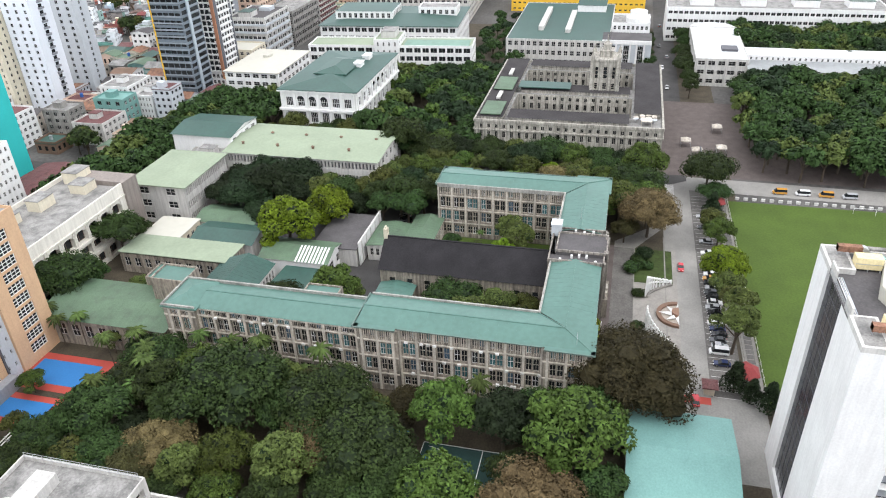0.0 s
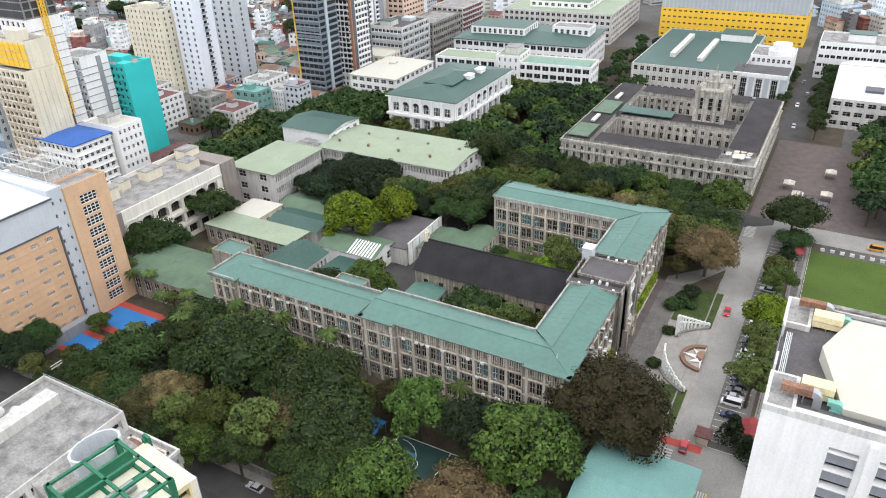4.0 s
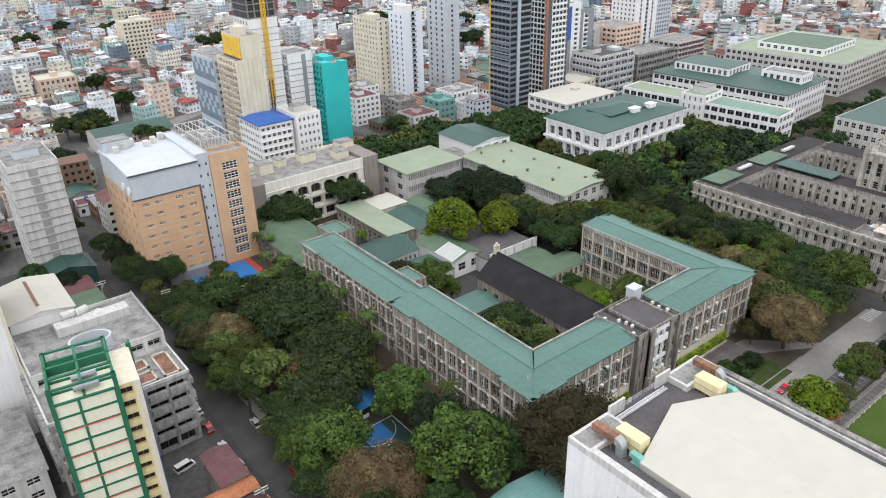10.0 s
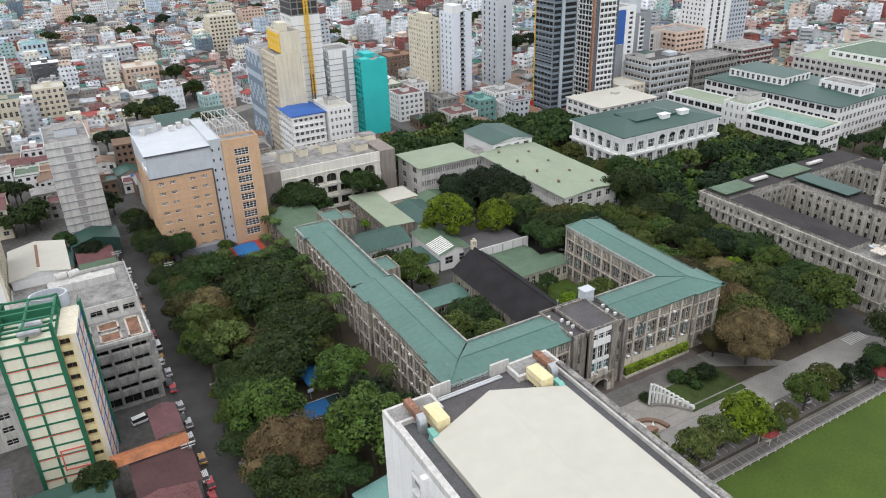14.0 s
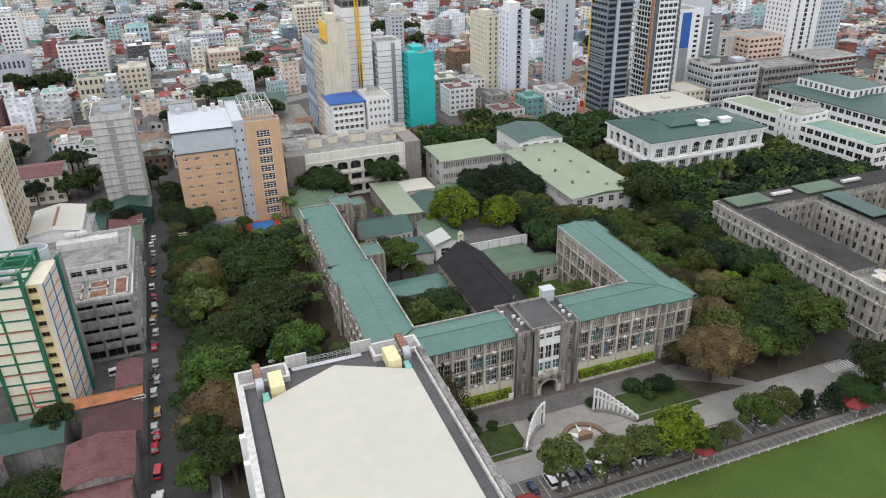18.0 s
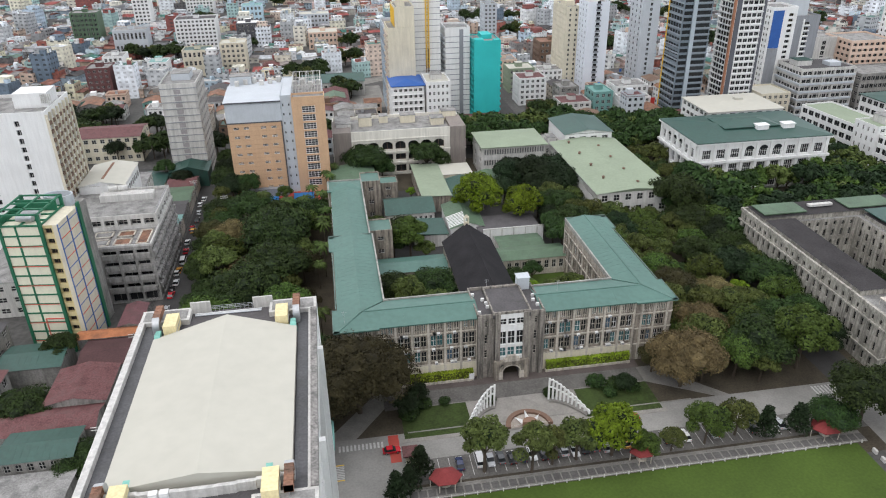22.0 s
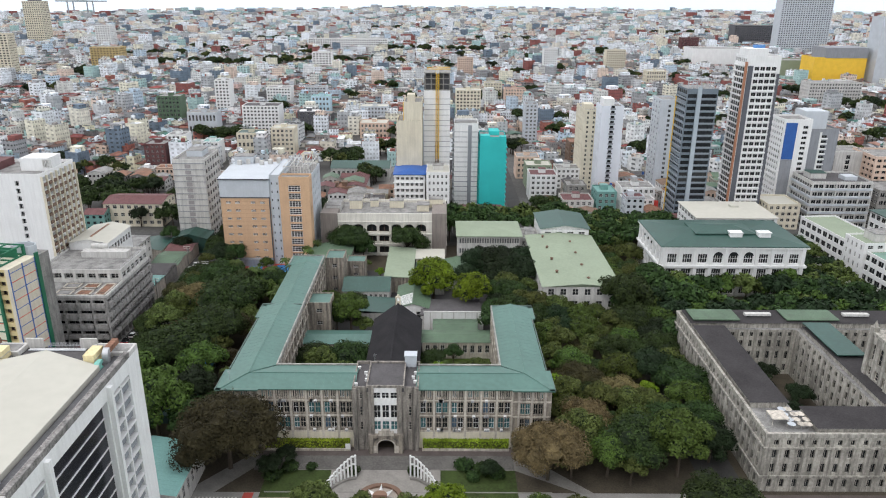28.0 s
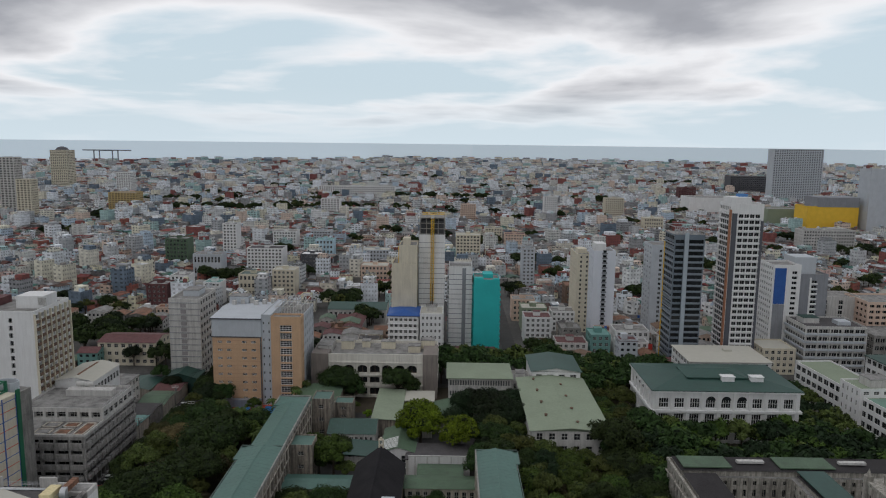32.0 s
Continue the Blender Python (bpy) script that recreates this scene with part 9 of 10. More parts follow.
for i in range(40):
    y = 12 + (i % 20) * 1.9 + ar.uniform(-0.4, 0.4) if i < 26 else 58 + (i - 26) * 3.4
    z = ar.choice((5.6, 10.3, 15.2))
    th = thing("air_conditioner", -45.9 if i < 26 else -45.8, y, z, "white window air conditioner on the stone facade", "air conditioner", -90, "air conditioners on the facade")
    g = Geo()
    g.box(-0.42, -0.3, 0, 0.42, 0.3, 0.55, 0, True)
    part("casing", g, WHITE if i % 2 else WHITE_DIRTY, th)
for x, y in ((-5.6, 4), (-5.6, 6), (-6.2, 8), (-8.4, 1.5), (8.2, 3), (8.2, 8), (7.6, 5.5), (-8.4, 11)):
    th = thing("condenser", x, y, 19.8 if abs(x) > 5.2 else 21.0, "white condenser unit on the entrance roof", "condenser", group="condensers on the entrance roof")
    g = Geo()
    g.box(-0.45, -0.3, 0, 0.45, 0.3, 0.8)
    part("casing", g, WHITE, th)
for x, y, h in ((-44.5, 3.5, 3.6), (15, 7, 5.0), (-4, 12.8, 4.0)):
    th = thing("aerial", x, y, 19.9, "thin metal aerial on the roof", "aerial", group="aerials on the hall")
    g = Geo()
    g.tube((0, 0, 0), (0, 0, h), 0.06, 0.03, 6)
    part("mast", g, METAL, th)
    g = Geo()
    for k in range(4):
        g.tube((-0.6 + 0.1 * k, 0, h - 0.3 - 0.3 * k), (0.6 - 0.1 * k, 0, h - 0.3 - 0.3 * k), 0.025, 0.025, 4)
    part("elements", g, METAL, th)

# cars along the side street
crs = random.Random(5)
y = -88.0
while y < 150:
    if crs.random() < 0.78:
        put_car(crs.choice(("white", "white", "silver", "red", "black" if "black" in COLS else "silver", "amber")), -101.6 + crs.uniform(-0.3, 0.3), y, 90 + crs.uniform(-4, 4), "van" if crs.random() < 0.25 else "car")
    y += crs.uniform(6.5, 10.5)

# ---- the town beyond ----
def palette_mat(name, stops, windows_on=False, rough=0.85, var=0.18):
    """One material for many houses: each house takes its own paint from a row of colours, tinted blue for distant haze;
    far walls carry their rows of windows.
    """
    m = bpy.data.materials.new(name)
    m.use_nodes = True
    n, l = m.node_tree.nodes, m.node_tree.links
    b = n["Principled BSDF"]
    b.inputs["Roughness"].default_value = rough
    b.inputs["Specular IOR Level"].default_value = 0.2
    g = n.new("ShaderNodeNewGeometry")
    r = n.new("ShaderNodeValToRGB")
    r.color_ramp.interpolation = 'CONSTANT'
    els = r.color_ramp.elements
    while len(els) < len(stops):
        els.new(0.5)
    for i, c in enumerate(stops):
        els[i].position = i / len(stops)
        # cooled towards blue: the haze of distance is put into the base colour
        els[i].color = (c[0] * 0.88, c[1] * 0.92, c[2] * 0.97, 1)
    l.new(g.outputs["Random Per Island"], r.inputs[0])
    ns = n.new("ShaderNodeTexNoise")
    ns.inputs["Scale"].default_value = 0.25
    ns.inputs["Detail"].default_value = 6
    l.new(g.outputs["Position"], ns.inputs["Vector"])
    mr = n.new("ShaderNodeMapRange")
    mr.inputs["From Min"].default_value, mr.inputs["From Max"].default_value = 0.3, 0.7
    mr.inputs["To Min"].default_value, mr.inputs["To Max"].default_value = 1 - var * 1.6, 1 + var
    l.new(ns.outputs["Fac"], mr.inputs["Value"])
    sc = n.new("ShaderNodeVectorMath")
    sc.operation = 'SCALE'
    l.new(r.outputs[0], sc.inputs[0])
    l.new(mr.outputs[0], sc.inputs["Scale"])
    out = sc.outputs[0]
    if windows_on:
        sp = n.new("ShaderNodeSeparateXYZ")
        l.new(g.outputs["Position"], sp.inputs[0])
        ad = n.new("ShaderNodeMath")
        ad.operation = 'ADD'
        l.new(sp.outputs["X"], ad.inputs[0])
        l.new(sp.outputs["Y"], ad.inputs[1])
        masks = []
        def pick(k, lo, hi):
            mk = n.new("ShaderNodeMath")
            mk.operation = 'MULTIPLY'
            mk.inputs[1].default_value = k
            l.new(g.outputs["Random Per Island"], mk.inputs[0])
            fk = n.new("ShaderNodeMath")
            fk.operation = 'FRACT'
            l.new(mk.outputs[0], fk.inputs[0])
            rk = n.new("ShaderNodeMapRange")
            rk.inputs["To Min"].default_value, rk.inputs["To Max"].default_value = lo, hi
            l.new(fk.outputs[0], rk.inputs["Value"])
            return rk.outputs[0]
        for src, period, lo, hi in ((ad.outputs[0], pick(37.3, 2.2, 4.6), 0.3, 0.75), (sp.outputs["Z"], pick(53.9, 2.8, 3.5), 0.38, 0.78)):
            dv = n.new("ShaderNodeMath")
            dv.operation = 'DIVIDE'
            l.new(period, dv.inputs[1])
            l.new(src, dv.inputs[0])
            fr = n.new("ShaderNodeMath")
            fr.operation = 'FRACT'
            l.new(dv.outputs[0], fr.inputs[0])
            a = n.new("ShaderNodeMath")
            a.operation = 'GREATER_THAN'
            a.inputs[1].default_value = lo
            c = n.new("ShaderNodeMath")
            c.operation = 'LESS_THAN'
            c.inputs[1].default_value = hi
            l.new(fr.outputs[0], a.inputs[0])
            l.new(fr.outputs[0], c.inputs[0])
            mu = n.new("ShaderNodeMath")
            mu.operation = 'MULTIPLY'
            l.new(a.outputs[0], mu.inputs[0])
            l.new(c.outputs[0], mu.inputs[1])
            masks.append(mu.outputs[0])
        mm = n.new("ShaderNodeMath")
        mm.operation = 'MULTIPLY'
        l.new(masks[0], mm.inputs[0])
        l.new(masks[1], mm.inputs[1])
        mx = n.new("ShaderNodeMixRGB")
        mx.inputs[2].default_value = (0.05, 0.055, 0.06, 1)
        some = n.new("ShaderNodeMath")
        some.operation = 'MULTIPLY'
        l.new(mm.outputs[0], some.inputs[0])
        l.new(pick(91.7, 0.35, 1.0), some.inputs[1])
        l.new(some.outputs[0], mx.inputs[0])
        l.new(out, mx.inputs[1])
        out = mx.outputs[0]
    l.new(out, b.inputs["Base Color"])
    return m


WALLS = [(0.81, 0.796, 0.769), (0.459, 0.446, 0.419), (0.675, 0.608, 0.486), (0.27, 0.257, 0.243), (0.86, 0.86, 0.86), (0.54, 0.486, 0.419), (0.324, 0.284, 0.257), (0.756, 0.702, 0.608), (0.378, 0.446, 0.486), (0.608, 0.446, 0.338),
         (0.176, 0.162, 0.155), (0.86, 0.86, 0.86), (0.405, 0.567, 0.499), (0.54, 0.54, 0.527), (0.378, 0.135, 0.101), (0.837, 0.756, 0.54), (0.297, 0.27, 0.25), (0.648, 0.743, 0.783), (0.729, 0.513, 0.446), (0.86, 0.86, 0.86)]
BLOCKS = [(0.848, 0.848, 0.837), (0.7, 0.678, 0.615), (0.784, 0.721, 0.562), (0.488, 0.488, 0.477), (0.88, 0.88, 0.88), (0.551, 0.636, 0.7), (0.827, 0.806, 0.763), (0.36, 0.35, 0.339), (0.763, 0.594, 0.477), (0.869, 0.869, 0.859),
          (0.424, 0.572, 0.53), (0.636, 0.625, 0.604), (0.297, 0.106, 0.09), (0.806, 0.742, 0.615), (0.88, 0.88, 0.859), (0.17, 0.212, 0.254)]
ROOFS = [(0.15, 0.072, 0.058), (0.195, 0.055, 0.049), (0.169, 0.163, 0.156), (0.338, 0.325, 0.312), (0.247, 0.111, 0.078), (0.058, 0.15, 0.117), (0.111, 0.072, 0.058), (0.442, 0.442, 0.436), (0.273, 0.15, 0.111), (0.091, 0.088, 0.086),
         (0.221, 0.195, 0.176), (0.143, 0.058, 0.052), (0.598, 0.585, 0.559), (0.117, 0.169, 0.13), (0.299, 0.078, 0.065), (0.156, 0.104, 0.085), (0.39, 0.364, 0.325), (0.072, 0.065, 0.062), (0.26, 0.221, 0.195), (0.754, 0.754, 0.741)]
DECKS = [(0.405, 0.392, 0.378), (0.216, 0.209, 0.203), (0.567, 0.553, 0.527), (0.297, 0.29, 0.27), (0.121, 0.119, 0.115), (0.675, 0.661, 0.634), (0.189, 0.095, 0.074), (0.365, 0.351, 0.324), (0.095, 0.176, 0.142), (0.486, 0.459, 0.419)]
TOWN_WALL = palette_mat("town_walls", WALLS, True)
BLOCK_WALL = palette_mat("town_block_walls", BLOCKS, True)
TOWN_ROOF = palette_mat("town_roofs", ROOFS, var=0.3)
TOWN_DECK = palette_mat("town_decks", DECKS, var=0.3)
crng = random.Random(21)
FREE = [(-168, -300, 200, 194), (196, -160, 420, 194), (56.5, 190, 65, 430), (-60, 322, 12, 352), (-32, 276, -8, 322)]


def clear_of(x, y, r):
    for x0, y0, x1, y1 in FREE + KEEP_OUT:
        if x0 - r < x < x1 + r and y0 - r < y < y1 + r:
            return False
    return True


def in_sight(x, y):
    """Ground that comes into view at some time: ahead of the flight, wider to the right close by."""
    dx, dy = x - 10, y + 178
    d = math.hypot(dx, dy)
    a = math.degrees(math.atan2(dx, dy))
    return -38 < a < 36 or (d < 1500 and -60 < a < 70) or (d < 900 and -70 < a < 100)


def far_town(name, y0, y1, x0, x1, cell, hmin, hmax, tall, keep=None):
    """A carpet of small houses in bent rows: low sheet-roofed ones, flat-roofed ones with stair houses, and scattered taller blocks."""
    wl, bl, pr, dk = Geo(), Geo(), Geo(), Geo()
    plots = []
    ny, nx = int((y1 - y0) / cell), int((x1 - x0) / cell)
    for j in range(ny):
        for i in range(nx):
            if i % 7 == 6 or j % 5 == 4:
                continue
            u, v = x0 + (i + 0.5 + (j // 5 % 5) * 1.7) * cell, y0 + (j + 0.5) * cell
            x = u + 0.9 * cell * math.sin(v * 0.021 + 1.3) + 1.3 * cell * math.sin(v * 0.0061) + crng.uniform(-0.13, 0.13) * cell
            y = v + 0.9 * cell * math.sin(u * 0.0173) + 1.2 * cell * math.sin(u * 0.0049 + 0.7) + crng.uniform(-0.12, 0.12) * cell
            if not in_sight(x, y) or (keep and not keep(x, y)) or not clear_of(x, y, cell * 0.6) or crng.random() < 0.05:
                continue
            if crng.random() < tall:
                plots.append((x, y, cell * crng.uniform(0.46, 0.72), cell * crng.uniform(0.44, 0.62), 2))
                continue
            a, b = cell * crng.uniform(0.40, 0.56), cell * crng.uniform(0.40, 0.56)
            kind = 0 if crng.random() < 0.62 else 1
            if cell < 17 and crng.random() < 0.6:
                f = crng.uniform(0.35, 0.65)
                if crng.random() < 0.5:
                    plots += [(x - a * (1 - f), y, a * f, b, kind), (x + a * f, y + crng.uniform(-0.8, 0.8), a * (1 - f) * 0.97, b * crng.uniform(0.7, 1), 0)]
                else:
                    plots += [(x, y - b * (1 - f), a, b * f, kind), (x + crng.uniform(-0.8, 0.8), y + b * f, a * crng.uniform(0.7, 1), b * (1 - f) * 0.97, 0)]
            else:
                plots.append((x, y, a, b, kind))
    for x, y, a, b, kind in plots:
        h = (crng.uniform(hmin, hmin + (hmax - hmin) * 0.55), crng.uniform(hmin + (hmax - hmin) * 0.35, hmax * 1.15), crng.uniform(hmax * 1.1, hmax * 2.3))[kind]
        turn = crng.uniform(-0.12, 0.12) + 0.35 * math.sin(x * 0.0031 + y * 0.0013) + 0.2 * math.sin(x * 0.004) + 0.15 * math.cos(y * 0.005)
        c, s = math.cos(turn), math.sin(turn)

        def T(u, v, z):
            return (x + u * c - v * s, y + u * s + v * c, z)

        def prism(g, u0, v0, u1, v1, z0, z1, top=False):
            k = len(g.v)
            g.v += [T(u0, v0, z0), T(u1, v0, z0), T(u1, v1, z0), T(u0, v1, z0), T(u0, v0, z1), T(u1, v0, z1), T(u1, v1, z1), T(u0, v1, z1)]
            fs = [(k, k + 1, k + 5, k + 4), (k + 1, k + 2, k + 6, k + 5), (k + 2, k + 3, k + 7, k + 6), (k + 3, k, k + 4, k + 7)] + ([(k + 4, k + 5, k + 6, k + 7)] if top else [])
            g.f += fs
            g.m += [0] * len(fs)
        w = bl if kind == 2 or (kind == 1 and crng.random() < 0.35) else wl
        prism(w, -a, -b, a, b, 0, h)
        if kind == 0:
            k = len(pr.v)
            e, p, q = crng.uniform(0.6, 1.7), a * 1.08 + 0.2, b * 1.08 + 0.2
            if crng.random() < 0.25:              # a lean-to sheet
                pr.v += [T(-p, -q, h), T(p, -q, h), T(p, q, h + e * 0.7), T(-p, q, h + e * 0.7)]
                pr.f.append((k, k + 1, k + 2, k + 3))
                pr.m.append(0)
            elif crng.random() < 0.5:
                pr.v += [T(-p, -q, h), T(p, -q, h), T(p, q, h), T(-p, q, h), T(-p, 0, h + e), T(p, 0, h + e)]
                pr.f += [(k, k + 1, k + 5, k + 4), (k + 2, k + 3, k + 4, k + 5), (k, k + 4, k + 3), (k + 1, k + 2, k + 5)]
                pr.m += [0] * 4
            else:
                pr.v += [T(-p, q, h), T(-p, -q, h), T(p, -q, h), T(p, q, h), T(0, q, h + e), T(0, -q, h + e)]
                pr.f += [(k, k + 1, k + 5, k + 4), (k + 2, k + 3, k + 4, k + 5), (k, k + 4, k + 3), (k + 1, k + 2, k + 5)]
                pr.m += [0] * 4
            continue
        k = len(dk.v)
        z = h - 0.7                               # the deck lies behind a parapet
        dk.v += [T(-a, -b, z), T(a, -b, z), T(a, b, z), T(-a, b, z)]
        dk.f.append((k, k + 1, k + 2, k + 3))
        dk.m.append(0)
        if cell < 25:
            for _ in range(crng.randint(0, 3) if kind == 1 else crng.randint(1, 4)):
                u, v, r2 = crng.uniform(-0.6, 0.6) * a, crng.uniform(-0.6, 0.6) * b, crng.uniform(0.5, 1.9)
                prism(w if crng.random() < 0.6 else wl, u - r2, v - r2 * 0.8, u + r2, v + r2 * 0.8, z, h + crng.uniform(0.6, 2.8), True)
            if kind == 2 and crng.random() < 0.5:     # a set-back upper storey
                prism(w, -a * 0.75, -b * 0.3, a * 0.6, b * 0.9, z, h + 3.0, True)
    th = thing(name, 0, 0, 0, "carpet of small many-coloured town houses with sheet metal roofs", "town houses", kind="stuff")
    for nm, g, m in (("walls", wl, TOWN_WALL), ("block_walls", bl, BLOCK_WALL), ("roofs", pr, TOWN_ROOF), ("decks", dk, TOWN_DECK)):
        part(nm, g, m, th, kind="stuff")


sheet("road_market", [(-62, 320), (-40, 322), (-6, 342), (14, 352), (30, 356), (30, 364), (8, 360), (-16, 352), (-48, 334), (-62, 331)], 0.06, PAVE, "grey concrete road past the market hall")
sheet("road_market_yard", rect(-31, 276, -9, 330), 0.055, PAVE, "grey concrete car yard behind the arcade")
sheet("road_town", rect(56.5, 192, 65, 440), 0.06, ASPHALT, "narrow asphalt street running off into the town")
# pockets of trees left between the houses
CLUMPS = []
for _ in range(400):
    x, y = crng.uniform(-260, 420), 204 + 520 * crng.random() ** 1.4
    if len(CLUMPS) < 46 and in_sight(x, y) and clear_of(x, y, 7.5):
        CLUMPS.append((x, y))
        KEEP_OUT.append((x - 8, y - 8, x + 8, y + 8))
# longer belts of trees: middle, half length and half depth, number
for cx, cy, rx, ry, n in ((-414, 1085, 55, 16, 12), (-300, 1080, 60, 14, 12), (-170, 1140, 120, 22, 24), (40, 1400, 70, 26, 18), (-60, 1420, 50, 20, 10), (-525, 1257, 50, 20, 9), (71, 678, 16, 12, 4), (306, 923, 26, 16, 6),
                          (496, 640, 34, 26, 12), (454, 762, 24, 20, 7), (741, 2086, 90, 40, 14), (-529, 904, 40, 14, 7), (-170, 442, 16, 10, 5), (-190, 245, 34, 26, 14), (-35, 300, 7, 5, 2), (-45, 355, 18, 8, 5), (271, 530, 20, 16, 5),
                          (-380, 1700, 90, 30, 14), (230, 1750, 120, 30, 16), (-60, 2250, 140, 40, 16)):
    KEEP_OUT.append((cx - rx, cy - ry, cx + rx, cy + ry))
    bw = random.Random(cx)
    CLUMPS += [(cx + bw.uniform(-rx, rx), cy + bw.uniform(-ry, ry)) for _ in range(n)]
crn2 = random.Random(8)
for _ in range(46):                      # tree-lined plots farther out
    x, y = crn2.uniform(-560, 900), crn2.uniform(640, 1450)
    if in_sight(x, y) and clear_of(x, y, 9):
        for k in range(crn2.randint(1, 3)):
            CLUMPS.append((x + k * 11, y + crn2.uniform(-3, 3)))
        KEEP_OUT.append((x - 8, y - 8, x + 8 + k * 11, y + 8))

count_h = 0
for j in range(10):
    for i in range(49):
        x, y = -234 + i * 12.6 + crng.uniform(-1.2, 1.2) + 4 * math.sin(j * 1.3), 199 + j * 12.4 + crng.uniform(-1.2, 1.2) + 3 * math.sin(i * 0.5)
        if i % 7 == 6 or not in_sight(x, y) or not clear_of(x, y, 6.0) or crng.random() < 0.03 or count_h >= 290:
            continue
        hh = crng.uniform(4.2, 9.5) * (1.8 if crng.random() < 0.10 else 1)
        town_house(count_h, x, y, crng.uniform(4.8, 6.4), crng.uniform(4.8, 6.6), hh, crng.choice(H_WALL), crng.choice(H_ROOF), crng.random() < 0.62)
        count_h += 1
KEEP_OUT += [(-240, 190, 385, 322)]
far_town("near_town_houses", 322, 620, -520, 900, 10.4, 3.4, 10.0, 0.07)
far_town("near_town_houses", 194, 322, -520, -240, 10.4, 3.4, 9.0, 0.05)
far_town("near_town_houses", 194, 322, 385, 900, 12.0, 4, 11, 0.10)
far_town("near_town_houses", -100, 194, 425, 900, 15.0, 6, 13, 0.1)
far_town("near_town_houses", -150, 194, -420, -170, 12.0, 4, 9.5, 0.06)
far_town("far_town_houses", 620, 1500, -900, 1300, 12.2, 3.4, 9.5, 0.075)
far_town("far_town_houses", 1500, 2900, -1700, 1500, 17, 4, 11, 0.08)
far_town("far_town_houses", 2900, 4850, -3400, 3100, 27, 6, 13, 0.10, lambda x, y: y < 3350 + max(0, (x + 1900) * 0.75) if x < -500 else True)

# ---- trees ----
rng = random.Random(7)


def leaf_cards(g, c, r, count, size, up=0.35, squash=0.8, r_in=0.82):
    """Bent leaf sprays over a lobe, facing outwards with a good deal of scatter."""
    for _ in range(count):
        while True:
            d = Vector((rng.gauss(0, 1), rng.gauss(0, 1), rng.gauss(0, 1)))
            if d.length > 0.1:
                d.normalize()
                if d.z > -0.35 - rng.random() * 0.3:
                    break
        p = Vector(c) + Vector((d.x * r, d.y * r, d.z * r * squash)) * rng.uniform(r_in, 1.08)
        n = (d + Vector((rng.gauss(0, 0.45), rng.gauss(0, 0.45), rng.gauss(0, 0.45) + up))).normalized()
        a = n.orthogonal().normalized()
        a.rotate(Matrix.Rotation(rng.uniform(0, 6.28), 3, n))
        b = n.cross(a)
        s = size * rng.uniform(0.6, 1.3)
        a, b = a * s, b * s * rng.uniform(0.6, 1.0)
        k = len(g.v)
        g.v += [tuple(p - a * 0.6 - n * s * 0.25), tuple(p + a * 0.35 - b), tuple(p + a * 0.4 + b)]
        g.f.append((k, k + 1, k + 2))
        g.m.append(0)


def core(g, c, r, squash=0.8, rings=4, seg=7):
    """A lumpy inner filler; its darker leaf colour stands in for shade inside the crown."""
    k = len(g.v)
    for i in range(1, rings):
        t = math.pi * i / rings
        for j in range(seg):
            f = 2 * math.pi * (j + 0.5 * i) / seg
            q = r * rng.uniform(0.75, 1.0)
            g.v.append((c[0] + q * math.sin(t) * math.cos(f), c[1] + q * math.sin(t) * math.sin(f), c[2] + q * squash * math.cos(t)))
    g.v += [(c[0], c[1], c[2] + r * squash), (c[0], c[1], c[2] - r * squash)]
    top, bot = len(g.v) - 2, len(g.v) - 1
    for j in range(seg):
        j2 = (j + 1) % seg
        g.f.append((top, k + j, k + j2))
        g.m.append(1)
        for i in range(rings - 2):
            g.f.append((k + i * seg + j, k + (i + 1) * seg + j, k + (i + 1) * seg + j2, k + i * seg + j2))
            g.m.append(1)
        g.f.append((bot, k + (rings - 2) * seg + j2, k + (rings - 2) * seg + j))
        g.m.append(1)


def tree(label, leaf, h=13.0, r=6.0, lobes=16, cards=120, size=0.4, flat=0.55, open_=0.0, plain=False):
    """A broad tree: tapered trunk, forked limbs, a crown of many leaf sprays in uneven lobes."""
    th = thing("tree", 0, 0, 0, label, "tree")
    t = Geo()
    fork = h * 0.38
    t.tube((0, 0, -0.3), (0.15, 0.1, fork), 0.42, 0.3, 8, 0, False)
    g = Geo()
    for i in range(lobes):
        ang = i * 2.399 + rng.uniform(-0.4, 0.4)
        rad = r * math.sqrt((i + 0.4) / lobes) * rng.uniform(0.72, 0.92)
        top = h - r * 0.35
        z = top - (rad / r) ** 2 * r * flat + rng.uniform(-0.9, 0.7)
        lr = r * rng.uniform(0.26, 0.42)
        c = (rad * math.cos(ang), rad * math.sin(ang), z)
        if i % 2 == 0:
            t.tube((0.15, 0.1, fork - 0.3), (c[0] * 0.55, c[1] * 0.55, (fork + z) / 2 + 0.4), 0.22, 0.12, 5, 0, False)
            t.tube((c[0] * 0.55, c[1] * 0.55, (fork + z) / 2 + 0.4), c, 0.12, 0.05, 5, 0, False)
        if rng.random() > open_:
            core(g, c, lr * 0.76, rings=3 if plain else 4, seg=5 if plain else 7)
        leaf_cards(g, c, lr, int(cards * 2.6), size)
    part("trunk", t, BARK, th)
    # filler in dark leaf colour paints crown shade; brown and tan crowns keep theirs
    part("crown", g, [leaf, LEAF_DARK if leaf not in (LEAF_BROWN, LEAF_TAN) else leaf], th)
    return th


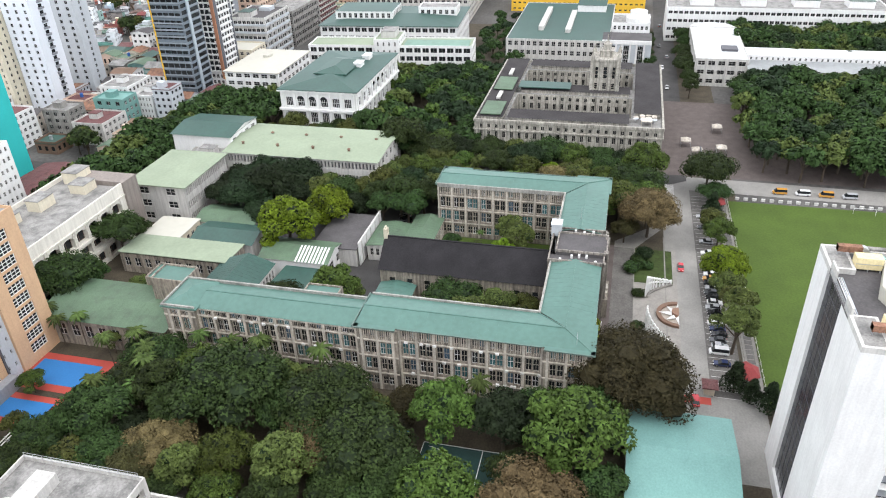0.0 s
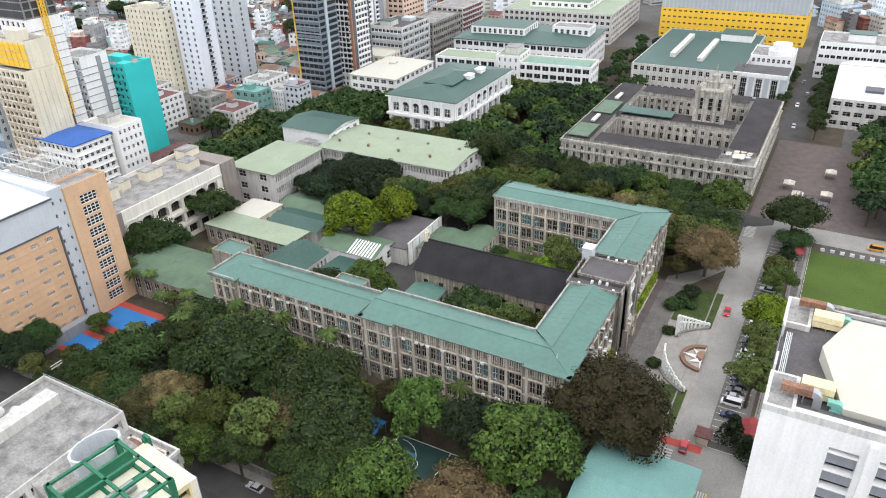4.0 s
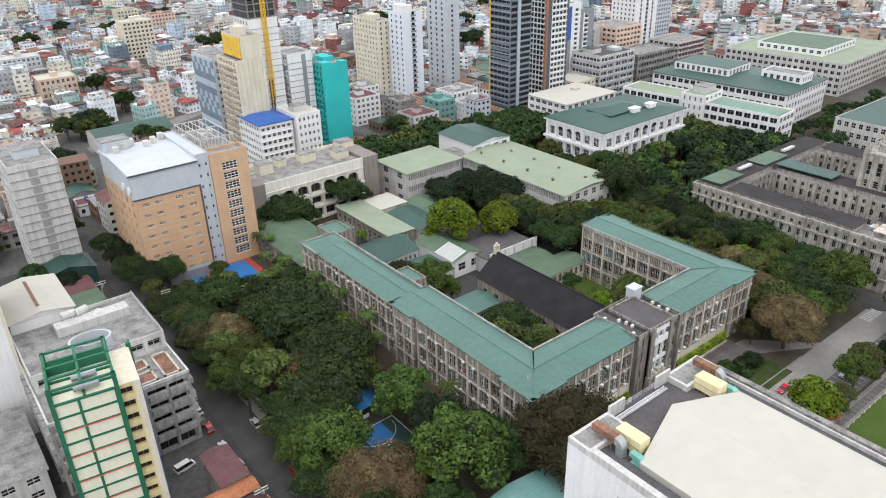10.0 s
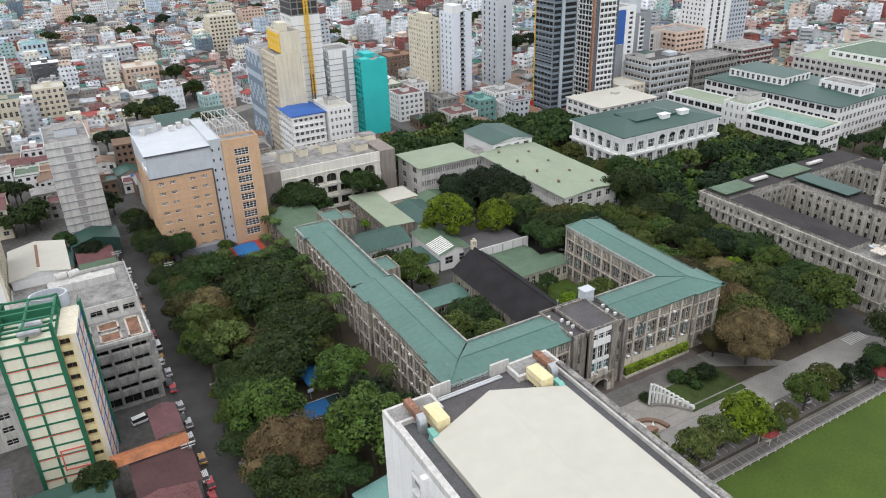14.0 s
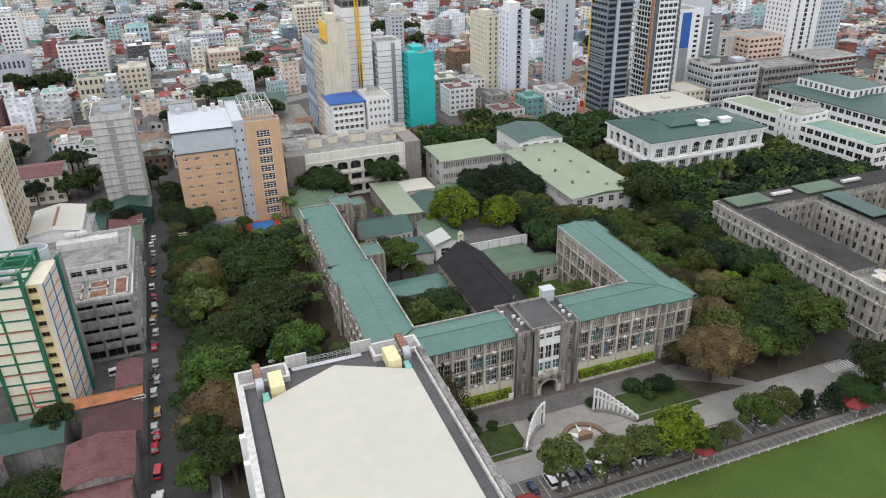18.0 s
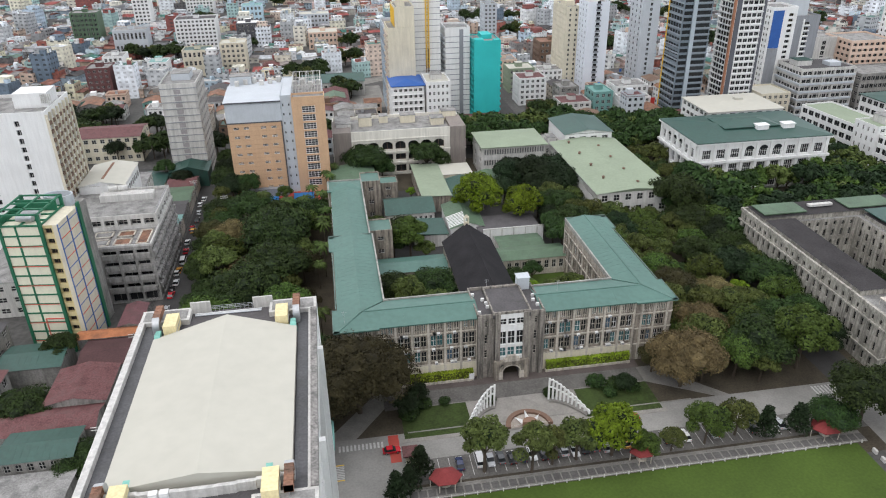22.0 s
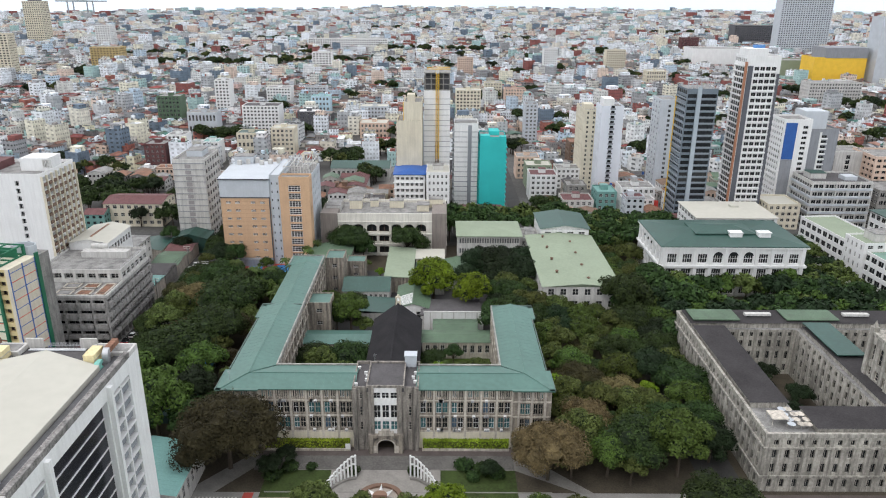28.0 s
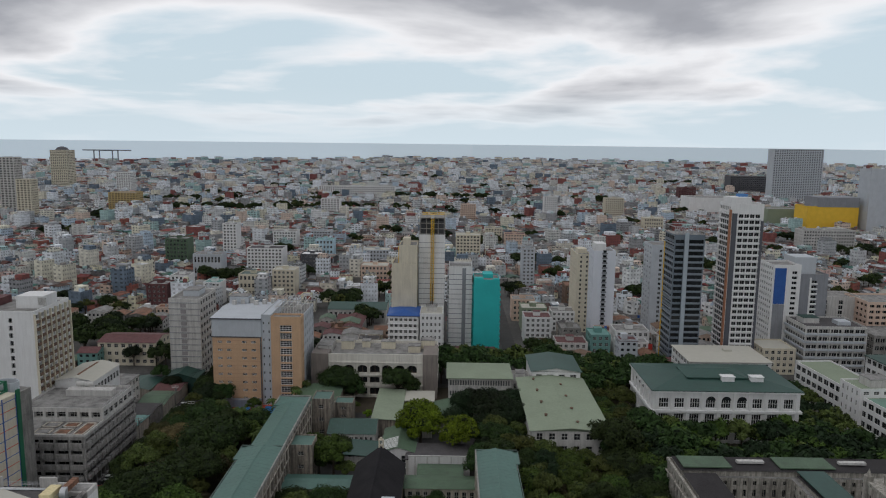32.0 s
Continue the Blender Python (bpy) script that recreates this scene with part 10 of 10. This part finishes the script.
def palm(label, h=9.0):
    th = thing("palm_tree", 0, 0, 0, label, "palm")
    t = Geo()
    p = Vector((0, 0, -0.2))
    for i in range(5):
        q = Vector((0.12 * i, 0.05 * i * i * 0.3, h * (i + 1) / 5))
        t.tube(p, q, 0.2 - 0.015 * i, 0.19 - 0.015 * i, 7, 0, False)
        p = q
    part("trunk", t, BARK, th)
    g = Geo()
    for i in range(26):
        a = i * 2.4
        lift = rng.uniform(-0.1, 1.0)
        prev = p.copy()
        for k in range(1, 6):
            f = k / 5
            L = 3.4 * f
            q = p + Vector((math.cos(a) * L, math.sin(a) * L, lift * L * 0.7 - f * f * 2.4))
            s = Vector((-math.sin(a), math.cos(a), 0)) * (0.4 * math.sin(math.pi * min(f * 0.9 + 0.08, 1)) + 0.05)
            s0 = Vector((-math.sin(a), math.cos(a), 0)) * (0.4 * math.sin(math.pi * min((f - 0.2) * 0.9 + 0.08, 1)) + 0.05)
            dz = Vector((0, 0, -0.3))
            g.face([prev - s0 + dz, prev, q, q - s + dz])
            g.face([prev, prev + s0 + dz, q + s + dz, q])
            prev = q
    part("crown", g, PALM, th)
    return th


def conifer(label, leaf, h=8.0, r=2.6):
    th = thing("tree", 0, 0, 0, label, "tree")
    t, g = Geo(), Geo()
    t.tube((0, 0, -0.2), (0, 0, h * 0.95), 0.22, 0.04, 7, 0, False)
    for k in range(9):
        f = k / 9
        z = h * (0.2 + 0.78 * f)
        for j in range(5):
            a = j * 1.257 + k * 0.8
            L = r * (1 - f * 0.85) * rng.uniform(0.7, 1.1)
            c = (math.cos(a) * L * 0.75, math.sin(a) * L * 0.75, z)
            leaf_cards(g, c, L * 0.42 + 0.2, 30, 0.42)
    part("trunk", t, BARK, th)
    part("crown", g, leaf, th)
    return th


def bush(label, leaf, r=1.6, h=1.6):
    th = thing("bush", 0, 0, 0, label, "shrub")
    g = Geo()
    for i in range(5):
        a = i * 1.3
        c = (math.cos(a) * r * 0.4 * (i > 0), math.sin(a) * r * 0.4 * (i > 0), h * 0.55)
        core(g, c, r * 0.6, h / r * 0.8)
        leaf_cards(g, c, r * 0.68, 110, 0.3, squash=h / r * 0.8)
    # dark leaf slot on the filler paints the shade inside the bush
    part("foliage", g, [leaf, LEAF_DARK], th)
    return th


PARK = (-20000.0, -20000.0, 0.0)
PROTO = {
    "deep": [tree("broad deep green tree with dense leafy crown", LEAF, 13, 6.5, 18, 120), tree("tall deep green shade tree", LEAF, 15, 6.0, 16, 125, flat=0.8), tree("spreading deep green rain tree", LEAF, 13, 8.5, 26, 110, flat=0.35)],
    "dark": [tree("dark green dense tree", LEAF_DARK, 13, 6.0, 16, 120, flat=0.7), tree("dark green spreading tree", LEAF_DARK, 12, 7.0, 20, 110)],
    "olive": [tree("olive green tree with thin patches", LEAF_OLIVE, 12, 5.5, 15, 110, open_=0.35), tree("tall olive green tree", LEAF_OLIVE, 14, 5.0, 14, 115, flat=0.9, open_=0.25)],
    "bright": [tree("fresh bright green mango tree", LEAF_BRIGHT, 13.5, 6.0, 22, 120, flat=1.25), tree("light green tree with loose crown", LEAF_BRIGHT, 11, 4.2, 12, 105, flat=0.9, open_=0.4)],
    "brown": [tree("broad brownish-leaved talisay tree", LEAF_BROWN, 14, 8.5, 34, 235, 0.25, flat=0.62), tree("brownish olive tree with dry leaves", LEAF_BROWN, 12, 6.0, 18, 170, 0.3, open_=0.2), tree("broad tree with dry tan leaves", LEAF_TAN, 13.5, 8.0, 30, 220, 0.27, flat=0.55)],
    "mid": [tree("full mid-green mango tree", LEAF_MID, 13, 6.5, 18, 125, flat=0.7), tree("rounded mid-green shade tree", LEAF_MID, 14, 6.0, 17, 125, flat=0.9)],
    "palm": [palm("green coconut palm with arching fronds", 12.5), palm("tall palm with drooping fronds", 14.0)],
    "cone": [conifer("dark narrow pine tree", LEAF_DARK)],
    "bush": [bush("clipped round dark green shrub", LEAF), bush("low leafy bright shrub", LEAF_OLIVE)],
}
FAR = {"deep": tree("far deep green tree", LEAF, 13, 6.5, 10, 26, 1.0, plain=True), "dark": tree("far dark green tree", LEAF_DARK, 13, 6.0, 9, 26, 1.0, plain=True),
       "olive": tree("far olive green tree", LEAF_OLIVE, 12, 5.5, 9, 26, 1.0, plain=True), "bright": tree("far fresh green tree", LEAF_MID, 12, 5.5, 9, 26, 1.0, plain=True)}

used_proto = set()


def plant(kind, x, y, s=1.0, z=0.0, which=None, group=""):
    lst = PROTO[kind]
    src = lst[which % len(lst)] if which is not None else rng.choice(lst)
    sx = s * rng.uniform(0.94, 1.06)
    m = pose(x, y, z, 0, 0, rng.uniform(0, 360)) @ Matrix.Diagonal((sx, s, s * rng.uniform(0.92, 1.08), 1))
    if src.name not in used_proto:
        used_proto.add(src.name)
        src.matrix_basis = m
        return tagged(src, group=group)
    ob = copy_thing(src, m @ Matrix.Diagonal([1 / k for k in src.scale] + [1]))
    return tagged(ob, group=group)


def inside(x, y, poly):
    c = False
    k = len(poly)
    for i in range(k):
        (ax, ay), (bx, by) = poly[i], poly[(i + 1) % k]
        if (ay > y) != (by > y) and x < (bx - ax) * (y - ay) / (by - ay) + ax:
            c = not c
    return c


WOOD = []


def wood(name, label):
    """The far trees gathered so far, as one piece of woodland."""
    vs, fs, ms, mats, off = [], [], [], [], 0
    for me, m in WOOD:
        k = len(me.vertices)
        co = np.empty(k * 3)
        me.vertices.foreach_get("co", co)
        mw = np.array(m)
        vs.append(co.reshape(-1, 3) @ mw[:3, :3].T + mw[:3, 3])
        idx = []
        for mt in me.materials:
            if mt not in mats:
                mats.append(mt)
            idx.append(mats.index(mt))
        for p in me.polygons:
            fs.append([off + v for v in p.vertices])
            ms.append(idx[p.material_index])
        off += k
    if not vs:
        return
    me = bpy.data.meshes.new(name)
    me.from_pydata(np.concatenate(vs).tolist(), [], fs)
    for mt in mats:
        me.materials.append(mt)
    me.polygons.foreach_set("material_index", ms)
    me.update()
    tagged(part(name, me, []), label, "trees", kind="stuff")
    WOOD.clear()


def grove(poly, gap, kinds, smin, smax, avoid=(), group="", far=False, taken=()):
    """Scatters trees over a piece of ground, no two nearer than gap."""
    xs, ys = [p[0] for p in poly], [p[1] for p in poly]
    done = []
    for x, y, r, kind in taken:
        plant(kind, x, y, r / 6.1 if r < 11 else r / 8.2, which=None if r < 11 else 2, group=group)
    for _ in range(4000):
        x, y = rng.uniform(min(xs), max(xs)), rng.uniform(min(ys), max(ys))
        if not inside(x, y, poly) or any((x - a) ** 2 + (y - b) ** 2 < gap * gap for a, b in done):
            continue
        if any(a0 < x < a1 and b0 < y < b1 for a0, b0, a1, b1 in avoid):
            continue
        if any((x - a) ** 2 + (y - b) ** 2 < (r * 0.85 + 2.5) ** 2 for a, b, r, _ in taken):
            continue
        done.append((x, y))
        if far:
            src, q = FAR[rng.choice(kinds)], rng.uniform(smin, smax)
            m = pose(x, y, 0, 0, 0, rng.uniform(0, 360)) @ Matrix.Scale(q, 4)
            for c in src.children:
                WOOD.append((c.data, m))
            continue
        plant(rng.choice(kinds), x, y, rng.uniform(smin, smax), group=group)


# the thick grove between the side street and the left wing
LEFT = [(-61.5, 30.8, 8.0, "mid"), (-66, 2.0, 10.5, "mid"), (-61.0, 17.5, 7.5, "dark"), (-66, 80.9, 12.5, "deep"), (-75.1, 46.5, 8.5, "deep"), (-84.5, 59.7, 8.5, "olive"), (-83.0, 90.0, 6.5, "brown"),
        (-84.5, 27.0, 8.5, "mid"), (-65.3, 57.6, 8.0, "deep"), (-83.7, 73.2, 7.0, "mid"), (-77.7, 109.7, 8.0, "deep"), (-66.4, 100.0, 6.5, "deep"), (-84, 8, 8.0, "brown")]
grove([(-90, -7), (-54, -7), (-57, 40), (-57, 108), (-91, 112)], 6.6, ["deep", "deep", "mid", "dark", "olive", "deep", "brown"], 0.85, 1.15,
      ((-80, 12, -64, 38), (-72, 38, -60, 48)), "grove beside the left wing", taken=LEFT)
for x, y, s, k in ((-84, 121, 0.8, "deep"), (-79, 116.5, 0.8, "deep"), (-72, 117.5, 0.75, "mid"), (-80.5, 131, 0.6, "olive"), (-83, 141, 0.75, "deep"), (-67.5, 121, 0.6, "dark"), (-66, 139, 0.55, "mid"), (-49, 117, 0.6, "deep"), (-47.5, 128, 0.5, "olive")):
    plant(k, x, y, s, group="grove beside the left wing")
for x, y, s in ((-49.5, 90.6, 1.4), (-49.6, 66, 1.45), (-65.1, 100.5, 1.35), (-60.5, 95.5, 1.35), (-49, 82.0, 1.4), (-53.5, 124.0, 1.25), (-71.8, 113, 1.45), (-70, 104, 1.4), (-47.5, 144.2, 1.15), (-46.0, 138.6, 1.15), (-50.0, 118, 1.3),
                (-48.6, 100, 1.35), (-52, 75, 1.1), (-52, 58, 1.2), (-51.5, 25.5, 1.4), (-57, 110, 1.45), (-62, 106, 1.5), (-54, 68, 1.2), (-44.5, 150, 1.3), (-66, 108, 1.3)):
    plant("palm", x, y, s * 0.68, group="palms beside the left wing")
# two great brown trees at the ends of the facade
plant("brown", -42.5, -9.5, 1.68, which=0)
plant("brown", 44.5, -14.0, 1.3, which=2)
plant("dark", -27, -8.5, 0.5)
plant("dark", -30.5, -13.5, 0.55)
plant("dark", 29, -13, 0.42)
plant("brown", 39.5, -6.5, 0.72, which=1)
# thick planting between the two stone halls
MIDDLE = [(80.9, 22.6, 5.0, "bright"), (88, 84.0, 9.5, "deep"), (58.3, 34.3, 6.5, "mid"), (68.5, 70.0, 6.0, "mid"), (63.2, 10.9, 6.5, "olive"), (85, 33.0, 7.5, "dark"), (60.7, 54.3, 5.0, "brown"), (73.5, 41.7, 6.5, "deep")]
grove([(51, 0), (82, 0), (84, 60), (90, 82), (90, 108), (64, 82), (51, 60)], 6.6, ["deep", "mid", "olive", "mid", "olive", "bright", "deep", "brown", "mid", "olive"], 0.7, 1.1, group="trees between the halls", taken=MIDDLE)
grove([(48, -18), (84, -18), (84, 0), (50, 0)], 7.0, ["deep", "olive", "brown", "olive", "mid"], 0.75, 1.05, group="trees between the halls", taken=[(54.5, -4.2, 7.5, "olive"), (80.1, -12.3, 9.0, "mid"), (70, -9, 7.0, "deep"), (61, -12.5, 6.0, "mid"), (66.5, -16.0, 5.0, "olive")])
grove([(36, 66), (60, 62), (62, 82), (54, 84), (52, 104), (36, 104)], 7.0, ["deep", "dark", "olive"], 0.9, 1.2, group="trees between the halls")
for x, y, s, k in ((91, -6, 1.0, "dark"), (92, 5, 0.95, "deep"), (91, 15, 1.0, "mid"), (92.5, 26, 1.1, "deep"), (92, 38, 1.0, "olive"), (92, 49, 1.05, "deep"), (94, 61, 1.1, "dark"), (88, 72, 1.1, "deep"), (97, 70, 1.0, "mid")):
    plant(k, x, y, s, group="trees between the halls")
# behind the chapel
plant("bright", 12.5, 102, 1.6, which=0)
plant("bright", 28.5, 93.5, 1.3, which=0)
for x, y, s in ((33, 128, 1.38), (42, 122, 1.50), (50, 115, 1.38), (45, 132, 1.31), (35, 138, 1.12), (51, 128, 1.25), (27, 118, 1.06), (42, 110, 1.19), (50, 140, 1.00)):
    plant("dark", x, y, s, group="dark trees behind the chapel")
for x, y, s, k in ((-18.8, 73.6, 1.2, "mid"), (-13.5, 70.5, 0.7, "olive"), (-24.5, 76.5, 0.75, "deep"), (-20, 90, 0.8, "deep"), (-29, 95, 0.7, "mid"), (-38, 104, 0.45, "olive"), (-33, 100, 0.5, "mid"), (-12, 128, 0.55, "bright"), (-20, 138, 0.6, "olive")):
    plant(k, x, y, s)
# courtyards
for x, y, s, k in ((-24, 34, 1.13, "olive"), (-16, 27, 1.08, "olive"), (-24, 22, 0.96, "deep"), (-15, 40, 0.96, "deep"), (-11.5, 20, 0.76, "olive"), (-28, 44, 0.83, "deep"),
                   (14, 30, 1.00, "bright"), (22, 27, 1.03, "olive"), (28, 30, 0.96, "olive"), (13, 46, 0.55, "deep"), (20, 48, 0.55, "deep")):
    plant(k, x, y, s, group="courtyard trees")
for x in (12, 17, 23, 28):
    plant("palm", x, 40, 0.45, group="courtyard palms")
# parking row along the field
for x, y, s, k in ((-36.1, -42.0, 1.15, "cone"), (-29.9, -34.9, 1.2, "cone"), (-33, -38.5, 1.0, "cone"), (-14.8, -35.9, 1.15, "olive"), (-4.0, -38.2, 0.98, "olive"), (1.5, -36.5, 0.8, "olive"), (7.6, -35.9, 0.92, "olive"), (16.5, -36, 1.13, "bright"),
                   (31.1, -37.2, 0.57, "olive"), (40.3, -36.1, 0.83, "mid"), (49.1, -34.6, 0.83, "olive"), (56.1, -36.1, 1.15, "cone"), (64.8, -36.2, 1.2, "cone"), (83.0, -35.4, 1.15, "deep"), (24, -38, 0.57, "mid"), (73, -37, 0.69, "deep")):
    plant(k, x, y, s, group="trees along the parking strip")
# shrubs by the monument
for x, y, s in ((-8.5, -11.5, 1.25), (8.5, -11.5, 1.25), (22, -9.5, 1.7), (27, -11.5, 1.6), (24.5, -14, 1.3), (31, -13, 1.4), (-26, -10, 1.5), (-30, -14, 1.6), (-20, -9.8, 1.0)):
    plant("bush", x, y, s, which=0, group="shrubs by the monument")
for x, y, q in ((119, -1, 0.7), (121, 12, 0.75), (118, 25, 0.7), (124, 36, 0.7), (129, 6, 0.6), (130, 24, 0.65)):
    plant("dark", x, y, q, group="trees in the old court")
# around the far halls and along the back street
grove([(88, 84), (106, 84), (106, 150), (92, 150), (90, 112)], 7.0, ["deep", "olive", "mid", "olive"], 0.85, 1.15, group="trees round the white hall")
grove([(100, 60), (190, 56), (190, 76), (172, 106), (106, 104)], 7.0, ["deep", "dark", "deep", "olive", "bright"], 0.95, 1.35, ((120, 84, 150, 100),), "trees round the white hall", True)
grove([(172, 80), (196, 70), (196, 76), (190, 150), (174, 150)], 7.5, ["deep", "dark", "olive"], 0.85, 1.2, group="trees round the white hall", far=True)
grove([(88, 152), (136, 152), (134, 200), (20, 200), (20, 180), (88, 182)], 8.0, ["deep", "olive", "deep"], 1.0, 1.45, ((60, 148, 90, 182),), "trees along the back street", True)
for x, y, s in ((-29, 156, 1.25), (-22, 154, 0.9), (-1, 157, 1.3), (6, 156, 0.8)):
    plant("deep", x, y, s, group="trees before the arcade")
# along the plaza, the field end and the avenue
grove([(102, -55), (190, -55), (190, -62), (310, -60), (300, -150), (94, -150), (98, -58)], 7.2, ["deep", "dark", "deep", "olive", "deep", "olive"], 0.9, 1.35, ((203, -195, 240, -30), (205, -66, 330, -30)), "trees along the plaza", True)
for i in range(16):
    plant(rng.choice(("deep", "dark", "mid", "olive")), 238 + (i % 4) * 14 + rng.uniform(-3, 3), -116 + (i // 4) * 14 + rng.uniform(-3, 3), rng.uniform(0.9, 1.2), group="trees along the plaza")
for i in range(8):
    plant(rng.choice(("deep", "olive", "mid")), 199 + rng.uniform(-3, 1), -114 + i * 7.5, rng.uniform(0.75, 0.95), group="trees along the plaza")
for i in range(9):
    plant("deep", 190 + i * 13, -34, 0.8, group="avenue trees")
    if i > 1:
        plant("deep", 185 + i * 14, -14, 0.55, group="avenue trees")
grove([(226, 56), (330, 70), (330, 86), (228, 84)], 9.5, ["deep", "dark"], 0.6, 0.9, group="trees round the far halls", far=True)
wood("campus_woodland", "dense green trees round the farther campus halls")
# green pockets in the town
low = tree("small town tree", LEAF, 8, 4.2, 3, 6, 1.5, plain=True)
for _ in range(1900):
    x, y = rng.uniform(-900, 1000), 200 + 1900 * rng.random() ** 1.5
    if in_sight(x, y) and clear_of(x, y, 3):
        for k in range(rng.choice((1, 1, 2, 5))):
            q = rng.uniform(0.7, 1.4)
            m = pose(x + rng.uniform(-9, 9), y + rng.uniform(-9, 9), 0, 0, 0, rng.uniform(0, 360)) @ Matrix.Scale(q, 4)
            WOOD.append((low.children[1].data, m))
for x, y in CLUMPS:
    for k in range(rng.randint(3, 6)):
        q = rng.uniform(0.65, 1.15)
        m = pose(x + rng.uniform(-6, 6), y + rng.uniform(-6, 6), 0, 0, 0, rng.uniform(0, 360)) @ Matrix.Scale(q, 4)
        for c in FAR[rng.choice(("deep", "dark", "deep", "olive"))].children:
            WOOD.append((c.data, m))
wood("town_trees", "green trees scattered between the town houses")
for ob in [low] + list(FAR.values()):
    for c in list(ob.children) + [ob]:
        bpy.data.objects.remove(c)
# side street and the left edge
for x, y, s, k in ((-90.5, 23, 0.85, "deep"), (-91, 60, 0.9, "deep"), (-91.5, 72, 0.85, "mid"), (-91, 84, 0.9, "deep"), (-92, 97, 0.8, "dark"), (-91, 108, 0.85, "deep"), (-90.5, 34, 0.8, "mid"), (-91, 11, 0.8, "olive"), (-91.5, 122, 0.8, "deep"), (-91, 132, 0.8, "olive"), (-124.3, 24.5, 0.85, "deep"), (-91, -6, 0.85, "mid"), (-90.5, 46, 0.75, "olive"), (-107, -22, 0.8, "deep"), (-84, -6, 0.9, "olive"), (-87, -44, 0.85, "deep"), (-86, -58, 0.8, "deep"), (-86.5, -30, 0.7, "dark"), (-126, -2, 0.9, "deep"), (-132, 2, 0.7, "deep"),
                   (-112, 160, 0.8, "dark"), (-120, 168, 0.8, "deep"), (-88, 142, 1.0, "dark"), (-92, 152, 1.0, "deep"), (-91.5, 166, 1.0, "dark"), (-82, 144, 0.9, "deep"), (-93, 178, 0.9, "deep"), (-140, 210, 0.9, "deep"), (-150, 204, 0.9, "dark"), (-158, 212, 0.8, "deep")):
    plant(k, x, y, s, group="street trees")
# prototypes that found no place are taken away
for k in PROTO:
    for ob in PROTO[k]:
        if ob.name not in used_proto:
            for c in list(ob.children_recursive) + [ob]:
                bpy.data.objects.remove(c)
